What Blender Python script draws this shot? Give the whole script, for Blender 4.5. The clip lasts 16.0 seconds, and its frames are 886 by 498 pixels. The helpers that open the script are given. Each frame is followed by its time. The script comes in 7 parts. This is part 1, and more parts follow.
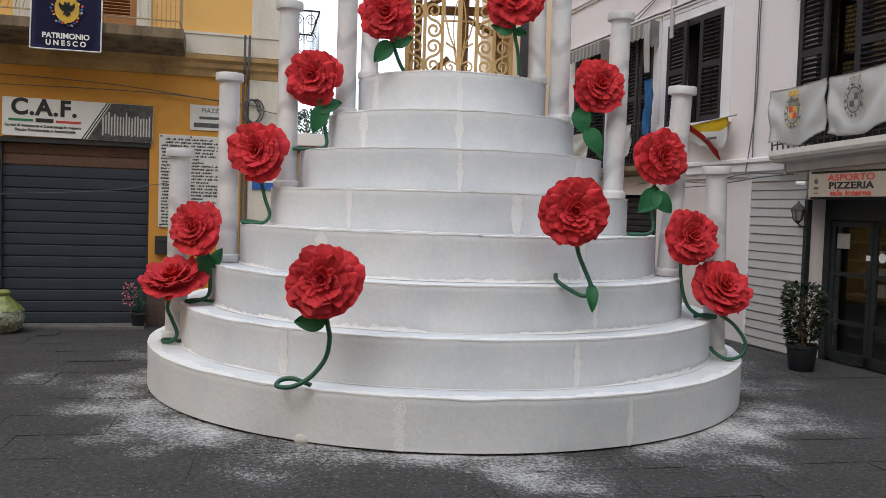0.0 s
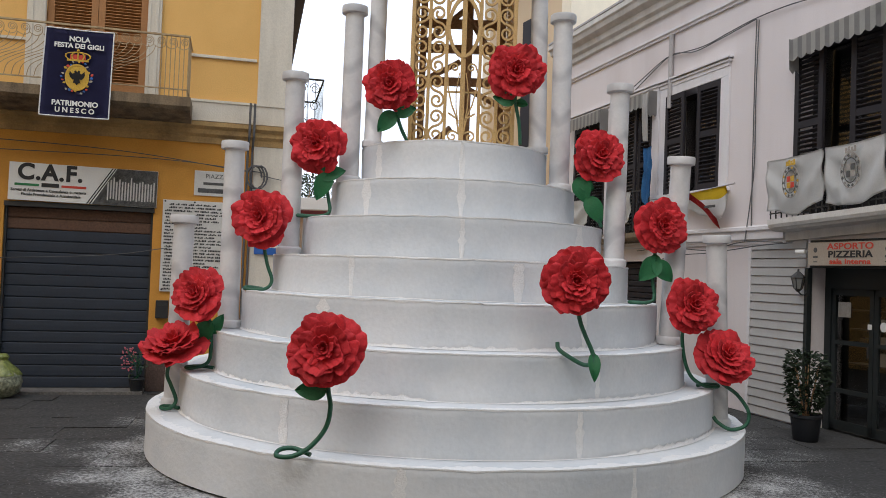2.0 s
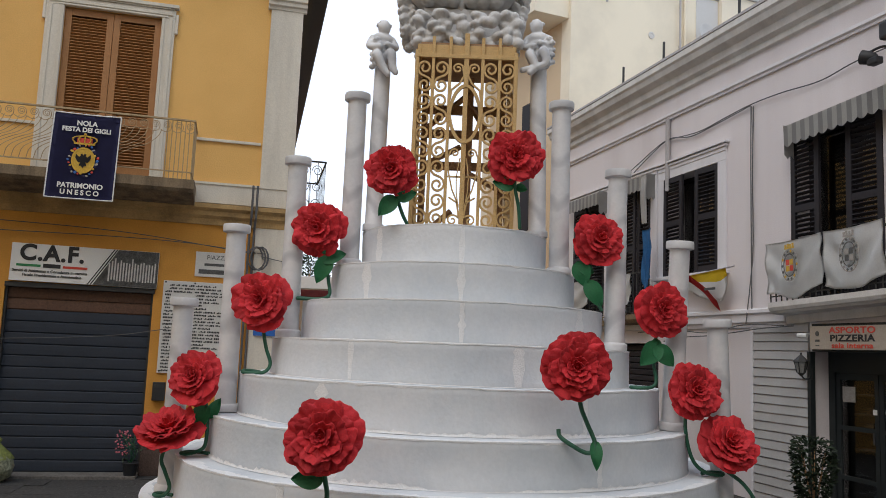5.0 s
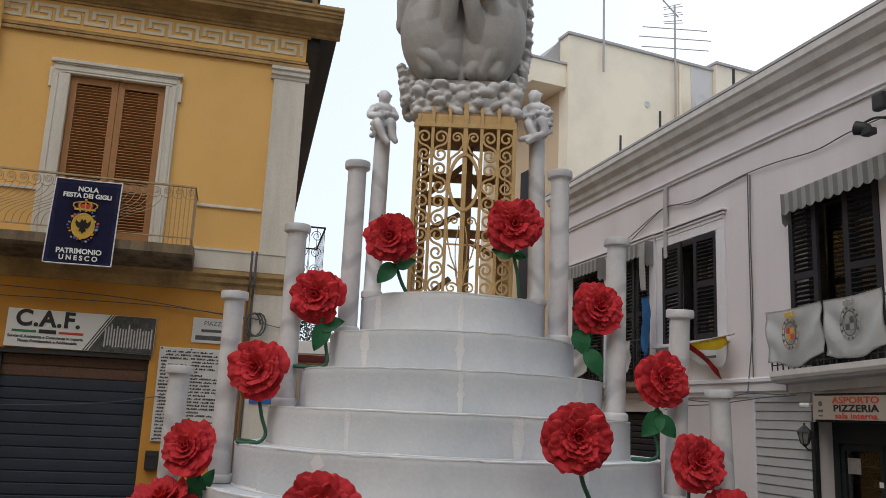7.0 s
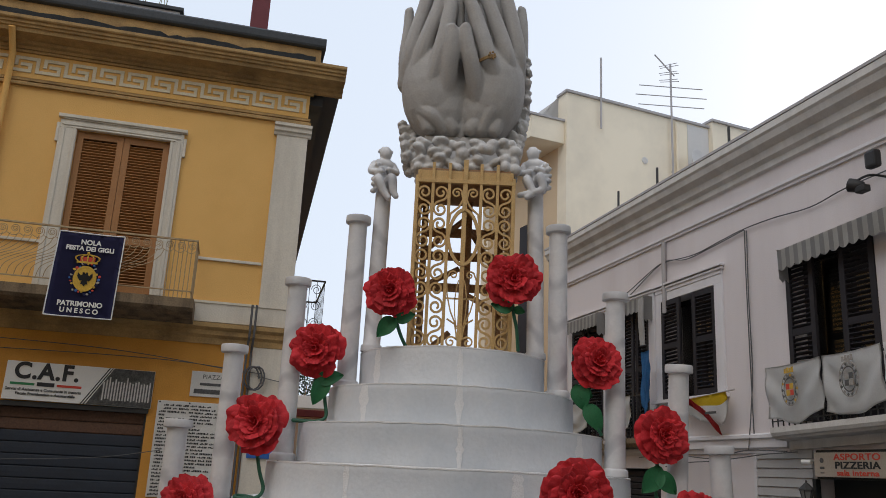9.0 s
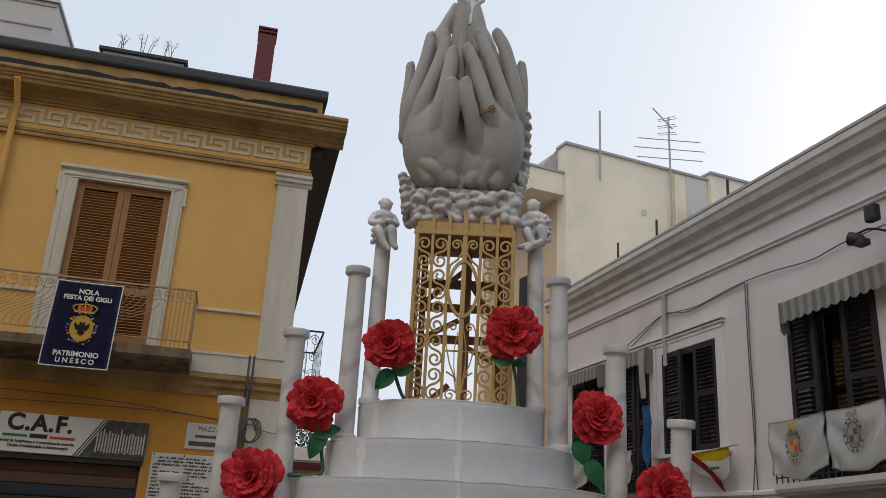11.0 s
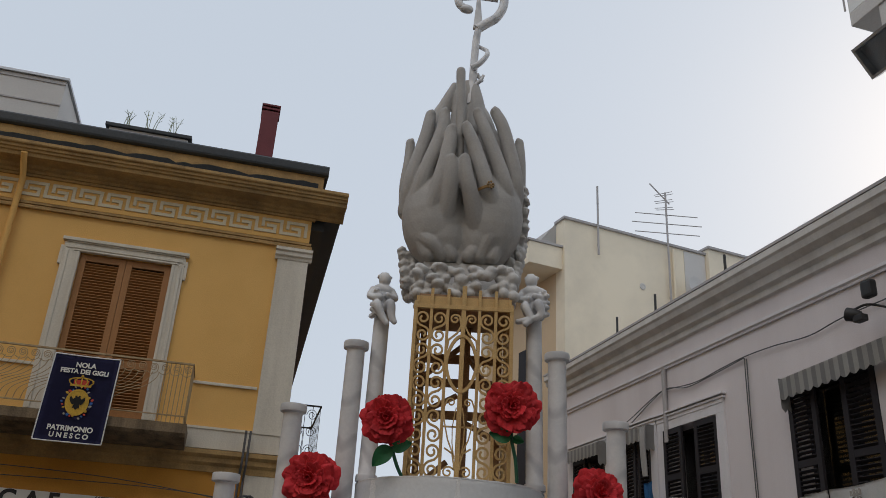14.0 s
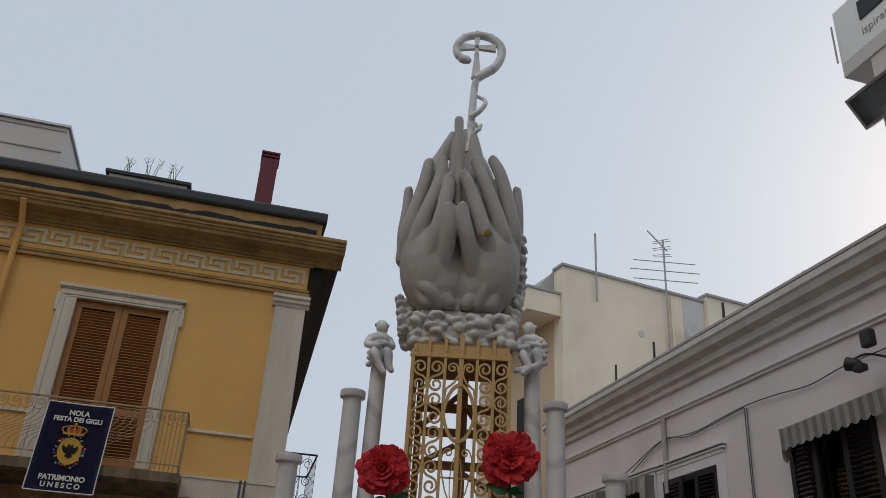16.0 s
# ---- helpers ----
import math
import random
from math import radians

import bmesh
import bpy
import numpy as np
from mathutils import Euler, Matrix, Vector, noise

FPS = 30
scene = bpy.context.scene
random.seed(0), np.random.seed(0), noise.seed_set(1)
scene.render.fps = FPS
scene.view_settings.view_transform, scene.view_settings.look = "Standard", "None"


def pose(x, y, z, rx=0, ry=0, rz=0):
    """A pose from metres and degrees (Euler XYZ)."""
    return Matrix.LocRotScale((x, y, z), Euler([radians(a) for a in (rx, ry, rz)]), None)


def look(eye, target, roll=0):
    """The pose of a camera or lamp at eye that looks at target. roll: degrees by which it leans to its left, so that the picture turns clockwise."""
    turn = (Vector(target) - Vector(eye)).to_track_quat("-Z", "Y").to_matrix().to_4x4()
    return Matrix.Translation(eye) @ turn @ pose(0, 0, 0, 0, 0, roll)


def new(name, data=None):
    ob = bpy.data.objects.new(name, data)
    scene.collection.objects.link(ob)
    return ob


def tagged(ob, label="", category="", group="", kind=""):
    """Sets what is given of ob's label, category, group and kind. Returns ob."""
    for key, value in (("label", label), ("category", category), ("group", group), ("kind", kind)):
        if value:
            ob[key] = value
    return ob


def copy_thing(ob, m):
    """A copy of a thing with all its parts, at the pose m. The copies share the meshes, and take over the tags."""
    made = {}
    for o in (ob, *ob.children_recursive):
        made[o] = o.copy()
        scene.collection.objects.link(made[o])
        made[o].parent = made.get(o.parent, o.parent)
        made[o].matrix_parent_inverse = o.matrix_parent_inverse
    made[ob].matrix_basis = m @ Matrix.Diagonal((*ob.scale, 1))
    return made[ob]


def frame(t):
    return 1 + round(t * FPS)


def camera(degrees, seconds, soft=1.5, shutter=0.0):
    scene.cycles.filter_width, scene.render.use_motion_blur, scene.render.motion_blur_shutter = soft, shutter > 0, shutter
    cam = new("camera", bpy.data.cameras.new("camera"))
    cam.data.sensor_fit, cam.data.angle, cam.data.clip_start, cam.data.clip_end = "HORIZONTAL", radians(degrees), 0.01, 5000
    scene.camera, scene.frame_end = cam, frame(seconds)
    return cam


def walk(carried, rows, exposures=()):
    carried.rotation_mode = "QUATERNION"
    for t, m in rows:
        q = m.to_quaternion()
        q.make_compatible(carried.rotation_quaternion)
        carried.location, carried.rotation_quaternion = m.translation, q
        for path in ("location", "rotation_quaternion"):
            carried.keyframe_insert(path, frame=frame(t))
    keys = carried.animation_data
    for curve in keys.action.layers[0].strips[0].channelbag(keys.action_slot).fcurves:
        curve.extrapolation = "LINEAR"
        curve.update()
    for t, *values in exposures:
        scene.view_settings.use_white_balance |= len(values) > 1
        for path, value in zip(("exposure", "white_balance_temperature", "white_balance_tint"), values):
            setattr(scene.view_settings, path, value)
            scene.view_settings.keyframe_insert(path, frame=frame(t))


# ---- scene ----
cam = camera(56.03, 16.0, soft=0.75)
# seconds, place, yaw, pitch, turn of the picture: the camera is tilted up and rises a little with it
TILTS = [
    (0.0, 0.0, 0.0, 1.7, -0.046, -2.74, 1.83),
    (0.5, -0.013, -0.006, 1.705, -0.068, -1.827, 1.848),
    (1.0, -0.012, -0.007, 1.719, 0.008, -0.823, 1.939),
    (1.5, -0.018, -0.01, 1.724, 0.018, 0.262, 2.026),
    (2.0, -0.021, -0.023, 1.736, 0.069, 1.611, 2.151),
    (2.5, -0.019, -0.027, 1.745, 0.125, 2.845, 2.182),
    (3.0, -0.015, -0.009, 1.754, 0.205, 3.708, 2.209),
    (3.5, -0.018, -0.024, 1.759, 0.188, 4.436, 2.219),
    (4.0, -0.017, -0.031, 1.768, 0.213, 5.115, 2.256),
    (6.5, -0.019, -0.026, 1.815, 0.418, 10.325, 2.514),
    (7.0, -0.022, -0.016, 1.824, 0.407, 11.372, 2.582),
    (7.5, -0.022, -0.014, 1.826, 0.436, 12.446, 2.637),
    (8.0, -0.028, -0.026, 1.834, 0.416, 13.412, 2.723),
    (8.5, -0.016, -0.037, 1.832, 0.537, 14.271, 2.748),
    (9.0, -0.024, -0.084, 1.813, 0.543, 15.071, 2.826),
    (11.5, -0.028, -0.059, 1.842, 0.763, 19.388, 3.254),
    (12.0, -0.027, -0.06, 1.839, 0.823, 20.253, 3.32),
    (12.5, -0.025, -0.07, 1.845, 0.829, 21.048, 3.387),
    (13.0, -0.024, -0.08, 1.85, 0.889, 22.023, 3.444),
    (13.5, -0.018, -0.089, 1.845, 0.933, 22.853, 3.433),
    (14.0, -0.019, -0.111, 1.838, 0.961, 23.499, 3.462),
    (14.5, -0.014, -0.077, 1.863, 0.97, 24.397, 3.61),
    (15.0, -0.017, -0.108, 1.861, 1.023, 25.224, 3.621),
    (15.5, -0.016, -0.112, 1.864, 1.032, 25.95, 3.614),
    (16.0, -0.014, -0.118, 1.867, 1.051, 26.614, 3.677),
]
walk(cam, [(t, pose(x, y, z, 90 + pitch, 0, yaw) @ pose(0, 0, 0, 0, 0, turn)) for t, x, y, z, yaw, pitch, turn in TILTS],
     exposures=[(0.0, 0.56, 7150, 13), (2.0, 0.42, 7150, 13), (4.0, 0.30, 7150, 13), (7.0, 0.0, 7250, 13), (9.0, -0.20, 7250, 13.5), (12.0, -0.40, 7400, 13), (16.0, -0.72, 7250, 12.5)])

# ---- light: an overcast late afternoon ----
world = bpy.data.worlds.new("sky")
scene.world = world
world.use_nodes = True
wn, wl = world.node_tree.nodes, world.node_tree.links
sky = wn.new("ShaderNodeTexSky")
sky.sky_type, sky.sun_disc = "NISHITA", False
sky.sun_elevation, sky.sun_rotation = radians(28), radians(40)
sky.dust_density, sky.air_density, sky.ozone_density = 3.0, 1.0, 1.5
cloud = wn.new("ShaderNodeMix")
cloud.data_type = "RGBA"
cloud.inputs[0].default_value = 0.87
cloud.inputs[7].default_value = (6.2, 7.6, 9.5, 1)
wl.new(sky.outputs[0], cloud.inputs[6])
wl.new(cloud.outputs[2], wn["Background"].inputs[0])
wn["Background"].inputs[1].default_value = 0.138
sun = new("sun", bpy.data.lights.new("sun", "SUN"))
sun.data.energy, sun.data.angle, sun.data.color = 0.85, radians(35), (1.0, 0.98, 0.95)
sun.matrix_world = look((-4, -4, 10), (0, 3, 0))


# ---- materials ----
def mat(name, base, rough=0.7, vary=0.12, scale=6.0, bump=0.15, fine=60.0, metal=0.0, second=None, amount=0.5, streak=False, random_tint=0.0, coat=0.0):
    """A surface with grain and stains at two scales; second: the colour of its stains."""
    m = bpy.data.materials.new(name)
    m.use_nodes = True
    n, l = m.node_tree.nodes, m.node_tree.links
    bsdf = n["Principled BSDF"]
    co = n.new("ShaderNodeTexCoord")
    mp = n.new("ShaderNodeMapping")
    l.new(co.outputs["Object"], mp.inputs[0])
    if streak:
        mp.inputs["Scale"].default_value = (1, 1, 0.12)
    big = n.new("ShaderNodeTexNoise")
    big.inputs["Scale"].default_value, big.inputs["Detail"].default_value, big.inputs["Roughness"].default_value = scale, 8, 0.65
    l.new(mp.outputs[0], big.inputs["Vector"])
    small = n.new("ShaderNodeTexNoise")
    small.inputs["Scale"].default_value, small.inputs["Detail"].default_value = fine, 4
    l.new(co.outputs["Object"], small.inputs["Vector"])
    ramp = n.new("ShaderNodeMapRange")
    ramp.inputs[1].default_value, ramp.inputs[2].default_value = 0.42, 0.72
    l.new(big.outputs[0], ramp.inputs[0])
    mul = n.new("ShaderNodeMath")
    mul.operation = "MULTIPLY"
    mul.inputs[1].default_value = amount
    l.new(ramp.outputs[0], mul.inputs[0])
    mix = n.new("ShaderNodeMix")
    mix.data_type = "RGBA"
    dark = second or tuple(c * (1 - 2 * vary) for c in base)
    mix.inputs[6].default_value, mix.inputs[7].default_value = (*base, 1), (*dark, 1)
    l.new(mul.outputs[0], mix.inputs[0])
    hsv = n.new("ShaderNodeHueSaturation")
    l.new(mix.outputs[2], hsv.inputs["Color"])
    val = n.new("ShaderNodeMapRange")
    val.inputs[1].default_value, val.inputs[2].default_value = 0.3, 0.7
    val.inputs[3].default_value, val.inputs[4].default_value = 1 - vary, 1 + vary
    l.new(small.outputs[0], val.inputs[0])
    out = val.outputs[0]
    if random_tint:
        info = n.new("ShaderNodeObjectInfo")
        rnd = n.new("ShaderNodeMapRange")
        rnd.inputs[3].default_value, rnd.inputs[4].default_value = 1 - random_tint, 1 + random_tint
        l.new(info.outputs["Random"], rnd.inputs[0])
        mm = n.new("ShaderNodeMath")
        mm.operation = "MULTIPLY"
        l.new(out, mm.inputs[0])
        l.new(rnd.outputs[0], mm.inputs[1])
        out = mm.outputs[0]
    l.new(out, hsv.inputs["Value"])
    l.new(hsv.outputs[0], bsdf.inputs["Base Color"])
    bsdf.inputs["Roughness"].default_value, bsdf.inputs["Metallic"].default_value = rough, metal
    bsdf.inputs["Coat Weight"].default_value = coat
    if bump:
        add = n.new("ShaderNodeMath")
        add.operation = "ADD"
        l.new(big.outputs[0], add.inputs[0])
        l.new(small.outputs[0], add.inputs[1])
        b = n.new("ShaderNodeBump")
        b.inputs["Strength"].default_value, b.inputs["Distance"].default_value = bump, 0.008
        l.new(add.outputs[0], b.inputs["Height"])
        l.new(b.outputs[0], bsdf.inputs["Normal"])
    return m


def glass(name, tint=(0.8, 0.85, 0.9), rough=0.02):
    m = bpy.data.materials.new(name)
    m.use_nodes = True
    b = m.node_tree.nodes["Principled BSDF"]
    b.inputs["Base Color"].default_value = (*tint, 1)
    b.inputs["Roughness"].default_value, b.inputs["Transmission Weight"].default_value, b.inputs["IOR"].default_value = rough, 1.0, 1.45
    return m


M_TIER = mat("whitewashed_plaster", (0.69, 0.71, 0.735), 0.85, 0.03, 0.9, 0.4, 30, second=(0.50, 0.55, 0.60), amount=0.8)
M_LIME = mat("crusted_white_paint", (0.80, 0.805, 0.815), 0.85, 0.06, 14, 0.8, 90)
M_MARBLE = mat("painted_marble", (0.72, 0.72, 0.73), 0.5, 0.02, 2.2, 0.1, 40, second=(0.45, 0.46, 0.49), amount=0.8)
M_STATUE = mat("grey_sculpture_paint", (0.40, 0.385, 0.37), 0.7, 0.05, 2.5, 0.3, 50, second=(0.29, 0.275, 0.26), amount=0.6)
M_CLOUD = mat("pale_cloud_paint", (0.56, 0.55, 0.54), 0.7, 0.06, 8, 0.5, 60)
M_PETAL = mat("red_foam_petal", (0.60, 0.024, 0.034), 0.8, 0.12, 9, 0.3, 70, second=(0.40, 0.010, 0.018), amount=0.6, random_tint=0.18)
M_STEM = mat("green_stem", (0.012, 0.10, 0.055), 0.5, 0.15, 20, 0.4, 90)
M_LEAF = mat("green_felt_leaf", (0.008, 0.14, 0.05), 0.6, 0.12, 10, 0.2, 70)
M_GOLD = mat("gold_paint", (0.58, 0.38, 0.16), 0.5, 0.12, 12, 0.2, 80, metal=0.1, second=(0.42, 0.26, 0.10))
M_WOOD = mat("raw_timber", (0.36, 0.21, 0.11), 0.8, 0.2, 8, 0.3, 60)
M_STONE = mat("basalt_paving", (0.042, 0.041, 0.041), 0.92, 0.5, 1.6, 1.0, 26, second=(0.032, 0.032, 0.031), amount=0.85, random_tint=0.05)
M_JOINT = mat("paving_joint", (0.06, 0.058, 0.056), 0.95, 0.2, 10, 0.5, 80)
M_OCHRE = mat("ochre_plaster", (0.78, 0.455, 0.15), 0.88, 0.05, 1.2, 0.3, 60, second=(0.66, 0.37, 0.105), amount=0.5)
M_ORANGE = mat("orange_plaster", (0.64, 0.30, 0.055), 0.85, 0.08, 1.3, 0.3, 60, second=(0.46, 0.20, 0.03), amount=0.6)
M_TRIM = mat("pale_stone_trim", (0.68, 0.63, 0.54), 0.8, 0.06, 3, 0.3, 50, second=(0.44, 0.40, 0.34), amount=0.6, streak=True)
M_CORNICE = mat("weathered_cornice", (0.46, 0.29, 0.12), 0.85, 0.12, 2.5, 0.4, 50, second=(0.13, 0.08, 0.04), amount=0.7, streak=False)
M_BLACK = mat("bitumen_and_dark_eaves", (0.03, 0.035, 0.04), 0.6, 0.2, 4, 0.3, 50)
M_SLAB = mat("stained_balcony_stone", (0.22, 0.16, 0.10), 0.9, 0.2, 5, 0.7, 50, second=(0.05, 0.038, 0.025), amount=1.0, streak=True)
M_LILAC = mat("pale_lilac_plaster", (0.70, 0.65, 0.655), 0.88, 0.04, 0.9, 0.25, 60, second=(0.56, 0.50, 0.50), amount=0.6, streak=True)
M_LTRIM = mat("white_stucco_trim", (0.72, 0.70, 0.72), 0.8, 0.04, 3, 0.2, 60, second=(0.55, 0.53, 0.53), amount=0.5, streak=True)
M_GREYCORN = mat("grey_stucco_cornice", (0.65, 0.625, 0.595), 0.88, 0.06, 3, 0.3, 60, second=(0.40, 0.375, 0.35), amount=0.6, streak=True)
M_BROWN = mat("brown_shutter_wood", (0.37, 0.165, 0.055), 0.55, 0.12, 6, 0.15, 60)
M_DARK = mat("dark_brown_shutter", (0.014, 0.011, 0.015), 0.75, 0.15, 6, 0.1, 60)
M_ROLL = mat("blue_grey_roller_shutter", (0.022, 0.031, 0.048), 0.65, 0.12, 3, 0.15, 50, second=(0.015, 0.021, 0.031), amount=0.5)
M_RUST = mat("rusty_shutter_slat", (0.13, 0.065, 0.04), 0.7, 0.25, 5, 0.3, 50)
M_IRON = mat("dark_iron", (0.03, 0.03, 0.03), 0.6, 0.2, 10, 0.1, 60)
M_RAIL = mat("cream_painted_iron", (0.44, 0.33, 0.19), 0.7, 0.15, 10, 0.2, 60, second=(0.20, 0.10, 0.04), amount=0.8)
M_WHITE = mat("white_sign_enamel", (0.78, 0.78, 0.76), 0.4, 0.03, 4, 0.03, 60)
# also paints shade: the ring under the base and the sheets behind panes
M_INK = mat("black_lettering_and_shade", (0.02, 0.02, 0.022), 0.6, 0.1, 10, 0.0, 60)
M_GREYINK = mat("worn_grey_print", (0.09, 0.09, 0.09), 0.6, 0.3, 12, 0.1, 60)
M_SIGNGREY = mat("printed_grey_panel", (0.13, 0.13, 0.125), 0.5, 0.35, 14, 0.05, 70, second=(0.35, 0.35, 0.34), amount=0.5)
M_GREEN = mat("flag_green", (0.02, 0.22, 0.08), 0.6, 0.1, 10, 0.0, 60)
M_RED = mat("flag_red", (0.62, 0.06, 0.035), 0.6, 0.1, 10, 0.1, 60)
M_NAVY = mat("navy_banner_cloth", (0.016, 0.016, 0.075), 0.8, 0.15, 8, 0.2, 200)
M_GILT = mat("yellow_print", (0.62, 0.38, 0.05), 0.7, 0.15, 12, 0.05, 60)
M_CLOTH = mat("white_banner_cloth", (0.80, 0.80, 0.79), 0.85, 0.04, 5, 0.05, 60)
M_PALEINK = mat("faded_grey_print", (0.36, 0.33, 0.30), 0.8, 0.2, 12, 0.0, 60)
M_YELLOW = mat("yellow_flag_cloth", (0.78, 0.56, 0.03), 0.8, 0.1, 6, 0.2, 200)
M_BLUE = mat("blue_flag_cloth", (0.04, 0.20, 0.45), 0.8, 0.2, 6, 0.2, 150)
M_SCARLET = mat("scarlet_flag_cloth", (0.55, 0.03, 0.03), 0.8, 0.1, 6, 0.2, 150)
M_AWN = mat("grey_awning_canvas", (0.36, 0.35, 0.34), 0.9, 0.1, 5, 0.2, 120)
M_AWN2 = mat("pale_awning_stripe", (0.56, 0.55, 0.52), 0.9, 0.1, 5, 0.2, 120)
M_SIDING = mat("white_slat_paint", (0.42, 0.415, 0.41), 0.7, 0.05, 3, 0.2, 60, second=(0.34, 0.33, 0.325), amount=0.5, streak=True)
M_DOORGREEN = mat("dark_green_door_paint", (0.010, 0.015, 0.016), 0.6, 0.15, 4, 0.1, 60)
# near-black on inner surfaces: the lack of light is put into the colour
M_INSIDE = mat("shade_dark_interior", (0.028, 0.026, 0.024), 0.9, 0.2, 3, 0.1, 40)
M_MARBLEPLATE = mat("white_marble_plaque", (0.66, 0.65, 0.62), 0.45, 0.06, 4, 0.1, 60, second=(0.50, 0.48, 0.44), amount=0.5)
M_BEIGE = mat("cream_render", (0.85, 0.75, 0.59), 0.88, 0.04, 0.45, 0.15, 40, second=(0.60, 0.53, 0.43), amount=0.75)
M_PEACH = mat("peach_render", (0.62, 0.46, 0.30), 0.85, 0.05, 1, 0.1, 40)
M_GREYREND = mat("pale_grey_render", (0.60, 0.58, 0.56), 0.85, 0.05, 1, 0.1, 40)
M_CABLE = mat("grey_cable", (0.10, 0.10, 0.105), 0.7, 0.15, 10, 0.1, 60)
M_PIPE = mat("grey_drainpipe", (0.40, 0.38, 0.38), 0.6, 0.1, 6, 0.1, 60)
M_CHIM = mat("dark_red_chimney_paint", (0.16, 0.028, 0.035), 0.7, 0.2, 4, 0.3, 50)
M_ALU = mat("aluminium", (0.45, 0.46, 0.48), 0.4, 0.1, 8, 0.1, 60, metal=0.7)
M_PLANT = mat("dark_shrub_leaf", (0.022, 0.044, 0.018), 0.6, 0.25, 10, 0.1, 60, random_tint=0.3)
M_POT = mat("dark_plastic_pot", (0.014, 0.016, 0.02), 0.5, 0.15, 6, 0.1, 60)
M_PINK = mat("pink_blossom", (0.55, 0.14, 0.18), 0.7, 0.2, 10, 0.1, 60)
M_SACK = mat("green_tinted_plastic_sack", (0.22, 0.25, 0.07), 0.35, 0.3, 14, 0.8, 40, second=(0.06, 0.08, 0.02), amount=0.8)
M_LITTER = mat("waste_in_sack", (0.33, 0.34, 0.24), 0.35, 0.4, 30, 1.0, 40, second=(0.03, 0.04, 0.015), amount=1.0)
# wood colour darkened to stand in for the shop's low light
M_SHOPWOOD = mat("shade_darkened_shop_wood", (0.05, 0.035, 0.025), 0.5, 0.2, 6, 0.2, 60)
M_SILL = mat("worn_door_sill", (0.15, 0.14, 0.13), 0.85, 0.3, 4, 0.6, 40, second=(0.06, 0.055, 0.05), amount=0.8)
M_DADO = mat("red_brown_dado_stone", (0.10, 0.062, 0.05), 0.85, 0.25, 5, 0.5, 50)
M_KEY = mat("cream_stucco_relief", (0.68, 0.60, 0.44), 0.85, 0.06, 4, 0.2, 50, second=(0.48, 0.38, 0.22))
M_TANSIGN = mat("tan_sign_board", (0.40, 0.34, 0.28), 0.6, 0.08, 4, 0.1, 50, second=(0.36, 0.30, 0.24))
M_GLASS = glass("window_glass")
M_SIGNBLUE = mat("blue_road_sign", (0.02, 0.12, 0.42), 0.4, 0.05, 6, 0.0, 60)
M_LAMPGLASS = mat("frosted_lamp_glass", (0.20, 0.20, 0.19), 0.3, 0.1, 8, 0.05, 60)
M_GILTRING = mat("brass_ring", (0.42, 0.28, 0.14), 0.35, 0.1, 20, 0.1, 60, metal=0.8)
M_FARWALL = mat("far_street_render", (0.60, 0.52, 0.42), 0.9, 0.08, 1, 0.1, 40)


# grey veins that run aslant over the painted marble
vn, vl = M_MARBLE.node_tree.nodes, M_MARBLE.node_tree.links
vbsdf, vco = vn["Principled BSDF"], vn.new("ShaderNodeTexCoord")
vmap = vn.new("ShaderNodeMapping")
vmap.inputs["Rotation"].default_value = (0.5, 0.9, 0.3)
vwave = vn.new("ShaderNodeTexWave")
vwave.inputs["Scale"].default_value, vwave.inputs["Distortion"].default_value, vwave.inputs["Detail"].default_value, vwave.inputs["Detail Scale"].default_value = 0.75, 7.0, 4.0, 1.2
vramp, vmix = vn.new("ShaderNodeMapRange"), vn.new("ShaderNodeMix")
vramp.inputs[1].default_value, vramp.inputs[2].default_value, vramp.inputs[4].default_value = 0.80, 1.0, 0.5
vmix.data_type = "RGBA"
vmix.inputs[7].default_value = (0.34, 0.35, 0.38, 1)
vl.new(vco.outputs["Object"], vmap.inputs[0])
vl.new(vmap.outputs[0], vwave.inputs["Vector"])
vl.new(vwave.outputs["Fac"], vramp.inputs[0])
vl.new(vramp.outputs[0], vmix.inputs[0])
vl.new(vbsdf.inputs["Base Color"].links[0].from_socket, vmix.inputs[6])
vl.new(vmix.outputs[2], vbsdf.inputs["Base Color"])


# ---- building helpers ----
def link(name, bm, material, parent=None, label="", smooth=False, matrix=None):
    me = bpy.data.meshes.new(name)
    bmesh.ops.recalc_face_normals(bm, faces=bm.faces)
    if smooth:
        for e in bm.edges:
            if e.calc_face_angle(0.0) > 1.05:
                e.smooth = False
    bm.to_mesh(me)
    bm.free()
    if smooth:
        me.polygons.foreach_set("use_smooth", [True] * len(me.polygons))
    for m in (material if isinstance(material, (list, tuple)) else [material]):
        me.materials.append(m)
    ob = new(name, me)
    if parent is not None:
        ob.parent = parent
    if matrix is not None:
        ob.matrix_basis = matrix
    if label:
        ob["label"] = label
    return ob


def part(name, bm, material, parent, label="", smooth=False, matrix=None):
    return link(name, bm, material, parent, label, smooth, matrix)


def again(name, ob, parent, matrix):
    """One more object on the mesh of ob."""
    o = new(name, ob.data)
    o.parent = parent
    o.matrix_basis = matrix
    return o


def empty(name, matrix):
    e = new(name)
    e.empty_display_size = 0.1
    e.matrix_basis = matrix
    return e


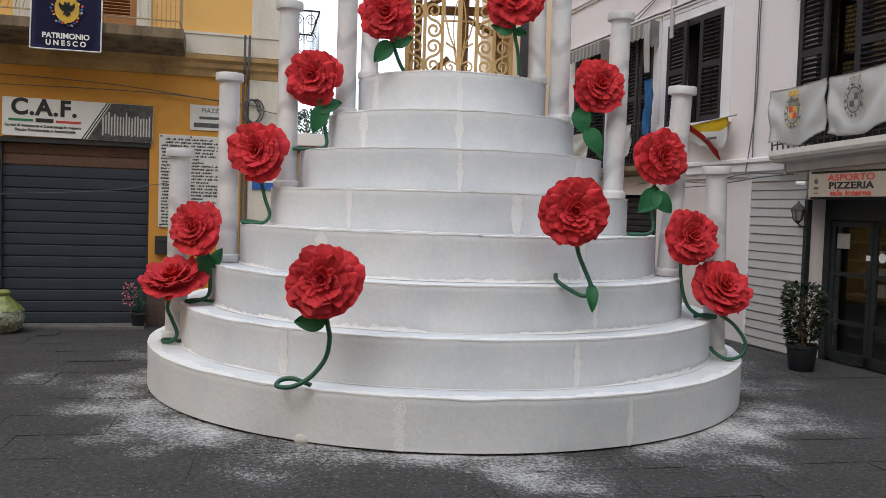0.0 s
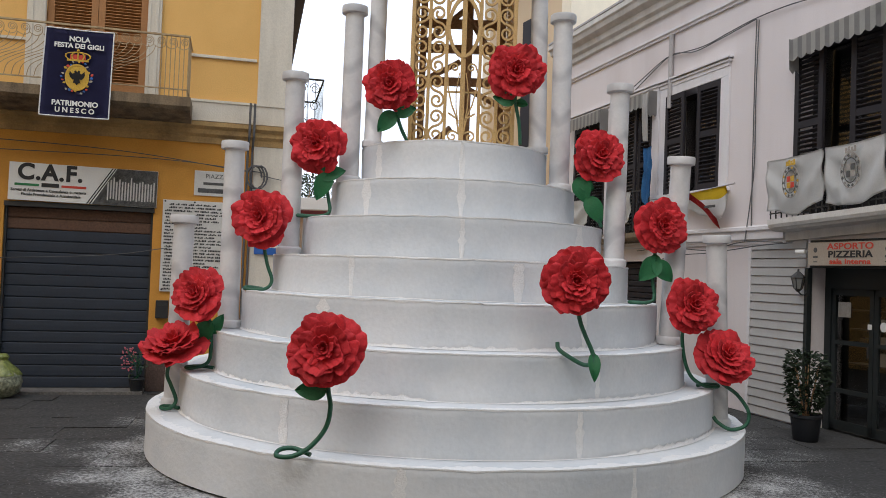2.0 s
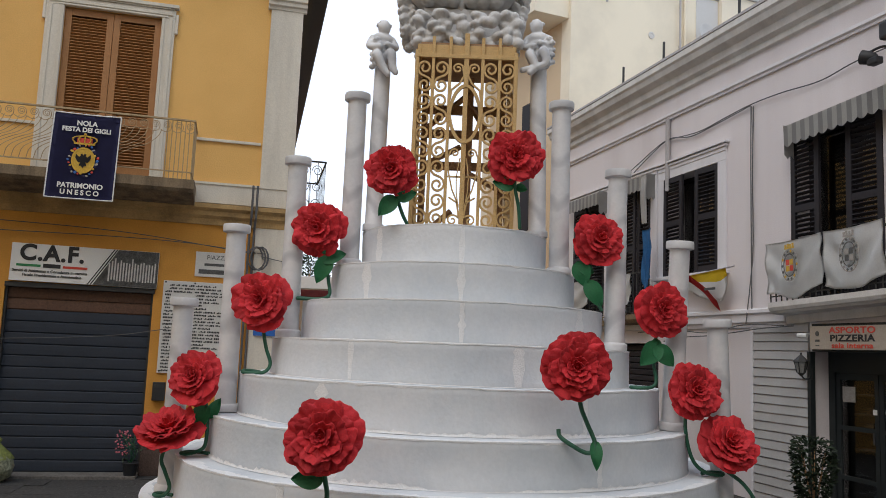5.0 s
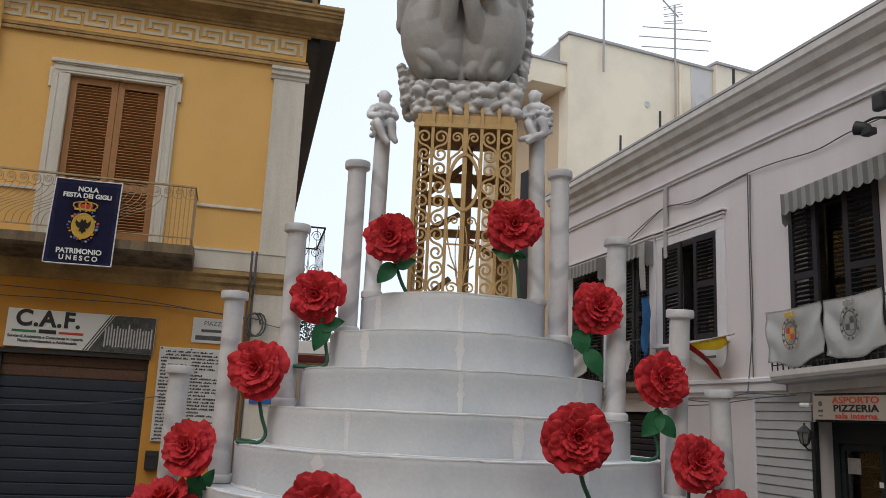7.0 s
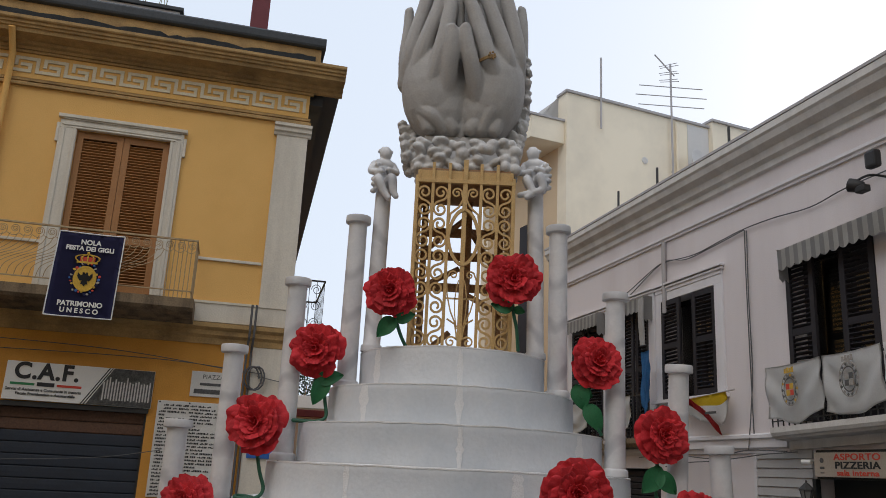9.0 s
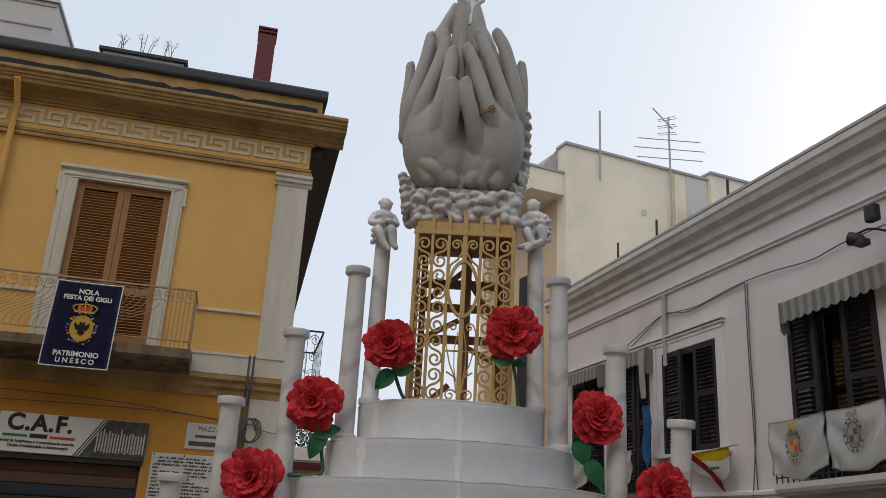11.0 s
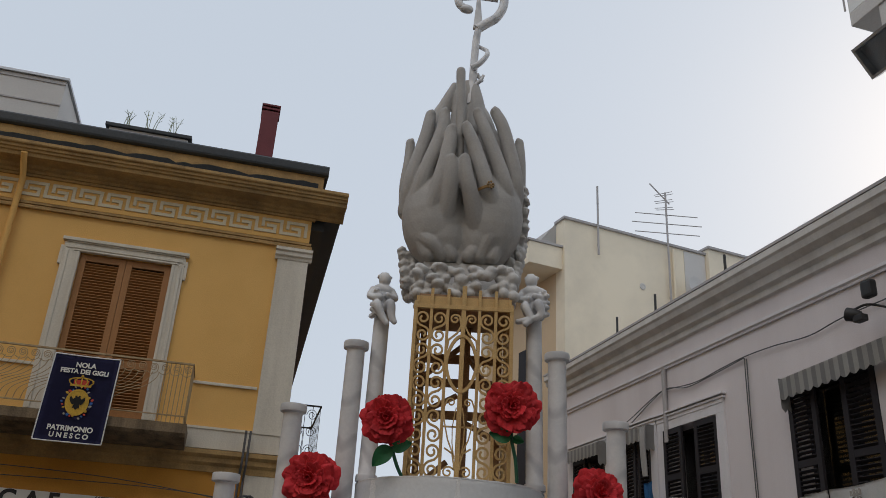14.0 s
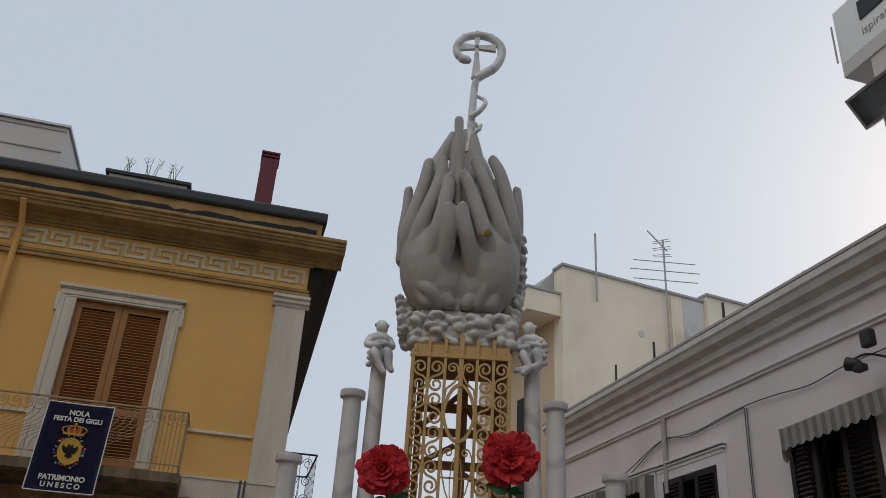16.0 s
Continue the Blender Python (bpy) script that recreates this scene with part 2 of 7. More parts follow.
def box(bm, x0, x1, y0, y1, z0, z1, bevel=0.0):
    r = bmesh.ops.create_cube(bm, size=1, matrix=Matrix.Translation(((x0 + x1) / 2, (y0 + y1) / 2, (z0 + z1) / 2)) @ Matrix.Diagonal((x1 - x0, y1 - y0, z1 - z0, 1)))
    if bevel:
        es = list({e for v in r["verts"] for e in v.link_edges})
        bmesh.ops.bevel(bm, geom=es, offset=bevel, segments=2, affect="EDGES", profile=0.6)
    return bm


def boxed(x0, x1, y0, y1, z0, z1, bevel=0.0):
    return box(bmesh.new(), x0, x1, y0, y1, z0, z1, bevel)


def lathe(bm, prof, seg=32, cx=0.0, cy=0.0, wob=0.0, cap=True):
    """A body turned round z from (radius, height) pairs."""
    rings = []
    for r, z in prof:
        rings.append([bm.verts.new((cx + r * math.cos(2 * math.pi * i / seg), cy + r * math.sin(2 * math.pi * i / seg), z)) for i in range(seg)])
    for a, b in zip(rings, rings[1:]):
        for i in range(seg):
            j = (i + 1) % seg
            bm.faces.new((a[i], a[j], b[j], b[i]))
    if cap:
        bm.faces.new(rings[0][::-1])
        bm.faces.new(rings[-1])
    return bm


def smooth_path(pts, n=6):
    """A Catmull-Rom curve through the points."""
    p = [Vector(q) for q in pts]
    p = [p[0] * 2 - p[1]] + p + [p[-1] * 2 - p[-2]]
    out = []
    for i in range(1, len(p) - 2):
        for k in range(n):
            t = k / n
            a, b, c, d = p[i - 1], p[i], p[i + 1], p[i + 2]
            out.append(0.5 * ((2 * b) + (c - a) * t + (2 * a - 5 * b + 4 * c - d) * t * t + (3 * b - a - 3 * c + d) * t ** 3))
    return out + [p[-2]]


def tube(bm, pts, r, seg=8, taper=None, flat=None):
    """A tube along points; taper: its end radius; flat: (width, depth axis) for flat bar."""
    pts = [Vector(p) for p in pts]
    rings, n = [], len(pts)
    side = None
    for i, p in enumerate(pts):
        t = (pts[min(i + 1, n - 1)] - pts[max(i - 1, 0)]).normalized()
        if side is None:
            side = t.cross(Vector((0, 0, 1)) if abs(t.z) < 0.9 else Vector((0, 1, 0))).normalized()
        side = (side - t * side.dot(t)).normalized()
        up = t.cross(side)
        rr = r if taper is None else r + (taper - r) * i / (n - 1)
        rings.append([bm.verts.new(p + (side * math.cos(2 * math.pi * k / seg) + up * math.sin(2 * math.pi * k / seg)) * rr) for k in range(seg)])
    for a, b in zip(rings, rings[1:]):
        for k in range(seg):
            j = (k + 1) % seg
            bm.faces.new((a[k], a[j], b[j], b[k]))
    bm.faces.new(rings[0][::-1])
    bm.faces.new(rings[-1])
    return bm


def ribbon(bm, pts, w, y0, y1):
    """A flat bar bent in the x-z plane: w wide, from y0 to y1."""
    pts = [Vector((p[0], 0, p[1])) for p in pts]
    rings, n = [], len(pts)
    for i, p in enumerate(pts):
        t = (pts[min(i + 1, n - 1)] - pts[max(i - 1, 0)]).normalized()
        s = Vector((-t.z, 0, t.x)) * (w / 2)
        rings.append([bm.verts.new((q.x, y, q.z)) for q, y in ((p - s, y0), (p + s, y0), (p + s, y1), (p - s, y1))])
    for a, b in zip(rings, rings[1:]):
        for k in range(4):
            j = (k + 1) % 4
            bm.faces.new((a[k], a[j], b[j], b[k]))
    bm.faces.new(rings[0][::-1])
    bm.faces.new(rings[-1])
    return bm


def pierced(u0, u1, z0, z1, y0, y1, holes):
    """A wall between u0 and u1, y0 and y1 thick, with holes (u0, u1, z0, z1)."""
    bm = bmesh.new()
    us = sorted({u0, u1, *[h[0] for h in holes], *[h[1] for h in holes]})
    zs = sorted({z0, z1, *[h[2] for h in holes], *[h[3] for h in holes]})
    us, zs = [u for u in us if u0 <= u <= u1], [z for z in zs if z0 <= z <= z1]
    solid = lambda i, j: 0 <= i < len(us) - 1 and 0 <= j < len(zs) - 1 and not any(
        h[0] < (us[i] + us[i + 1]) / 2 < h[1] and h[2] < (zs[j] + zs[j + 1]) / 2 < h[3] for h in holes)
    cache = {}
    v = lambda i, j, y: cache.setdefault((i, j, y), bm.verts.new((us[i], y, zs[j])) if (i, j, y) not in cache else None)
    for i in range(len(us) - 1):
        for j in range(len(zs) - 1):
            if not solid(i, j):
                continue
            for y in (y0, y1):
                bm.faces.new((v(i, j, y), v(i + 1, j, y), v(i + 1, j + 1, y), v(i, j + 1, y)))
            for (di, dj, a, b) in ((-1, 0, (i, j), (i, j + 1)), (1, 0, (i + 1, j), (i + 1, j + 1)), (0, -1, (i, j), (i + 1, j)), (0, 1, (i, j + 1), (i + 1, j + 1))):
                if not solid(i + di, j + dj):
                    bm.faces.new((v(*a, y0), v(*b, y0), v(*b, y1), v(*a, y1)))
    return bm


def profile(bm, pts, u0, u1):
    """A moulding: the outline (y, z) drawn out from u0 to u1."""
    a = [bm.verts.new((u0, y, z)) for y, z in pts]
    b = [bm.verts.new((u1, y, z)) for y, z in pts]
    n = len(pts)
    for i in range(n):
        j = (i + 1) % n
        bm.faces.new((a[i], a[j], b[j], b[i]))
    bm.faces.new(a[::-1])
    bm.faces.new(b)
    return bm


def letters(name, body, size, material, parent, x, y, z, label="", spread=1.0, bold=0.0, centre=True, slant=0.0):
    """Raised lettering that reads along +x and faces -y."""
    c = bpy.data.curves.new(name, "FONT")
    c.body, c.size, c.extrude, c.offset, c.space_character = body, size, 0.002, bold, spread
    c.align_x = "CENTER" if centre else "LEFT"
    c.shear = slant
    t = bpy.data.objects.new(name, c)
    scene.collection.objects.link(t)
    me = bpy.data.meshes.new_from_object(t.evaluated_get(bpy.context.evaluated_depsgraph_get()))
    bpy.data.objects.remove(t)
    me.materials.clear()
    me.materials.append(material)
    ob = new(name, me)
    ob.parent = parent
    ob.matrix_basis = pose(x, y, z, 90, 0, 0)
    if label:
        ob["label"] = label
    return ob

# ---- ground ----
ground = tagged(link("ground", box(bmesh.new(), -60, 60, -40, 80, -0.3, -0.008), M_STONE), "dark basalt paved square with worn joints", "ground", kind="structure")

# ---- the stepped base ----
AX, AY = 0.05, 8.60
TIERS = [(2.908, 0.395), (2.624, 0.762), (2.353, 1.130), (2.082, 1.504), (1.800, 1.850), (1.524, 2.218), (1.248, 2.578), (0.952, 2.960)]


def drum(r, z0, z1, seed):
    """One round step: a riser of plastered panels with a rounded upper edge and an uneven surface."""
    bm = bmesh.new()
    seg, rings = 144, []
    prof = [(r, z0), (r, z0 + 0.08), (r, (z0 + z1) / 2), (r, z1 - 0.06), (r, z1 - 0.014), (r - 0.006, z1 - 0.003), (r - 0.02, z1), (max(r - 0.42, 0.02), z1)]
    for k, (pr, pz) in enumerate(prof):
        ring = []
        for i in range(seg):
            a = 2 * math.pi * i / seg
            q = Vector((math.cos(a) * r, math.sin(a) * r, pz + seed * 7))
            d = 0.007 * noise.noise(q * 1.5) + (0.004 * noise.noise(q * 7) if 0 < k < 6 else 0)
            dz = (0.007 * noise.noise(q * 5) + 0.004 * noise.noise(q * 13)) if 3 < k < 7 else 0
            ring.append(bm.verts.new(((pr + d) * math.cos(a), (pr + d) * math.sin(a), pz + dz)))
        rings.append(ring)
    for a, b in zip(rings, rings[1:]):
        for i in range(seg):
            j = (i + 1) % seg
            bm.faces.new((a[i], a[j], b[j], b[i]))
    bm.faces.new(rings[-1])
    return bm


def crust(r, z, w, hang, seed):
    """The thick brushed paint along a step: a low uneven ring that runs over the edge or up the riser."""
    bm = bmesh.new()
    seg, rings = 432, [[], [], [], [], []]

    def wobble(i):
        a = 2 * math.pi * i / 144
        q = Vector((math.cos(a) * r, math.sin(a) * r, z - 0.008 + seed * 7))
        return 0.007 * noise.noise(q * 1.5) + 0.004 * noise.noise(q * 7), 0.007 * noise.noise(q * 5) + 0.004 * noise.noise(q * 13)

    for i in range(seg):
        a, s = 2 * math.pi * i / seg, (i % 3) / 3
        (d0, e0), (d1, e1) = wobble(i // 3), wobble(i // 3 + 1)
        d, e = d0 + (d1 - d0) * s, e0 + (e1 - e0) * s
        q = Vector((math.cos(a) * r * 3, math.sin(a) * r * 3, seed * 3.1))
        n1, n2, n3 = noise.noise(q), noise.noise(q * 3.3), noise.noise(q * 9)
        drop = max(0.004, hang * (0.35 + 0.8 * n1 + 0.8 * n2 + 1.1 * n3))
        top = 0.0025 + 0.001 * n2 + 0.001 * n3
        inn = w * (0.6 + 0.6 * n1 + 0.5 * n3)
        for ring, (rr, zz) in zip(rings, ((r - inn, z + 0.001), (r - inn * 0.8, z + top), (r + d + 0.001, z + e + top), (r + d + 0.0032 + 0.001 * n3, z + e - 0.006), (r + d + 0.0016, z + e - 0.006 - drop))):
            ring.append(bm.verts.new((rr * math.cos(a), rr * math.sin(a), zz)))
    for a, b in zip(rings, rings[1:]):
        for i in range(seg):
            j = (i + 1) % seg
            bm.faces.new((a[i], a[j], b[j], b[i]))
    for i in range(seg):
        j = (i + 1) % seg
        bm.faces.new((rings[4][i], rings[4][j], rings[0][j], rings[0][i]))
    return bm


def brushed_foot(r, z, high, seed):
    """Brush marks that run up the foot of a riser to an uneven height."""
    bm = bmesh.new()
    seg, rings = 420, [[], [], []]
    for i in range(seg):
        a = 2 * math.pi * i / seg
        q = Vector((math.cos(a) * r * 2, math.sin(a) * r * 2, seed * 5.3))
        big = max(0.0, 0.35 + 1.2 * noise.noise(q * 0.7))
        h = 0.004 + high * big * (0.6 + 0.8 * noise.noise(q * 11) + 0.5 * noise.noise(q * 27))
        for ring, (rr, zz) in zip(rings, ((r + 0.022, z), (r + 0.009, z + 0.4 * max(h, 0.004)), (r + 0.0085, z + max(h, 0.006)))):
            ring.append(bm.verts.new((rr * math.cos(a), rr * math.sin(a), zz)))
    for a, b in zip(rings, rings[1:]):
        for i in range(seg):
            j = (i + 1) % seg
            bm.faces.new((a[i], a[j], b[j], b[i]))
    return bm


base = tagged(empty("stepped_base", pose(AX, AY, 0)), "round eight-tiered base of whitewashed plaster on the square", "monument base")
# black ring that paints the contact shade under the lowest step
part("shade_gap_ring", lathe(bmesh.new(), [(2.87, 0.0), (2.87, 0.03)], 96), M_INK, base, "black ring standing in for the shade under the base")
bm = bmesh.new()
bmesh.ops.create_icosphere(bm, subdivisions=3, radius=1)
for v in bm.verts:
    v.co = Vector((v.co.x * 0.055, v.co.y * 0.035, 0.02 + v.co.z * 0.045)) * (1 + 0.2 * noise.noise(v.co * 3))
part("loose_plaster", bm, M_GREYCORN, base, "chipped grey plaster lump", smooth=True, matrix=pose(2.90 * math.cos(radians(-110.5)), 2.90 * math.sin(radians(-110.5)), 0.0, 0, 0, -20))
zlow = 0.0
for k, (r, z) in enumerate(TIERS):
    step = part("step", drum(r, zlow - 0.02 if k else 0.014, z, k), M_TIER, base, smooth=True)
    part("paint_crust", crust(r, z, 0.14 if k < 4 else 0.05, 0.013 if k < 4 else 0.007, k), M_LIME, step, "thick brushed white paint edge", smooth=True)
    if k:
        # brushed paint where the riser meets the tread below
        part("paint_foot", brushed_foot(r, zlow + 0.004, 0.055 if k < 4 else 0.014, k), M_LIME, step, "jagged brush marks of white paint", smooth=True)
    zlow = z

# upright filled joints between the plaster panels
for k, spots in enumerate([(-62, -96), (-68, -118), (-60, -112), (-58, -120), (-118, -72), (-87, -40), (-87, -130), (-86, -140)]):
    r, z = TIERS[k]
    z0 = TIERS[k - 1][1] if k else 0.0
    for n, deg in enumerate(spots):
        a = radians(deg)
        bm = bmesh.new()
        w, rows = 0.035 + 0.03 * n, 9
        vs = []
        for i in range(rows + 1):
            zz = z0 + 0.012 + (z - z0 - 0.03) * i / rows
            ww = w * (0.45 + 1.3 * abs(noise.noise(Vector((deg, i * 0.9, k)))))
            for s, out in ((-ww, 0.002), (0, 0.007), (ww, 0.002)):
                rr = r + out
                vs.append(bm.verts.new((rr * math.cos(a + s / r), rr * math.sin(a + s / r), zz)))
        for i in range(rows):
            for c in range(2):
                bm.faces.new((vs[3 * i + c], vs[3 * i + c + 1], vs[3 * i + c + 4], vs[3 * i + c + 3]))
        part("joint_filler", bm, M_LIME, base, smooth=True)


# ---- columns on the steps ----
def column_body(h, r=0.10, cap=True):
    bm = bmesh.new()
    prof = [(r * 1.22, 0), (r * 1.24, 0.012), (r * 1.24, 0.05), (r * 1.18, 0.065), (r, 0.075)]
    prof += [(r * (1 - 0.06 * i / 6), 0.075 + (h - 0.16) * i / 6) for i in range(1, 7)]
    if cap:
        prof += [(r * 1.02, h - 0.08), (r * 1.28, h - 0.072), (r * 1.31, h - 0.06), (r * 1.31, h - 0.012), (r * 1.27, h)]
    else:
        prof += [(r * 0.94, h)]
    return lathe(bm, prof, 36)


first = None
for side in (-1, 1):
    for tier, rad, lean in ((1, 2.66, 3.0), (3, 2.205, 3.0), (5, 1.66, 0.5), (7, 1.10, 0.9)):
        a = radians(17)
        m = pose(AX + side * rad * math.cos(a), AY - rad * math.sin(a), TIERS[tier - 1][1] + 0.008, 0, (-lean if side > 0 else lean * 0.2), 40 * tier)
        if first is None:
            first = link("column", column_body(1.78), M_MARBLE, smooth=True, matrix=m)
            tagged(first, "white marbled round column with a ring capital on a step", "column", group="columns on the steps")
            mod = first.modifiers.new("edges", "EDGE_SPLIT")
            mod.split_angle = radians(50)
        else:
            copy_thing(first, m)
for side in (-1, 1):
    a = radians(17)
    tagged(link("column", column_body(1.735 if side < 0 else 1.80, 0.088, False), M_MARBLE, smooth=True, matrix=pose(AX + side * 0.87 * math.cos(a), AY - 0.87 * math.sin(a), 2.965, 0, -1 if side > 0 else 0.5, 20)),
           "white marbled round column carrying a small statue", "column", group="columns with statues")

# ---- the ochre corner house ----
FL = pose(-4.02, 11.16, 0, 0, 0, 14.5)
SL, SR = -9.0, 1.80
SILLZ = 4.555
house = tagged(empty("ochre_house", FL), "ochre plastered two-storey corner house with a shop shutter", "house")
shop = (-1.76, 0.07, 0.0, 2.455)
french = (-1.37, -0.115, 3.98, 6.23)
part("wall", pierced(SL, SR, 0, 3.55, 0, 0.35, [shop]), M_ORANGE, house, "orange plaster ground floor wall")
upper = part("wall", pierced(SL, SR, 3.55, 7.75, 0, 0.35, [french]), M_OCHRE, house, "ochre plaster upper wall")
SIDE = pose(SR, 0, 0, 0, 0, -1.6)
part("side_wall", boxed(-0.35, 0, 0.1, 16, 0, 7.75), M_OCHRE, house, matrix=SIDE)
part("back_wall", boxed(SL, SR + 1.2, 15.6, 15.9, 0, 7.75), M_OCHRE, house)
# unseen end wall, added to keep sky light out behind the shutters
part("end_wall", boxed(SL - 0.3, SL, 0, 16, 0, 7.75), M_OCHRE, house)
# dark sheet behind the shutters in place of the room's shade
part("unlit_room_sheet", boxed(-2.2, 0.7, 0.6, 0.7, 3.6, 6.9), M_INSIDE, house)
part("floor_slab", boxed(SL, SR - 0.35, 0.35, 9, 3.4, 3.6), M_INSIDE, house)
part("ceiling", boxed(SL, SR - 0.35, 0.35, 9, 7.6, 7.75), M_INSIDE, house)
# corner pilaster and its foot
part("pilaster", boxed(1.365, SR + 0.02, -0.05, 0.5, 3.97, 6.57, 0.006), M_TRIM, house, "pale grey corner pilaster")
cap = bmesh.new()
profile(cap, [(0.0, 6.57), (-0.06, 6.57), (-0.07, 6.61), (-0.10, 6.63), (-0.10, 6.68), (-0.13, 6.70), (-0.13, 6.745), (0.0, 6.745)], 1.32, SR + 0.07)
part("pilaster_capital", cap, M_TRIM, house, "moulded pale stone capital")
part("quoin", boxed(1.35, SR + 0.02, -0.035, 0.5, 0.0, 3.38, 0.006), M_TRIM, house, "pale grey corner strip")
# band between the storeys
bm = bmesh.new()
profile(bm, [(0, 3.38), (-0.04, 3.38), (-0.05, 3.46), (-0.09, 3.50), (-0.09, 3.56), (-0.14, 3.60), (-0.14, 3.66), (0, 3.68)], SL, SR + 0.12)
part("string_course", bm, M_CORNICE, house, "weathered moulded string course")
bm = bmesh.new()
profile(bm, [(0, 3.68), (-0.06, 3.68), (-0.06, 3.93), (-0.075, 3.94), (-0.075, 3.97), (0, 3.97)], SL, SR + 0.06)
part("plinth_band", bm, M_TRIM, house, "pale stone band")
part("sill_band", boxed(0.45, 1.34, -0.03, 0, SILLZ, SILLZ + 0.04, 0.006), M_TRIM, house, "thin pale dado line")
part("sill_band", boxed(SL, -1.55, -0.03, 0, SILLZ, SILLZ + 0.04, 0.006), M_TRIM, house, "thin pale dado line")
# frieze with a running key pattern
part("frieze_board", boxed(SL, 1.80, -0.02, 0, 6.90, 7.28), M_OCHRE, house)
for z0, z1, o in ((6.78, 6.83, 0.05), (6.85, 6.89, 0.035), (7.27, 7.31, 0.05)):
    part("frieze_line", boxed(SL, SR + o, -o, 0.0, z0, z1, 0.004), M_CORNICE, house)
KEYW = 0.375
KEYZ = 6.975
key = bmesh.new()
ku = lambda a: a * KEYW / 8
kz = lambda a: KEYZ + a * 0.235 / 5
for x0, x1, z0, z1 in ((0.2, 6.2, 0, 1), (5.2, 6.2, 1, 2), (3.0, 6.2, 2, 3), (1.3, 8.2, 4, 5), (1.3, 2.3, 2, 4), (7.2, 8.2, 0, 4)):
    box(key, ku(x0), ku(x1), -0.036, -0.018, kz(z0), kz(z1))
u, first_key = 1.74 - KEYW, None
while u > -6.5:
    m = pose(u, 0, 0)
    if first_key is None:
        first_key = part("key_ornament", key, M_KEY, house, "pale stucco key pattern", matrix=m)
    else:
        again("key_ornament", first_key, house, m)["label"] = "pale stucco key pattern"
    u -= KEYW
# cornice, eaves and roof edge
bm = bmesh.new()
profile(bm, [(0, 7.31), (-0.05, 7.32), (-0.06, 7.36), (-0.10, 7.38), (-0.12, 7.42), (-0.34, 7.44), (-0.35, 7.49), (-0.38, 7.50), (-0.385, 7.53), (-0.41, 7.54), (-0.415, 7.575), (-0.44, 7.585), (-0.45, 7.60), (-0.45, 7.64), (0, 7.72)], SL, SR + 0.48)
part("cornice", bm, M_CORNICE, house, "weathered ochre cornice with peeling paint")
# side eave, frieze and roof edge take the gutter's near-black, darker than the front cornice
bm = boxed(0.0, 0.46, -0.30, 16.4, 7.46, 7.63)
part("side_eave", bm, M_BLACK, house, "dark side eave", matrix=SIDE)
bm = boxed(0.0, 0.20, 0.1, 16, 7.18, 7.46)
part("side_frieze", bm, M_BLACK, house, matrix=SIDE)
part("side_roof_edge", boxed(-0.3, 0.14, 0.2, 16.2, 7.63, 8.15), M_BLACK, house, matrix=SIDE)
bm = boxed(SL, SR + 0.10, -0.10, 0.25, 7.68, 8.03)
part("attic", bm, M_CORNICE, house, "stained attic strip under the gutter")
bm = bmesh.new()
us = [SL + (SR + 0.02 - SL) * i / 90 for i in range(91)]
low = [bm.verts.new((u, -0.112, 7.885 + 0.05 * noise.noise(Vector((u * 2.2, 0, 0))) + 0.045 * noise.noise(Vector((u * 7, 3, 0))))) for u in us]
up = [bm.verts.new((u, -0.112, 7.69)) for u in us]
for i in range(90):
    bm.faces.new((low[i], low[i + 1], up[i + 1], up[i]))
bmesh.ops.solidify(bm, geom=list(bm.faces), thickness=0.012)
part("peeled_felt", bm, M_BLACK, house, "torn black roofing felt edge")
bm = bmesh.new()
profile(bm, [(0.3, 8.02), (-0.13, 8.02), (-0.16, 8.04), (-0.17, 8.07), (-0.17, 8.17), (-0.14, 8.205), (0.3, 8.205)], SL, SR + 0.16)
part("gutter", bm, M_BLACK, house, "black painted gutter and flashing")
part("roof", boxed(SL, SR + 0.1, 0.25, 9.3, 7.70, 8.19), M_BLACK, house, "flat dark roof")
part("roof_slab", boxed(-1.62, -0.36, 1.0, 4, 8.19, 8.87, 0.01), M_GREYREND, house)
part("roof_slab_edge", boxed(-1.68, -0.30, 0.95, 4, 8.87, 8.93, 0.006), M_BLACK, house, "dark sheet edge of a roof slab")
ch = part("chimney", boxed(0.765, 1.055, 0.9, 1.25, 8.15, 9.66, 0.008), M_CHIM, house, "dark red painted chimney stack")
for zz in (9.72, 9.79):
    part("chimney_cap", boxed(0.75, 1.07, 0.885, 1.265, zz - 0.035, zz, 0.004), M_CHIM, ch)
part("roof_box", boxed(-5.2, -2.40, 0.9, 2.8, 8.19, 9.50, 0.01), M_GREYREND, house, "pale rooftop box clad in metal")
part("roof_box_lid", boxed(-5.2, -2.36, 0.86, 2.84, 9.50, 9.55, 0.005), M_ALU, house)
for zz in (9.02, 9.42):
    part("roof_box_seam", boxed(-5.2, -2.40, 0.885, 0.90, zz, zz + 0.025), M_PIPE, house)

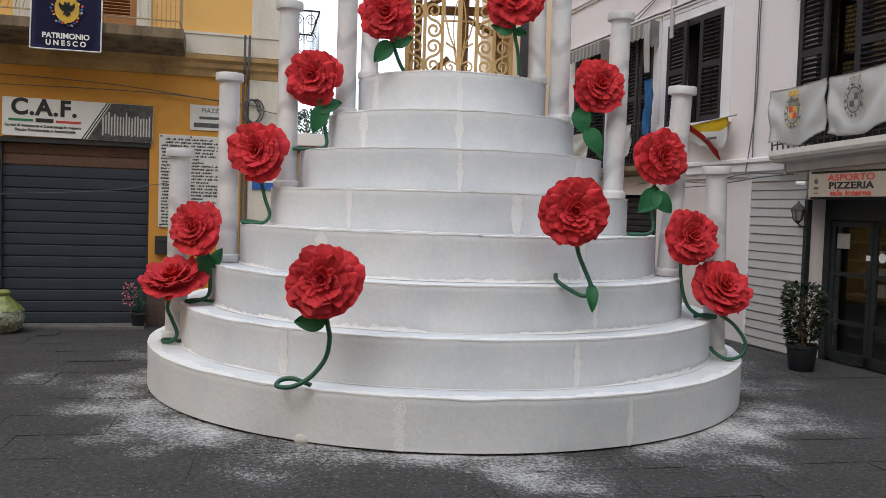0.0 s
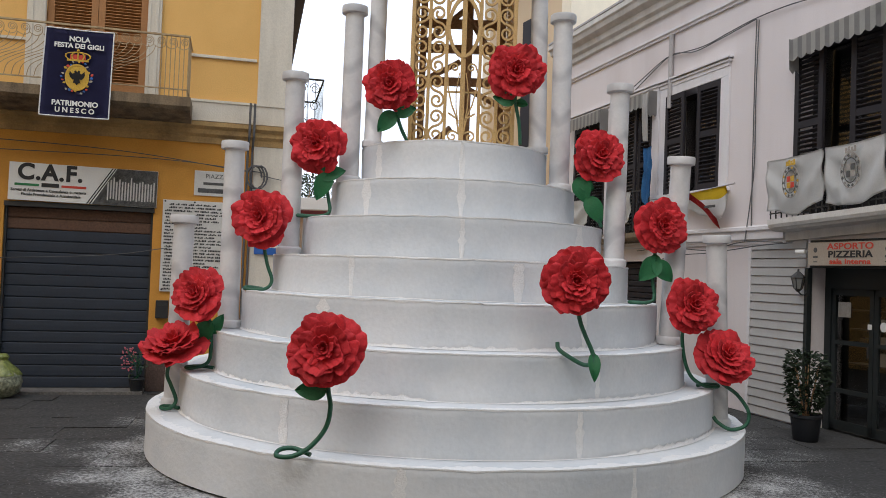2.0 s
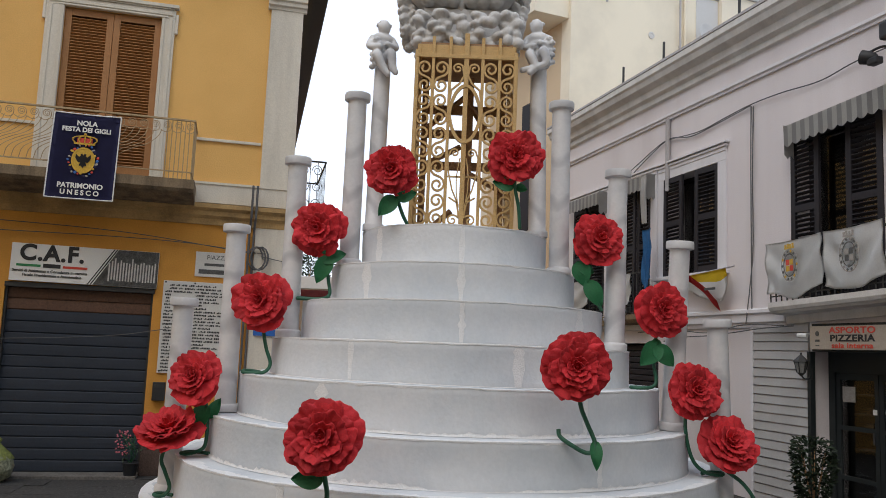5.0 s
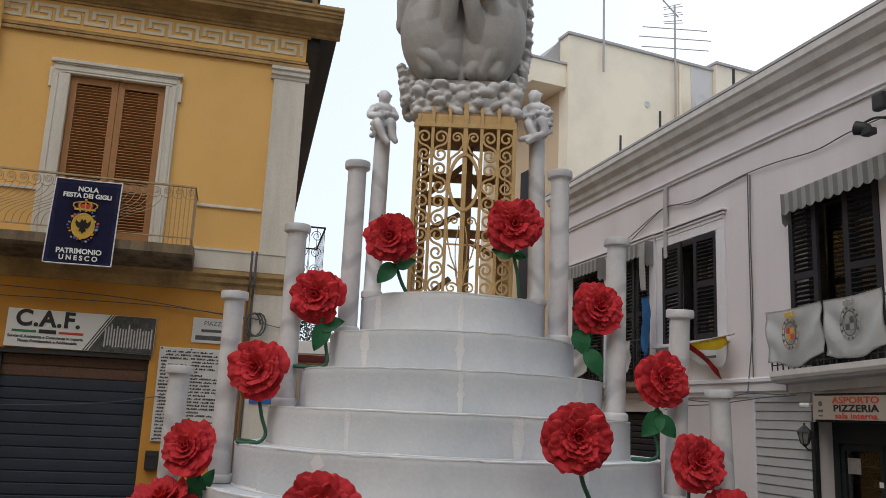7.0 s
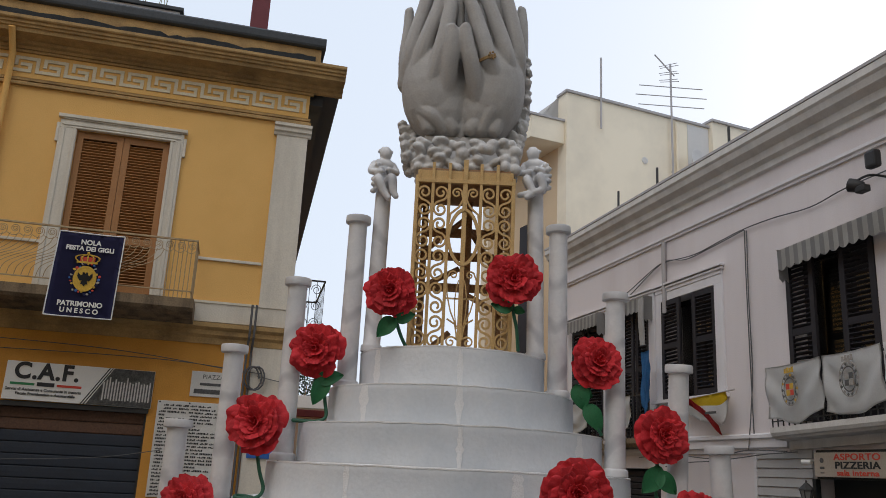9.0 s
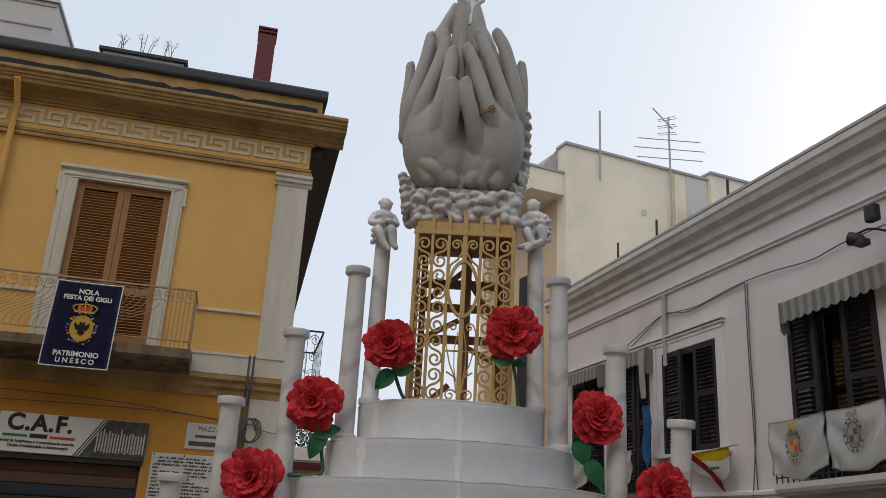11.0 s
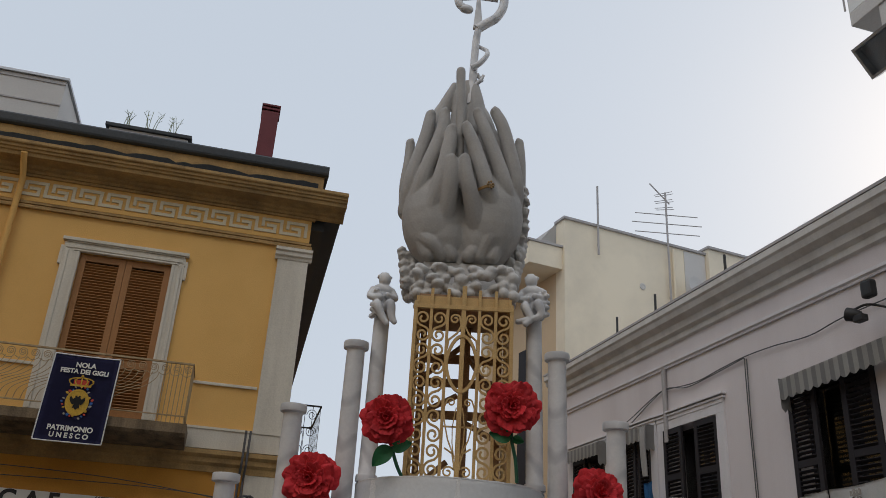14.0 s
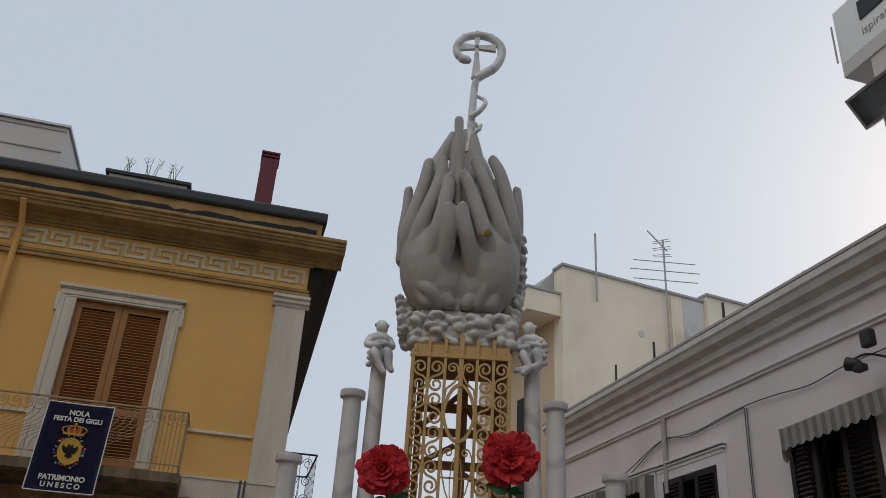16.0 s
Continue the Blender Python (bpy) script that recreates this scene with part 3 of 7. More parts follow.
# tall window with closed shutters
for u0, u1, z0, z1, o in ((-1.60, -1.37, 3.98, 6.23, 0.05), (-0.115, 0.065, 3.98, 6.23, 0.05), (-1.60, 0.065, 6.23, 6.355, 0.05), (-1.57, 0.04, 6.355, 6.375, 0.07), (-1.63, 0.105, 6.375, 6.425, 0.09), (-1.45, -0.04, 6.235, 6.26, 0.062), (-1.64, -1.60, 6.02, 6.30, 0.05), (0.065, 0.105, 6.02, 6.30, 0.05), (-1.57, -1.52, 3.98, 6.23, 0.065), (-0.02, 0.03, 3.98, 6.23, 0.065), (-1.42, -1.375, 3.98, 6.23, 0.06), (-0.11, -0.07, 3.98, 6.23, 0.06), (-1.57, 0.03, 6.27, 6.32, 0.065)):
    part("window_surround", boxed(u0, u1, -o, 0.0, z0, z1, 0.008), M_TRIM, house, "pale stone window surround")


def louvred_leaf(name, w, h, material, parent, m, label, slat=0.055, stile=0.075, mids=(0.42,)):
    """A shutter leaf: two stiles, rails and slanting slats; the origin at its lower left corner."""
    leaf = part(name, bmesh.new(), material, parent, label, matrix=m)
    bm = bmesh.new()
    box(bm, 0, stile, 0, 0.04, 0, h, 0.004)
    box(bm, w - stile, w, 0, 0.04, 0, h, 0.004)
    rails = [0.0, *[h * q for q in mids], h - stile * 1.1]
    for z in rails:
        box(bm, stile, w - stile, 0.002, 0.038, z, z + stile * 1.1, 0.003)
    bm.to_mesh(leaf.data)
    bm.free()
    sl = None
    for a, b in zip(rails, rails[1:]):
        z = a + stile * 1.1 + slat * 0.4
        while z < b - slat * 0.2:
            mm = pose(stile, 0.020, z, -38, 0, 0)
            if sl is None:
                sl = part("slat", boxed(0, w - 2 * stile, -0.022, 0.022, -0.005, 0.005), material, leaf, matrix=mm)
            else:
                again("slat", sl, leaf, mm)
            z += slat
    return leaf


for i in range(2):
    louvred_leaf("shutter", 0.62, 2.23, M_BROWN, house, pose(-1.365 + i * 0.625, 0.015, 3.99), "closed brown louvred shutter", slat=0.041, stile=0.085, mids=(0.30,))

# balcony of the ochre house
balcony = tagged(empty("balcony", FL), "weathered stone balcony with a cream iron railing", "balcony")
slab = bmesh.new()
profile(slab, [(0, 3.60), (-0.25, 3.62), (-0.55, 3.66), (-0.66, 3.70), (-0.70, 3.74), (-0.70, 3.86), (0, 3.86)], -4.0, 0.515)
part("slab", slab, M_SLAB, balcony, "stained crumbling stone slab")
rail_bm = bmesh.new()
box(rail_bm, -3.9, 0.48, -0.675, -0.645, 4.635, 4.66, 0.004)
box(rail_bm, -3.9, 0.48, -0.670, -0.650, 3.95, 3.965)
box(rail_bm, 0.455, 0.48, -0.67, 0.0, 4.635, 4.66, 0.004)
box(rail_bm, 0.46, 0.475, -0.66, 0.0, 3.95, 3.965)
part("handrail", rail_bm, M_RAIL, balcony)
straight = swept = None
for i in range(7):
    m = pose(0.465 - i * 0.055, -0.66, 0)
    if straight is None:
        straight = part("baluster", tube(bmesh.new(), [(0, 0, 3.86), (0, 0, 4.645)], 0.006, 6), M_RAIL, balcony, matrix=m)
    else:
        again("baluster", straight, balcony, m)
for i in range(5):
    again("baluster", straight, balcony, pose(0.465, -0.55 + i * 0.12, 0))
for i in range(44):
    m = pose(0.0 - i * 0.085, -0.66, 0)
    if swept is None:
        arc = smooth_path([(0.06, 0, 4.50), (0.02, -0.01, 4.40), (-0.10, -0.02, 4.29), (-0.28, -0.02, 4.21), (-0.45, -0.02, 4.10), (-0.50, 0, 3.955)], 4)
        swept = part("swept_bar", tube(bmesh.new(), arc, 0.0048, 5), M_RAIL, balcony, "thin iron bar swept in a long curve", matrix=m)
    else:
        again("swept_bar", swept, balcony, m)["label"] = "thin iron bar swept in a long curve"
curl = None
for i in range(29):
    u = 0.36 - i * 0.145
    if curl is None:
        pts = [(0.055 * (1 - k / 26) * math.cos(k * 0.62) + 0.055, -0.0, 4.56 + 0.055 * (1 - k / 26) * math.sin(k * 0.62)) for k in range(22)]
        bm = tube(bmesh.new(), pts, 0.005, 5)
        tube(bm, smooth_path([(0.11, 0, 4.56), (0.10, 0, 4.50), (0.04, 0, 4.47), (-0.03, 0, 4.50)], 4), 0.005, 5)
        curl = part("scroll", bm, M_RAIL, balcony, "curled iron scroll", matrix=pose(u, -0.668, 0))
    else:
        again("scroll", curl, balcony, pose(u, -0.668, 0))

# roller shutter of the shop
shutter = tagged(empty("roller_shutter", FL), "closed blue-grey metal roller shutter with rusty upper slats", "roller shutter")
sl = sr = None
z = 0.03
prof = [(0.10, 0), (0.091, 0.012), (0.089, 0.074), (0.091, 0.132), (0.10, 0.142), (0.12, 0.142), (0.12, 0)]
while z < 2.36:
    rust = z > 2.02
    if (sr if rust else sl) is None:
        o = part("slat", profile(bmesh.new(), prof, -1.75, 0.045), M_RUST if rust else M_ROLL, shutter, "rusty brown slat" if rust else "", matrix=pose(0, 0, z))
        if rust:
            sr = o
        else:
            sl = o
    else:
        again("slat", sr if rust else sl, shutter, pose(0, 0, z))
    z += 0.148
# dark sheet added behind the slats so the gaps between them read as shade
part("dark_gap_sheet", boxed(-1.75, 0.045, 0.125, 0.14, 0.0, 2.45), M_IRON, shutter)
part("bottom_rail", boxed(-1.75, 0.045, 0.07, 0.125, 0.0, 0.03, 0.004), M_IRON, shutter)
part("side_guide", boxed(0.04, 0.068, 0.03, 0.14, 0.0, 2.45, 0.003), M_IRON, shutter)
part("side_guide", boxed(-1.758, -1.73, 0.03, 0.14, 0.0, 2.45, 0.003), M_IRON, shutter)
part("shop_lintel", boxed(-1.76, 0.085, -0.03, 0.06, 2.39, 2.455, 0.004), M_IRON, house)
part("door_sill", boxed(-1.7, 0.06, -0.32, 0.06, -0.02, 0.035, 0.006), M_SILL, house, "worn stone door sill")
part("dado", boxed(0.07, 0.42, -0.05, 0.0, 0.0, 0.72, 0.01), M_DADO, house, "red-brown stone wall foot")

# shop sign
sign = tagged(empty("shop_sign", FL @ pose(0, -0.06, 0, 0, 0.5, 0)), "white and grey printed shop sign above the shutter", "sign")
part("board", boxed(-1.735, 0.085, 0.0, 0.05, 2.455, 2.945, 0.004), M_WHITE, sign)
grey = bmesh.new()
q = [grey.verts.new(p) for p in ((-0.72, -0.003, 2.458), (0.083, -0.003, 2.458), (0.083, -0.003, 2.942), (-0.43, -0.003, 2.942))]
grey.faces.new(q)
bmesh.ops.solidify(grey, geom=list(grey.faces), thickness=0.002)
part("printed_panel", grey, M_SIGNGREY, sign, "grey printed picture panel of a colonnade")
bm = bmesh.new()
for i in range(17):
    bm = bmesh.new()
    u = -0.54 + i * 0.036
    box(bm, u, u + 0.017, -0.009, -0.004, 2.52 + 0.05 * abs(noise.noise(Vector((i * 1.7, 0, 0)))), 2.76 + 0.12 * abs(noise.noise(Vector((i * 2.3, 5, 0)))))
    part("printed_column", bm, M_MARBLEPLATE, sign)
bm = bmesh.new()
for dx in (0.0, 0.035):
    qs = [bm.verts.new(p) for p in ((-0.79 + dx, -0.004, 2.458), (-0.775 + dx, -0.004, 2.458), (-0.475 + dx, -0.004, 2.942), (-0.49 + dx, -0.004, 2.942))]
    bm.faces.new(qs)
bmesh.ops.solidify(bm, geom=list(bm.faces), thickness=0.002)
part("slanted_line", bm, M_INK, sign)
letters("lettering", "C.A.F.", 0.285, M_INK, sign, -1.24, -0.005, 2.735, "large black letters", 1.10, 0.010)
part("green_stripe", boxed(-1.66, -1.37, -0.006, 0.0, 2.645, 2.675), M_GREEN, sign, "green stripe")
part("red_stripe", boxed(-1.10, -0.80, -0.006, 0.0, 2.645, 2.675), M_RED, sign, "red stripe")
part("name_bar", boxed(-1.34, -1.13, -0.006, 0.0, 2.64, 2.69), M_INK, sign, "black name bar")
letters("lettering", "Servizi di Assistenza e Consulenza in materia", 0.050, M_INK, sign, -1.25, -0.005, 2.575, "small black letters", 1.0, 0.001)
letters("lettering", "Fiscale Previdenziale e Assistenziale", 0.050, M_INK, sign, -1.22, -0.005, 2.52, "small black letters", 1.0, 0.001)

# marble plates on the wall
plate = tagged(empty("street_plate", FL), "pale marble street name plate on the orange wall", "street sign")
part("slab", boxed(0.58, 1.16, -0.02, 0.0, 2.66, 3.0, 0.004), M_MARBLEPLATE, plate)
letters("lettering", "PIAZZA", 0.085, M_GREYINK, plate, 0.87, -0.021, 2.90, "carved grey letters")
part("name_bar", boxed(0.70, 1.06, -0.024, -0.02, 2.81, 2.845), M_GREYINK, plate)
part("name_bar", boxed(0.63, 1.12, -0.024, -0.02, 2.70, 2.76), M_GREYINK, plate)
memo = tagged(empty("memorial_plaque", FL), "white marble memorial plaque with rows of dark lettering", "plaque")
part("slab", boxed(0.19, 1.02, -0.03, 0.0, 1.34, 2.58, 0.005), M_MARBLEPLATE, memo)
rng = random.Random(4)
for i in range(27):
    z = 2.535 - i * 0.044
    for u, end in (((0.27, 0.95),) if i < 2 else ((0.215, 0.57), (0.60, 0.99))):
        bm = bmesh.new()
        u += rng.uniform(0, 0.02)
        while u < end - 0.05:
            w = min(rng.uniform(0.05, 0.17), end - u)
            n = max(2, int(w / 0.019))
            for k in range(n):
                h = rng.choice((0.024, 0.024, 0.020))
                box(bm, u + w * k / n, u + w * (k + 0.82) / n, -0.033, -0.03, z - h, z - (0 if k % 2 else rng.choice((0, 0.009))))
            u += w + 0.018
            if i > 1 and rng.random() < 0.16:
                break
        part("line_of_lettering", bm, M_INK, memo)
for u in (0.22, 0.60, 0.99):
    for z in (1.37, 2.56):
        part("stud", lathe(bmesh.new(), [(0.012, 0), (0.012, 0.015), (0.004, 0.02)], 8), M_IRON, memo, matrix=pose(u, -0.03, z, 90, 0, 0))
boxthing = tagged(empty("letter_box", FL), "small black letter box on the wall", "letter box")
part("body", boxed(0.16, 0.32, -0.10, 0.0, 0.98, 1.22, 0.008), M_INK, boxthing)
part("flap", boxed(0.18, 0.30, -0.106, -0.10, 1.15, 1.19, 0.002), M_IRON, boxthing)

# banner on the balcony
ban = tagged(empty("navy_banner", FL @ pose(-0.825, -0.725, 0)), "navy blue hanging banner with white letters and a crest", "banner")
bm = bmesh.new()
nx, nz = 12, 16
W, H, ZT = 0.785, 1.085, 4.57
grid = [[bm.verts.new(((i / nx - 0.5) * W * (1.0 + 0.02 * j / nz) - 0.03 * j / nz, -0.012 - 0.018 * math.sin(i / nx * 7 + j * 0.25) * (0.3 + j / nz) * 0.6, ZT - H * j / nz + 0.025 * (i / nx - 0.5) ** 2)) for i in range(nx + 1)] for j in range(nz + 1)]
for j in range(nz):
    for i in range(nx):
        bm.faces.new((grid[j][i], grid[j][i + 1], grid[j + 1][i + 1], grid[j + 1][i]))
edge = [tuple(grid[0][i].co) for i in range(nx + 1)], [tuple(grid[j][nx].co) for j in range(nz + 1)], [tuple(grid[nz][i].co) for i in range(nx + 1)], [tuple(grid[j][0].co) for j in range(nz + 1)]
bmesh.ops.solidify(bm, geom=list(bm.faces), thickness=0.004)
part("cloth", bm, M_NAVY, ban, smooth=True)
bm = bmesh.new()
for e in edge:
    tube(bm, e, 0.008, 5)
part("piping", bm, M_CLOTH, ban, "white edge piping")
for body, size, z in (("NOLA", 0.088, 4.42), ("FESTA DEI GIGLI", 0.080, 4.34), ("PATRIMONIO", 0.088, 3.62), ("U N E S C O", 0.085, 3.535)):
    letters("lettering", body, size, M_CLOTH, ban, -0.0 if z > 4 else -0.02, -0.036, z, "white letters", 1.0, 0.003)
CREST = pose(-0.01, -0.034, 3.975)
part("crest", lathe(bmesh.new(), [(0.135, 0), (0.135, 0.004), (0.10, 0.006)], 28), M_GILT, ban, "yellow gold oval shield", matrix=CREST @ pose(0, 0, 0, 90, 0, 0) @ Matrix.Diagonal((0.92, 1.12, 1, 1)))
oval = [(0.128 * math.cos(k * math.pi / 16), 0.155 * math.sin(k * math.pi / 16)) for k in range(33)]
part("crest_ring", ribbon(bmesh.new(), oval, 0.022, -0.010, 0.0), M_GILT, ban, "gold oval ring", matrix=CREST)
bm = bmesh.new()
half = ((0, 0.06), (0.014, 0.085), (0.034, 0.078), (0.03, 0.055), (0.05, 0.04), (0.085, 0.075), (0.092, 0.03), (0.075, -0.005), (0.055, -0.03), (0.03, -0.025), (0.045, -0.075), (0.02, -0.07), (0, -0.10))
pts = [(x, z) for x, z in half] + [(-x, z) for x, z in half[-2:0:-1]]
lo = bm.faces.new([bm.verts.new((x, 0, z)) for x, z in pts])
bmesh.ops.solidify(bm, geom=[lo], thickness=0.003)
part("crest_device", bm, M_INK, ban, "dark spread bird device", matrix=CREST @ pose(0, -0.012, 0))
rng = random.Random(17)
for i in range(30):
    a = i * 2 * math.pi / 30
    rr = rng.uniform(0.145, 0.185)
    bm = bmesh.new()
    bmesh.ops.create_icosphere(bm, subdivisions=1, radius=1, matrix=Matrix.Diagonal((rng.uniform(0.014, 0.026), 0.004, rng.uniform(0.010, 0.020), 1)))
    part("garland_patch", bm, (M_SIGNBLUE, M_RED, M_GILT, M_NAVY, M_PALEINK)[i % 5], ban, matrix=CREST @ pose(rr * math.cos(a), -0.004, rr * 1.13 * math.sin(a), 0, -math.degrees(a) + rng.uniform(-40, 40), 0))
crown = boxed(-0.125, 0.125, -0.006, 0, 0.0, 0.024)
for i in range(5):
    x = -0.12 + i * 0.06
    tube(crown, smooth_path([(x * 0.9, -0.003, 0.02), (x * 1.2, -0.003, 0.06), (x * 0.95, -0.003, 0.095), (x * 0.1, -0.003, 0.115)], 4), 0.008, 5)
    bmesh.ops.create_icosphere(crown, subdivisions=1, radius=0.014, matrix=Matrix.Translation((x * 1.15, -0.004, 0.075)))
bmesh.ops.create_icosphere(crown, subdivisions=1, radius=0.018, matrix=Matrix.Translation((0, -0.004, 0.135)))
part("crown", crown, M_GILT, ban, "printed gold crown", matrix=pose(-0.01, -0.036, 4.175))
part("crown_cap", boxed(-0.09, 0.09, -0.003, 0, 0.026, 0.085), M_RED, ban, "red crown lining", matrix=pose(-0.01, -0.033, 4.175))

# ---- the pale lilac house ----
FR = pose(4.20, 11.13, 0, 0, 0, -73.3)
FRB = FR @ pose(0.55, 0, 2.55, 0, -2.3, 0) @ pose(-0.55, 0, -2.55)
RL, RR = -6.6, 3.9
lilac = tagged(empty("lilac_house", FR), "pale lilac plastered two-storey house with dark shutters", "house")
pizza = (0.96, 3.4, 0.0, 1.98)
darkshop = (-4.4, -2.55, 0.0, 2.05)
big = (0.67, 2.13, 2.62, 4.78)
w1 = (-2.36, -0.92, 3.10, 4.71)
w2 = (-3.66, -2.80, 2.55, 4.72)
w3 = (-5.72, -4.42, 2.55, 4.69)
part("wall", pierced(RL, RR, 0, 6.15, 0, 0.35, [pizza, darkshop, big, w1, w2, w3]), M_LILAC, lilac, "pale lilac plaster wall")
part("side_wall", boxed(RL, RL + 0.35, 0.35, 8, 0, 6.15), M_LILAC, lilac)
part("back_wall", boxed(RL, RR, 8, 8.3, 0, 6.15), M_LILAC, lilac)
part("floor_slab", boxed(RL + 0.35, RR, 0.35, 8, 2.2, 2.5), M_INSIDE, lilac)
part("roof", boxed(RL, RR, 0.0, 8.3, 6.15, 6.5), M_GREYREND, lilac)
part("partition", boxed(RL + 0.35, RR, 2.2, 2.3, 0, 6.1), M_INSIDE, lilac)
bm = bmesh.new()
profile(bm, [(0, 6.06), (-0.05, 6.08), (-0.06, 6.16), (-0.12, 6.20), (-0.14, 6.30), (-0.24, 6.36), (-0.27, 6.44), (-0.30, 6.47), (-0.30, 6.56), (0, 6.60)], RL, RR)
part("cornice", bm, M_GREYCORN, lilac, "grey stucco cornice with layered mouldings")
bm = bmesh.new()
profile(bm, [(0, 6.60), (-0.28, 6.565), (-0.31, 6.57), (-0.31, 6.61), (0.1, 6.66)], RL, RR)
part("roof_edge", bm, M_PIPE, lilac, "grey metal roof edge")
bm = bmesh.new()
profile(bm, [(0, 5.70), (-0.03, 5.70), (-0.035, 5.73), (-0.06, 5.75), (-0.06, 5.79), (-0.02, 5.80), (0, 5.82)], RL, RR)
part("frieze_line", bm, M_LTRIM, lilac, "thin moulded line")
bm = bmesh.new()
profile(bm, [(0, 2.26), (-0.03, 2.27), (-0.04, 2.32), (-0.07, 2.34), (-0.07, 2.44), (-0.10, 2.46), (-0.10, 2.50), (0, 2.53)], RL, 0.55)
part("string_course", bm, M_LTRIM, lilac, "moulded string course")
for (u0, u1, z0, z1), sill in ((w1, True), (w2, False), (w3, False)):
    o = 0.20
    for a, b, c, d, q in ((u0 - o, u0, z0, z1, 0.03), (u1, u1 + o, z0, z1, 0.03), (u0 - o, u1 + o, z1, z1 + 0.14, 0.03), (u0 - o - 0.03, u1 + o + 0.03, z1 + 0.20, z1 + 0.235, 0.06), (u0 - o, u1 + o, z1 + 0.14, z1 + 0.20, 0.04), (u0 - o - 0.05, u1 + o + 0.05, z1 + 0.25, z1 + 0.28, 0.085)):
        part("window_surround", boxed(a, b, -q, 0.0, c, d, 0.005), M_LTRIM, lilac, "white stucco window surround")
    if sill:
        part("window_sill", boxed(u0 - o - 0.03, u1 + o + 0.05, -0.14, 0.02, z0 - 0.05, z0, 0.006), M_LTRIM, lilac)


def casement(u0, u1, z0, z1, parent):
    """The glazed frame behind the shutters."""
    bm = bmesh.new()
    for a, b, c, d in ((u0, u0 + 0.06, z0, z1), (u1 - 0.06, u1, z0, z1), (u0, u1, z0, z0 + 0.06), (u0, u1, z1 - 0.06, z1), ((u0 + u1) / 2 - 0.04, (u0 + u1) / 2 + 0.04, z0, z1)):
        box(bm, a, b, 0.24, 0.30, c, d)
    fr = part("window_frame", bm, M_DARK, parent, "dark wooden window frame")
    for a, b in ((u0 + 0.06, (u0 + u1) / 2 - 0.04), ((u0 + u1) / 2 + 0.04, u1 - 0.06)):
        p = part("pane", boxed(a, b, 0.265, 0.272, z0 + 0.06, z1 - 0.06), M_GLASS, fr)
        p.visible_shadow = False


for w in (big, w1, w2, w3):
    casement(*w, lilac)
    # black sheet behind the glass paints the room's darkness
    part("unlit_room_sheet", boxed(w[0] - 0.5, w[1] + 0.5, 0.7, 0.8, w[2] - 0.1, w[3] + 0.3), M_INK, lilac, "near-black sheet standing in for the unlit room")
# shutters: hinge place, opening angle
for (u0, u1, z0, z1), left, right, hw in ((w1, 2, 3, 0.56), (w2, 3, 3, 0.42), (w3, 3, 4, 0.60), (big, 2, 3, 0.52)):
    h = z1 - z0 - 0.03
    louvred_leaf("shutter", hw, h, M_DARK, lilac, pose(u0, -0.05, z0 + 0.02, 0, 0, -left), "dark brown louvred shutter set ajar", slat=0.06, stile=0.08, mids=(0.5,))
    lf = louvred_leaf("shutter", hw, h, M_DARK, lilac, pose(u1, -0.02, z0 + 0.02, 0, 0, right) @ pose(-hw, 0, 0), "dark brown louvred shutter nearly closed", slat=0.06, stile=0.08, mids=(0.5,))


def awning(u0, u1, z, drop, parent_name="awning", side=True, frame_m=FR):
    """A rolled-in awning: a box roll and a scalloped striped valance."""
    a = tagged(empty(parent_name, frame_m), "grey striped canvas awning with a scalloped edge", "awning", group="awnings on the lilac house")
    part("roll", tube(bmesh.new(), [(u0, -0.12, z + 0.05), (u1, -0.12, z + 0.05)], 0.06, 12), M_AWN, a, smooth=True)
    n = max(4, int((u1 - u0) / 0.075))
    for i in range(n):
        bm = bmesh.new()
        a0, a1 = u0 + (u1 - u0) * i / n, u0 + (u1 - u0) * (i + 1) / n
        half = (i % 2) * math.pi / 2
        q = [(a0, z + 0.08), (a1, z + 0.08)] + [(a1 + (a0 - a1) * k / 5, z - drop * 0.80 - 0.20 * drop * math.sin(half + math.pi / 2 * (1 - k / 5))) for k in range(6)]
        bm.faces.new([bm.verts.new((x, -0.20, y)) for x, y in q])
        bmesh.ops.solidify(bm, geom=list(bm.faces), thickness=0.006)
        part("valance_stripe", bm, (M_AWN, M_AWN2)[i % 2], a, ("grey canvas stripe", "pale canvas stripe")[i % 2])
    if side:
        bm = bmesh.new()
        lobes = [(-0.20, z + 0.1), (0.0, z + 0.1), (-0.01, z - 0.28), (-0.06, z - 0.33), (-0.10, z - 0.29), (-0.15, z - 0.34), (-0.20, z - 0.29)]
        for uu in ((u0 if side != "r" else u1),):
            bm.faces.new([bm.verts.new((uu, y, zz)) for y, zz in lobes])
            bmesh.ops.solidify(bm, geom=list(bm.faces), thickness=0.02)
        part("side_flap", bm, M_AWN, a, "hanging side flap of grey canvas")
    return a


awning(0.82, 2.9, 4.72, 0.20, frame_m=FRB)
awning(-3.75, -2.66, 4.76, 0.16, side="r")
awning(-5.8, -4.35, 4.76, 0.16, side="r")
fold = bmesh.new()
for i in range(5):
    tube(fold, smooth_path([(-2.62 + i * 0.022, -0.22 + 0.02 * (i % 2), 4.80), (-2.60 + i * 0.022, -0.24, 4.55), (-2.62 + i * 0.025, -0.22, 4.25), (-2.60 + i * 0.02, -0.21, 4.02 + 0.03 * (i % 2))], 4), 0.03, 8, 0.022)
tagged(link("gathered_awning", fold, M_AWN, smooth=True, matrix=FR @ pose(-0.12, 0, 0)), "gathered striped awning hanging beside a window", "awning")

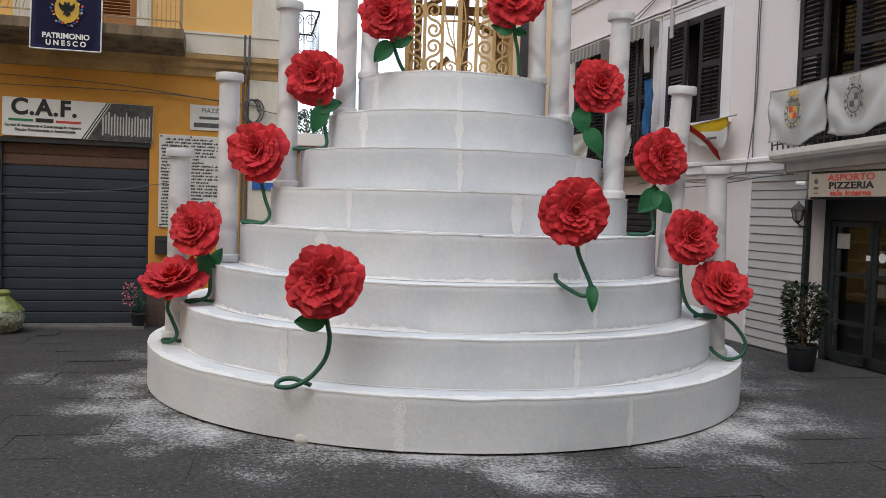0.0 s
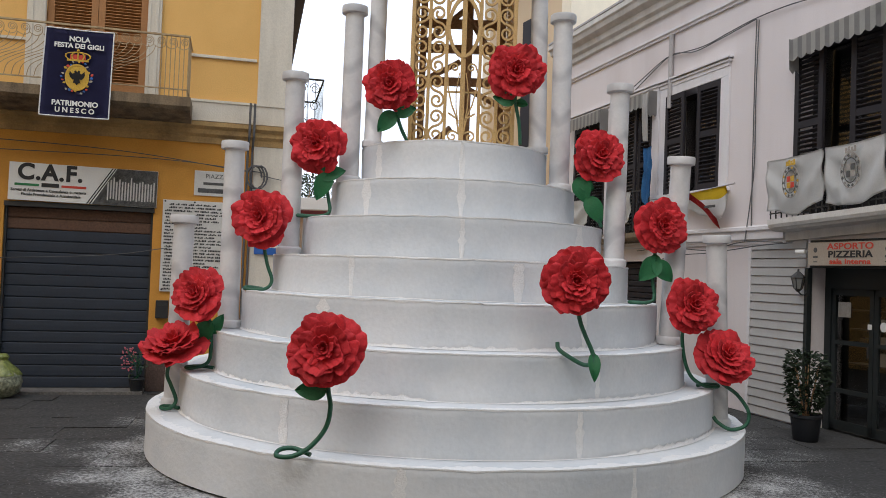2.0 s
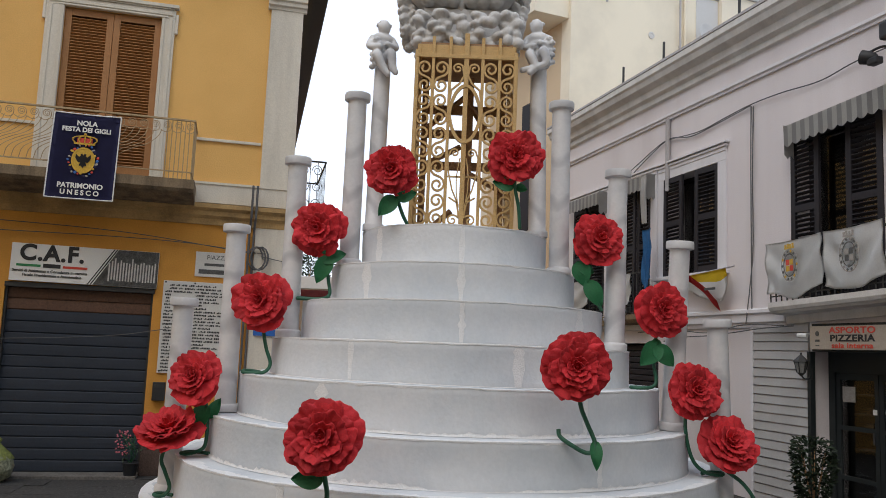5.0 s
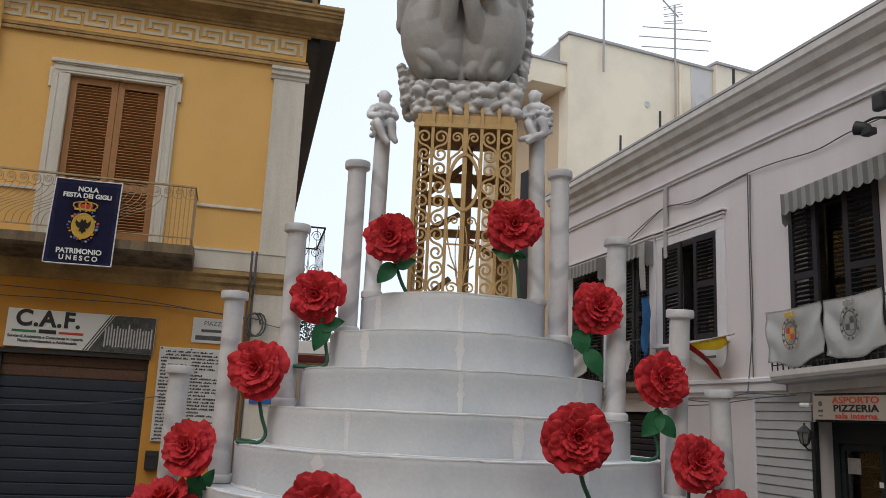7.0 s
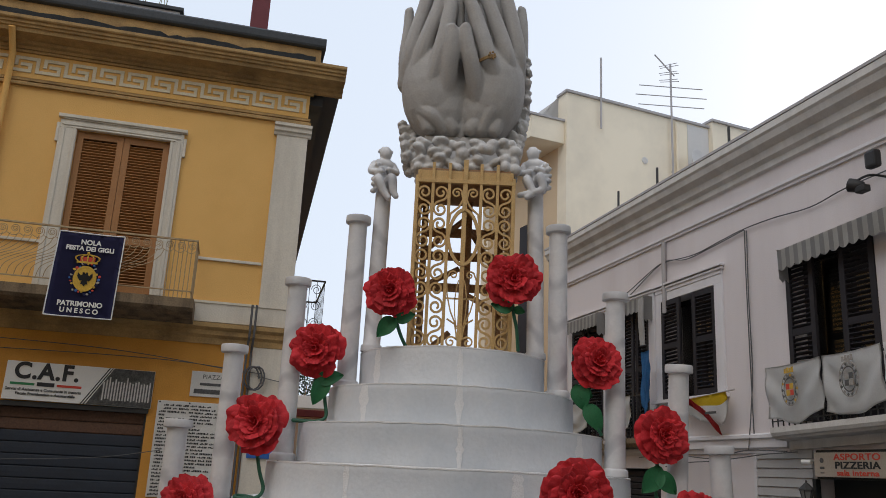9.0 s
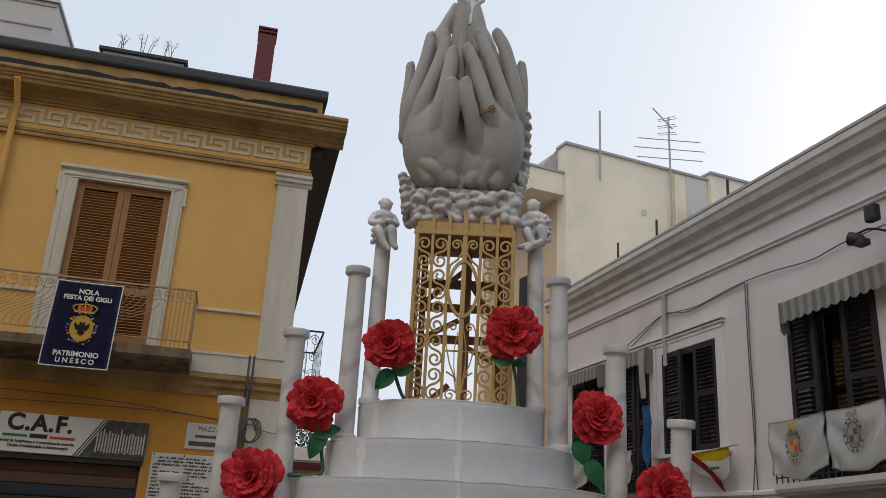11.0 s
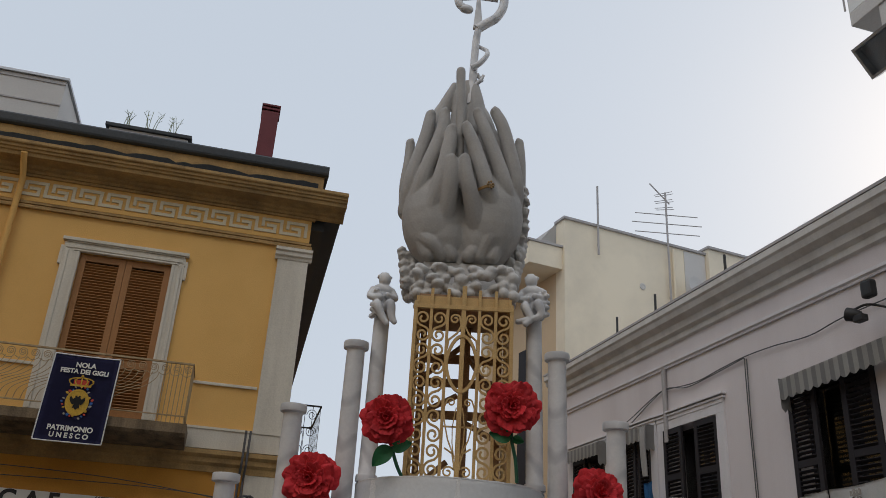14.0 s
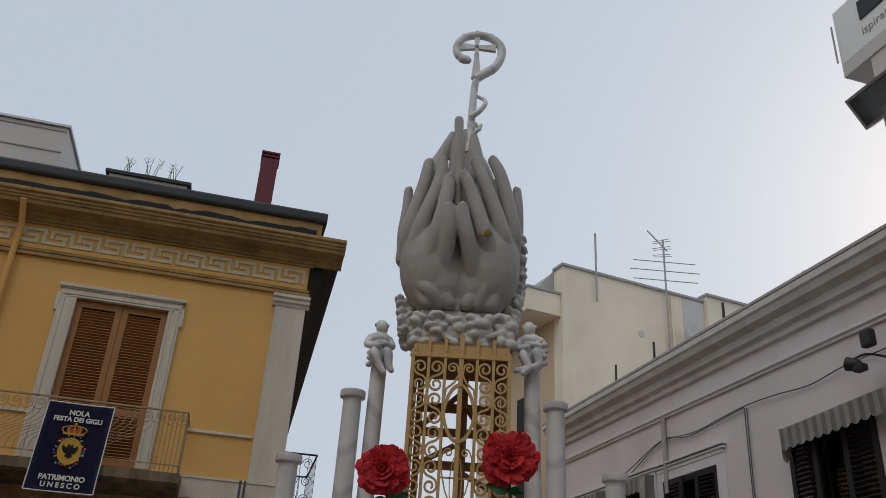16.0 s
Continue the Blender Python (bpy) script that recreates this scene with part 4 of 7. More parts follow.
# big balcony
bb = tagged(empty("balcony", FRB), "stone balcony with dark railing and white banners", "balcony")
bm = bmesh.new()
profile(bm, [(0, 2.30), (-0.05, 2.30), (-0.05, 2.405), (-0.25, 2.415), (-0.27, 2.44), (-0.30, 2.45), (-0.32, 2.49), (-0.32, 2.555), (0, 2.555)], 0.56, 4.2)
part("slab", bm, M_GREYCORN, bb, "weathered moulded stone slab")
bm = bmesh.new()
box(bm, 0.57, 4.2, -0.30, -0.275, 3.22, 3.245, 0.003)
box(bm, 0.57, 4.2, -0.295, -0.28, 2.62, 2.635)
box(bm, 0.57, 0.595, -0.30, 0, 3.22, 3.245, 0.003)
part("handrail", bm, M_IRON, bb)
b0 = None
for i in range(36):
    m = pose(0.58 + i * 0.10, -0.287, 2.56)
    if b0 is None:
        b0 = part("baluster", tube(bmesh.new(), [(0, 0, 0), (0, 0, 0.67)], 0.009, 6), M_IRON, bb, matrix=m)
    else:
        again("baluster", b0, bb, m)


def draped(name, u0, u1, ztop, zlow, y, seed, frame_m, label, category, material=None, sag=0.05, group=""):
    """A hung cloth with folds."""
    bm = bmesh.new()
    nx, nz = 30, 22
    g = []
    for j in range(nz + 1):
        row = []
        for i in range(nx + 1):
            s, t = i / nx, j / nz
            zb = zlow + sag * noise.noise(Vector((s * 3, seed, 0))) - sag * math.sin(math.pi * s) + 0.10 * max(0.0, s - 0.6)
            zz = ztop - 0.02 * math.sin(math.pi * s) + (zb - ztop) * t
            row.append(bm.verts.new((u0 + (u1 - u0) * s + 0.02 * noise.noise(Vector((s * 4, t * 3, seed))), y - 0.02 - 0.014 * t * math.sin(s * 14 + seed + 3 * t) - 0.016 * math.sin(9 * (t + 1.6 * (s - 0.5) ** 2) + seed) * min(1, 3 * t) - 0.012 * noise.noise(Vector((s * 5, t * 4, seed + 9))), zz)))
        g.append(row)
    for j in range(nz):
        for i in range(nx):
            bm.faces.new((g[j][i], g[j][i + 1], g[j + 1][i + 1], g[j + 1][i]))
    bmesh.ops.solidify(bm, geom=list(bm.faces), thickness=0.004)
    top = tagged(empty(name, frame_m), label, category, group)
    part("cloth", bm, material or M_CLOTH, top, smooth=True)
    return top


for k, (u0, u1) in enumerate(((0.565, 1.55), (1.58, 2.46), (2.50, 3.4))):
    d = draped("white_banner", u0, u1, 3.30, 2.66, -0.31, k * 5 + 1, FRB, "white cloth banner with a faded crest draped over the railing", "banner", group="white banners on the balcony")
    mid = (u0 + u1) / 2
    print_m = M_RED if k == 0 else M_PALEINK
    for name, r in (("crest", 0.175), ("crest_ring", 0.125)):
        part(name, lathe(bmesh.new(), [(r, 0), (r, 0.003), (r - 0.012, 0.003), (r - 0.012, 0.0)], 28, cap=False), M_PALEINK if name == "crest" else M_GREYINK, d, "faded printed crest ring", matrix=pose(mid, -0.378, 2.97, 90, 0, 0) @ Matrix.Diagonal((0.85, 1.15, 1, 1)))
    for i in range(14):
        a = i * math.pi / 7
        part("printed_link", boxed(-0.014, 0.014, -0.003, 0, -0.014, 0.014), M_GREYINK if i % 3 else M_GILT if k == 0 else M_PALEINK, d, matrix=pose(mid + 0.128 * math.cos(a), -0.379, 2.97 + 0.172 * math.sin(a), 0, 45, 0))
    for n, (dx, dz) in enumerate(((-0.033, 0.035), (0.033, 0.035), (-0.033, -0.04), (0.033, -0.04))):
        part("crest_quarter", boxed(-0.029, 0.029, -0.004, 0, -0.034, 0.034), print_m if n in (0, 3) else (M_GILT if k == 0 else M_GREYINK), d, "printed shield quarter", matrix=pose(mid + dx, -0.378, 2.97 + dz))
    bm = bmesh.new()
    box(bm, mid - 0.08, mid + 0.08, -0.381, -0.373, 3.17, 3.19)
    for i in range(4):
        box(bm, mid - 0.078 + i * 0.043, mid - 0.05 + i * 0.043, -0.381, -0.373, 3.19, 3.225 + 0.01 * (i % 2))
    part("crown", bm, M_GILT if k == 0 else M_PALEINK, d, "printed crown")

# small balconies with cloths
for u0, u1, k in ((-3.9, -2.75, 2), (-5.85, -4.3, 3)):
    sb = tagged(empty("balcony", FR), "narrow iron balcony under a shuttered window", "balcony", group="narrow balconies")
    bm = bmesh.new()
    profile(bm, [(0, 2.34), (-0.2, 2.38), (-0.24, 2.44), (-0.24, 2.52), (0, 2.52)], u0, u1)
    part("slab", bm, M_SLAB, sb)
    part("handrail", boxed(u0, u1, -0.23, -0.21, 3.20, 3.225), M_IRON, sb)
    for i in range(11):
        uu = u0 + 0.02 + (u1 - u0 - 0.04) * i / 10
        part("baluster", boxed(uu - 0.006, uu + 0.006, -0.225, -0.213, 2.52, 3.20), M_IRON, sb)
    draped("white_banner", u0 + 0.02, u1 - 0.28, 3.22, 2.72, -0.24, k, FR, "pale cloth hung over an iron balcony", "banner", group="cloths on the narrow balconies")
bf = draped("blue_flag", -2.62, -2.36, 3.90, 3.05, -0.26, 4, FR, "blue printed flag hanging beside a window", "flag", M_BLUE, 0.1)

# yellow flag under the window
pole = tagged(link("flag_pole", tube(bmesh.new(), [(-1.95, -0.16, 3.03), (-0.32, -0.18, 3.11)], 0.012, 8), M_PIPE, matrix=FR), "thin grey pole fixed below a window", "flag pole")
yf = tagged(empty("yellow_flag", FR), "yellow and white flag with a red sash below the window", "flag")
bm = bmesh.new()
nx, nz, g = 16, 8, []
for j in range(nz + 1):
    row = []
    for i in range(nx + 1):
        s, t = i / nx, j / nz
        u = -1.77 + 1.27 * s
        depth = 0.13 + 0.40 * max(0.0, s - 0.1) ** 0.7 * (1 if s < 0.85 else (1 - s) * 4 + 0.4)
        row.append(bm.verts.new((u + 0.05 * t, -0.19 - 0.04 * math.sin(s * 11 + t * 2) * t, 3.035 + 0.06 * s - depth * t)))
    g.append(row)
for j in range(nz):
    for i in range(nx):
        f = bm.faces.new((g[j][i], g[j][i + 1], g[j + 1][i + 1], g[j + 1][i]))
        f.material_index = 0 if j < 3 else 1
bmesh.ops.solidify(bm, geom=list(bm.faces), thickness=0.004)
part("cloth", bm, [M_YELLOW, M_CLOTH], yf, smooth=True)
bm = bmesh.new()
g = []
for i in range(11):
    s = i / 10
    x, zc, w = -1.36 + 0.80 * s, 3.00 - 0.08 * math.sin(s * 2) - 0.40 * s ** 1.4, 0.09 + 0.02 * s
    g.append([bm.verts.new((x - 0.03, -0.245 - 0.02 * math.sin(s * 8), zc + w)), bm.verts.new((x + 0.05, -0.25 - 0.02 * math.sin(s * 8 + 1), zc - w * 0.4))])
for a, b in zip(g, g[1:]):
    bm.faces.new((a[0], a[1], b[1], b[0]))
bmesh.ops.solidify(bm, geom=list(bm.faces), thickness=0.006)
part("sash", bm, M_SCARLET, yf, "red sash", smooth=True)
bm = bmesh.new()
box(bm, -1.62, -1.42, -0.25, -0.242, 2.88, 2.905)
box(bm, -0.92, -0.66, -0.25, -0.242, 2.80, 2.835)
part("printed_lines", bm, M_GREYINK, yf)

# white slatted shutter and the pizzeria
slats = tagged(empty("slatted_shutter", FR), "white painted horizontal slat shutter", "shutter")
s0 = None
for i in range(21):
    m = pose(0, 0, 0.02 + i * 0.1145)
    if s0 is None:
        s0 = part("slat", profile(bmesh.new(), [(0, 0), (-0.035, 0.004), (-0.022, 0.106), (0, 0.106)], -0.12, 0.93), M_SIDING, slats, matrix=m)
    else:
        again("slat", s0, slats, m)
part("side_post", boxed(0.932, 0.99, -0.05, 0.02, 0, 1.96, 0.004), M_DOORGREEN, lilac)
part("side_post", boxed(-0.17, -0.12, -0.04, 0.0, 0, 2.26, 0.004), M_LTRIM, lilac)

pz = tagged(empty("pizzeria_sign", FR), "cream sign board with dark and red lettering", "sign")
part("board", boxed(1.09, 3.4, -0.14, -0.04, 1.985, 2.26, 0.005), M_TANSIGN, pz)
part("frame", boxed(1.08, 3.41, -0.10, -0.02, 1.96, 2.29, 0.004), M_DOORGREEN, pz)
letters("lettering", "ASPORTO", 0.10, M_RED, pz, 1.76, -0.143, 2.175, "red letters", 1.05, 0.002).matrix_basis @= Matrix.Diagonal((1.5, 1, 1, 1))
letters("lettering", "PIZZERIA", 0.105, M_INK, pz, 1.76, -0.143, 2.082, "dark letters", 1.05, 0.003).matrix_basis @= Matrix.Diagonal((1.5, 1, 1, 1))
letters("lettering", "sala interna", 0.085, M_RED, pz, 1.76, -0.143, 2.005, "red letters", 1.05, 0.002).matrix_basis @= Matrix.Diagonal((1.5, 1, 1, 1))
bm = bmesh.new()
for u in (1.22, 2.30):
    lathe(bm, [(0.03, 0), (0.03, 0.004)], 12, u, 0)
logo = part("round_motif", bm, M_GREYINK, pz, matrix=pose(0, -0.142, 2.17, 90, 0, 0))
bm = bmesh.new()
for u in (1.22, 2.30):
    box(bm, u - 0.035, u + 0.035, -0.145, -0.14, 2.075, 2.10)
    box(bm, u - 0.03, u + 0.03, -0.145, -0.14, 2.025, 2.035)
part("motif_bar", bm, M_GREYINK, pz)

shopdoor = tagged(empty("shop_door", FR), "dark green glazed double shop door, closed", "door")
DY = 0.24
bm = bmesh.new()
for a, b, c, d in ((0.96, 1.06, 0, 1.98), (1.06, 3.4, 1.72, 1.98), (3.15, 3.4, 0, 1.72)):
    box(bm, a, b, DY, DY + 0.08, c, d)
part("door_frame", bm, M_DOORGREEN, shopdoor)
for k, (a, b) in enumerate(((1.07, 1.72), (1.73, 2.38), (2.39, 3.14))):
    bm = bmesh.new()
    for q in ((a, a + 0.06, 0.03, 1.71), (b - 0.06, b, 0.03, 1.71), (a, b, 0.03, 0.14), (a, b, 1.64, 1.71), (a + 0.06, b - 0.06, 1.05, 1.10), (a + 0.06, b - 0.06, 0.47, 0.52)):
        box(bm, q[0], q[1], DY + 0.015, DY + 0.055, q[2], q[3])
    leaf = part("door_leaf", bm, M_DOORGREEN, shopdoor)
    for c, d in ((0.14, 0.47), (0.52, 1.05), (1.10, 1.64)):
        p = part("pane", boxed(a + 0.06, b - 0.06, DY + 0.03, DY + 0.038, c, d), M_GLASS, leaf)
        p.visible_shadow = False
part("door_handle", tube(bmesh.new(), [(1.69, DY - 0.03, 0.93), (1.69, DY - 0.03, 1.06)], 0.012, 8), M_IRON, shopdoor)
part("sticker", lathe(bmesh.new(), [(0.055, 0), (0.055, 0.003)], 20), M_CLOTH, shopdoor, "round white sticker", matrix=pose(1.86, DY + 0.028, 1.30, 90, 0, 0))
part("sticker", boxed(1.94, 2.02, DY + 0.024, DY + 0.028, 1.27, 1.33), M_CLOTH, shopdoor, "small white sticker")
part("notice", boxed(1.16, 1.36, DY + 0.024, DY + 0.028, 1.38, 1.56), M_PALEINK, shopdoor, "pale paper notice")
part("sticker", boxed(1.64, 1.70, DY + 0.008, DY + 0.012, 1.26, 1.32), M_CLOTH, shopdoor, "small white sticker")
counter = tagged(link("display_counter", boxed(1.0, 2.2, 1.5, 2.0, 0, 1.0, 0.02), M_SHOPWOOD, matrix=FR), "wooden counter in the dim shop", "counter")
shelf = tagged(empty("wall_shelf", FR), "wall shelf with boxes in the dim shop", "shelf")
for z in (0.80, 1.02, 1.22, 1.45):
    part("board", boxed(1.08, 1.72, 0.50, 0.72, z, z + 0.02), M_SHOPWOOD, shelf)
for z, u, h in ((0.82, 1.50, 0.15), (1.04, 1.48, 0.12), (1.24, 1.46, 0.13), (1.04, 1.22, 0.09), (1.24, 1.24, 0.08)):
    tagged(link("carton", boxed(u, u + 0.13, 0.54, 0.66, z, z + h, 0.004), M_TANSIGN if u > 1.4 else M_SHOPWOOD, matrix=FR), "small pale carton on a shop shelf", "carton", group="cartons on the shelf")

# dark shop shutter behind the base
ds = tagged(empty("roller_shutter", FR), "closed dark metal roller shutter", "roller shutter")
s0 = None
for i in range(20):
    m = pose(0, 0.08, 0.02 + i * 0.10)
    if s0 is None:
        s0 = part("slat", profile(bmesh.new(), [(0.02, 0), (0.0, 0.015), (0.0, 0.08), (0.02, 0.098), (0.05, 0.098), (0.05, 0)], -4.4, -2.55), M_DARK, ds, matrix=m)
    else:
        again("slat", s0, ds, m)

# wall lantern
lan = tagged(empty("wall_lantern", FR @ pose(0.97, -0.17, 1.70)), "black iron wall lantern", "lantern")
part("glass_body", lathe(bmesh.new(), [(0.045, 0), (0.075, 0.13)], 6), M_LAMPGLASS, lan)
part("roof", lathe(bmesh.new(), [(0.09, 0.13), (0.085, 0.145), (0.03, 0.20), (0.012, 0.215), (0.012, 0.24)], 6), M_IRON, lan)
part("foot", lathe(bmesh.new(), [(0.012, -0.04), (0.03, -0.02), (0.05, 0.0)], 6), M_IRON, lan)
bm = bmesh.new()
for i in range(6):
    a = i * math.pi / 3
    tube(bm, [(0.047 * math.cos(a), 0.047 * math.sin(a), 0), (0.078 * math.cos(a), 0.078 * math.sin(a), 0.13)], 0.006, 5)
part("cage_bars", bm, M_IRON, lan)
part("bracket", tube(bmesh.new(), smooth_path([(0, 0, -0.03), (0.0, 0.05, -0.07), (0, 0.11, -0.06), (0, 0.14, 0.02)], 5), 0.009, 6), M_IRON, lan)
part("wall_plate", boxed(-0.025, 0.025, 0.135, 0.15, -0.08, 0.06, 0.004), M_IRON, lan)
camb = tagged(empty("security_camera", FR @ pose(0.99, -0.16, 2.15, 0, 0, 20)), "small white security camera under the balcony", "camera")
part("housing", tube(bmesh.new(), [(-0.06, 0, 0), (0.06, 0, 0.0)], 0.03, 10), M_WHITE, camb)
part("bracket", tube(bmesh.new(), [(0.03, 0, 0), (0.03, 0.14, 0.03)], 0.01, 6), M_WHITE, camb)

# floodlight on the upper wall
fl = tagged(empty("floodlight", FR @ pose(2.42, 0, 5.20)), "black floodlight on a wall bracket", "floodlight")
part("bracket", tube(bmesh.new(), smooth_path([(0.25, 0, -0.05), (0.20, -0.2, 0.0), (0.05, -0.30, 0.06), (-0.12, -0.34, 0.04)], 5), 0.014, 8), M_IRON, fl)
part("housing", lathe(bmesh.new(), [(0.045, -0.10), (0.055, -0.09), (0.075, -0.02), (0.08, 0.06), (0.07, 0.065)], 16), M_INK, fl, smooth=True, matrix=pose(-0.12, -0.36, -0.02, 25, -70, 0))
part("glass", lathe(bmesh.new(), [(0.066, 0.055), (0.066, 0.062)], 16), M_LAMPGLASS, fl, "pale lamp glass", matrix=pose(-0.12, -0.36, -0.02, 25, -70, 0))
part("gear_box", boxed(-0.09, 0.05, -0.40, -0.30, -0.13, -0.05, 0.015), M_INK, fl)
part("upper_head", boxed(0.08, 0.24, -0.40, -0.30, 0.10, 0.30, 0.03), M_INK, fl)

# pipes and cables on the wall
tagged(link("drainpipe", tube(bmesh.new(), [(-2.24, -0.05, 4.5), (-2.24, -0.05, 5.70)], 0.04, 12), M_PIPE, smooth=True, matrix=FR), "grey painted drainpipe on the wall", "drainpipe")
cab = [((-6.5, 4.85), (-5.3, 4.92), (-4.6, 4.90), (-3.6, 5.05), (-2.6, 5.32), (-2.2, 5.35), (-1.4, 5.29), (-0.7, 5.33), (-0.14, 5.37), (0.5, 5.35), (1.2, 5.30), (1.8, 5.35), (2.6, 5.37)),
       ((-3.4, 5.02), (-2.7, 5.25), (-2.2, 5.37), (-1.6, 5.26), (-1.0, 5.29), (-0.14, 5.35)),
       ((-0.14, 5.35), (-0.135, 4.6), (-0.15, 3.8), (-0.13, 3.0), (-0.14, 2.5)),
       ((-0.09, 5.33), (-0.10, 4.4), (-0.11, 3.4), (-0.16, 2.85), (-0.15, 2.3)),
       ((-3.0, 2.22), (-2.0, 2.26), (-1.0, 2.20), (-0.2, 2.30), (0.6, 2.28)),
       ((-2.2, 2.08), (-1.6, 2.14), (-1.0, 2.16), (-0.4, 2.20), (0.2, 2.25), (0.8, 2.27))]
for c in cab:
    wob = [(u, -0.03 - 0.012 * (i % 2) - (0.09 if z < 2.5 else 0), z) for i, (u, z) in enumerate(c)]
    tagged(link("cable", tube(bmesh.new(), smooth_path(wob, 6), 0.008, 6), M_CABLE, matrix=FR), "grey electric cable run along the wall", "cable", group="cables on the lilac house")

# ---- houses behind ----
FB = pose(2.70, 19.0, -0.24, 0, 0, 24)
far = tagged(empty("cream_block", FB), "cream rendered modern block behind the lilac house", "building")
part("wall", boxed(0, 4.48, 0, 0.4, 0, 11.40), M_BEIGE, far, "cream rendered wall")
part("wall", boxed(4.48, 11, -0.15, 0.4, 0, 11.55), M_BEIGE, far, "cream rendered wall")
part("side_wall", boxed(0, 0.4, 0.4, 4.1, 0, 10.2), M_PEACH, far, "peach rendered side wall")
part("back_wall", boxed(0, 11, 4.1, 4.5, 0, 11.4), M_BEIGE, far)
part("roof_slab", boxed(0.0, 11, 0.4, 4.1, 11.0, 11.4), M_GREYREND, far)
part("coping", boxed(-0.05, 4.5, -0.06, 0.42, 11.40, 11.47, 0.01), M_PIPE, far, "grey metal coping")
part("coping", boxed(4.44, 11, -0.21, 0.42, 11.55, 11.62, 0.01), M_PIPE, far, "grey metal coping")
part("roof_canopy", boxed(-0.95, 0.0, 0.1, 4.0, 10.05, 10.63, 0.01), M_BEIGE, far, "cream projecting upper storey")
part("coping", boxed(-1.0, 0.02, 0.06, 4.05, 10.63, 10.69, 0.01), M_PIPE, far)
bm = bmesh.new()
q = [bm.verts.new(p) for p in ((-0.6, 0.42, 10.68), (0.0, 0.42, 10.68), (0.0, 0.42, 11.44))]
bm.faces.new(q)
bmesh.ops.solidify(bm, geom=list(bm.faces), thickness=0.2)
part("stepped_parapet", bm, M_GREYREND, far)
part("grey_panel", boxed(3.75, 4.46, -0.02, 0.0, 8.0, 11.36), M_GREYREND, far, "pale grey render patch")
part("vent_hole", lathe(bmesh.new(), [(0.09, 0), (0.09, 0.02), (0.05, 0.02), (0.05, 0.01)], 14), M_GREYCORN, far, matrix=pose(2.35, 0.0, 10.05, 90, 0, 0))
part("wall_pipe", tube(bmesh.new(), [(3.36, -0.06, 8.0), (3.36, -0.06, 11.3)], 0.04, 8), M_BEIGE, far)
part("window", boxed(-0.03, 0.0, 1.2, 2.2, 5.0, 8.4), M_DARK, far, "dark window in the side wall")


def aerial(x, z0, z1, arms, kind):
    a = tagged(empty("tv_aerial", FB @ pose(x, -0.10, 0, 0, 0, -22)), "thin metal television aerial on a mast", "aerial", group="aerials")
    part("mast", tube(bmesh.new(), [(0, 0, z0), (0, 0, z1)], 0.028, 6), M_PIPE, a)
    for z, w in arms:
        part("boom", tube(bmesh.new(), [(-w, 0, z + 0.03), (w, 0, z)], 0.014, 5), M_PIPE, a)
    if kind:
        for k in range(6):
            part("reflector_rod", tube(bmesh.new(), [(-0.28, 0.1 * (k % 2), z1 - 0.55 + 0.1 * k), (0.22, 0.1 * (k % 2), z1 - 0.5 + 0.12 * k)], 0.01, 5), M_PIPE, a)
        part("boom", tube(bmesh.new(), [(-0.42, 0, z1 + 0.25), (0.1, 0, z1 - 0.35)], 0.02, 5), M_PIPE, a)
    part("bracket", tube(bmesh.new(), [(0, 0, z0 + 0.3), (0, 0.09, z0 + 0.3)], 0.02, 5), M_PIPE, a)
    return a


aerial(0.95, 10.6, 12.55, [], False)
aerial(3.17, 9.6, 12.95, [(12.25, 0.85), (11.98, 0.95), (11.7, 0.88)], True)
dish = tagged(empty("satellite_dish", FB @ pose(3.80, -0.36, 10.05, 78, 0, 15)), "pale grey satellite dish on the far wall", "satellite dish")
part("bowl", lathe(bmesh.new(), [(0.02, 0.0), (0.2, 0.02), (0.36, 0.07), (0.44, 0.12), (0.45, 0.12), (0.36, 0.055), (0.2, 0.005), (0.02, -0.015)], 24, cap=False), M_GREYREND, dish, smooth=True)
part("arm", tube(bmesh.new(), [(0, -0.4, 0.08), (0, -0.1, 0.45)], 0.02, 6), M_PIPE, dish)
part("receiver", boxed(-0.05, 0.05, -0.15, -0.05, 0.42, 0.52, 0.01), M_PIPE, dish)
part("mount", tube(bmesh.new(), [(0, 0, 0), (0, 0.0, -0.35)], 0.03, 6), M_PIPE, dish)
for u, h in ((-4.32, 0.80), (-2.89, 0.79), (-0.785, 0.74)):
    tagged(link("roof_post", tube(bmesh.new(), [(0, 0, 0), (0.01, 0, h)], 0.022, 6), M_IRON, matrix=FR @ pose(u, 0.25, 6.5)), "thin dark iron post on the roof edge", "post", group="posts on the roof")

# tall neighbour with a signed balcony
tall = tagged(empty("grey_block", FR), "grey rendered taller block beside the lilac house", "building")
part("wall", boxed(4.3, 14, 0.0, 0.4, 0, 13), M_GREYREND, tall)
part("wall", boxed(4.3, 4.7, 0.4, 8, 0, 13), M_GREYREND, tall)
bal = part("balcony_slab", boxed(3.36, 9, -0.77, 0.0, 8.32, 8.50, 0.01), M_GREYREND, tall)
part("balcony_parapet", boxed(3.36, 9, -0.77, -0.72, 8.50, 9.3, 0.01), M_WHITE, tall, "white signed balcony front")
part("sign_bar", boxed(3.75, 4.6, -0.785, -0.771, 8.88, 9.14), M_INK, tall, "dark sign bar")
part("drain_rod", tube(bmesh.new(), [(3.34, -0.80, 8.55), (3.34, -0.80, 9.1)], 0.012, 6), M_PIPE, tall)
lamp_m = pose(3.55, -0.86, 7.66, 35, 0, 0)
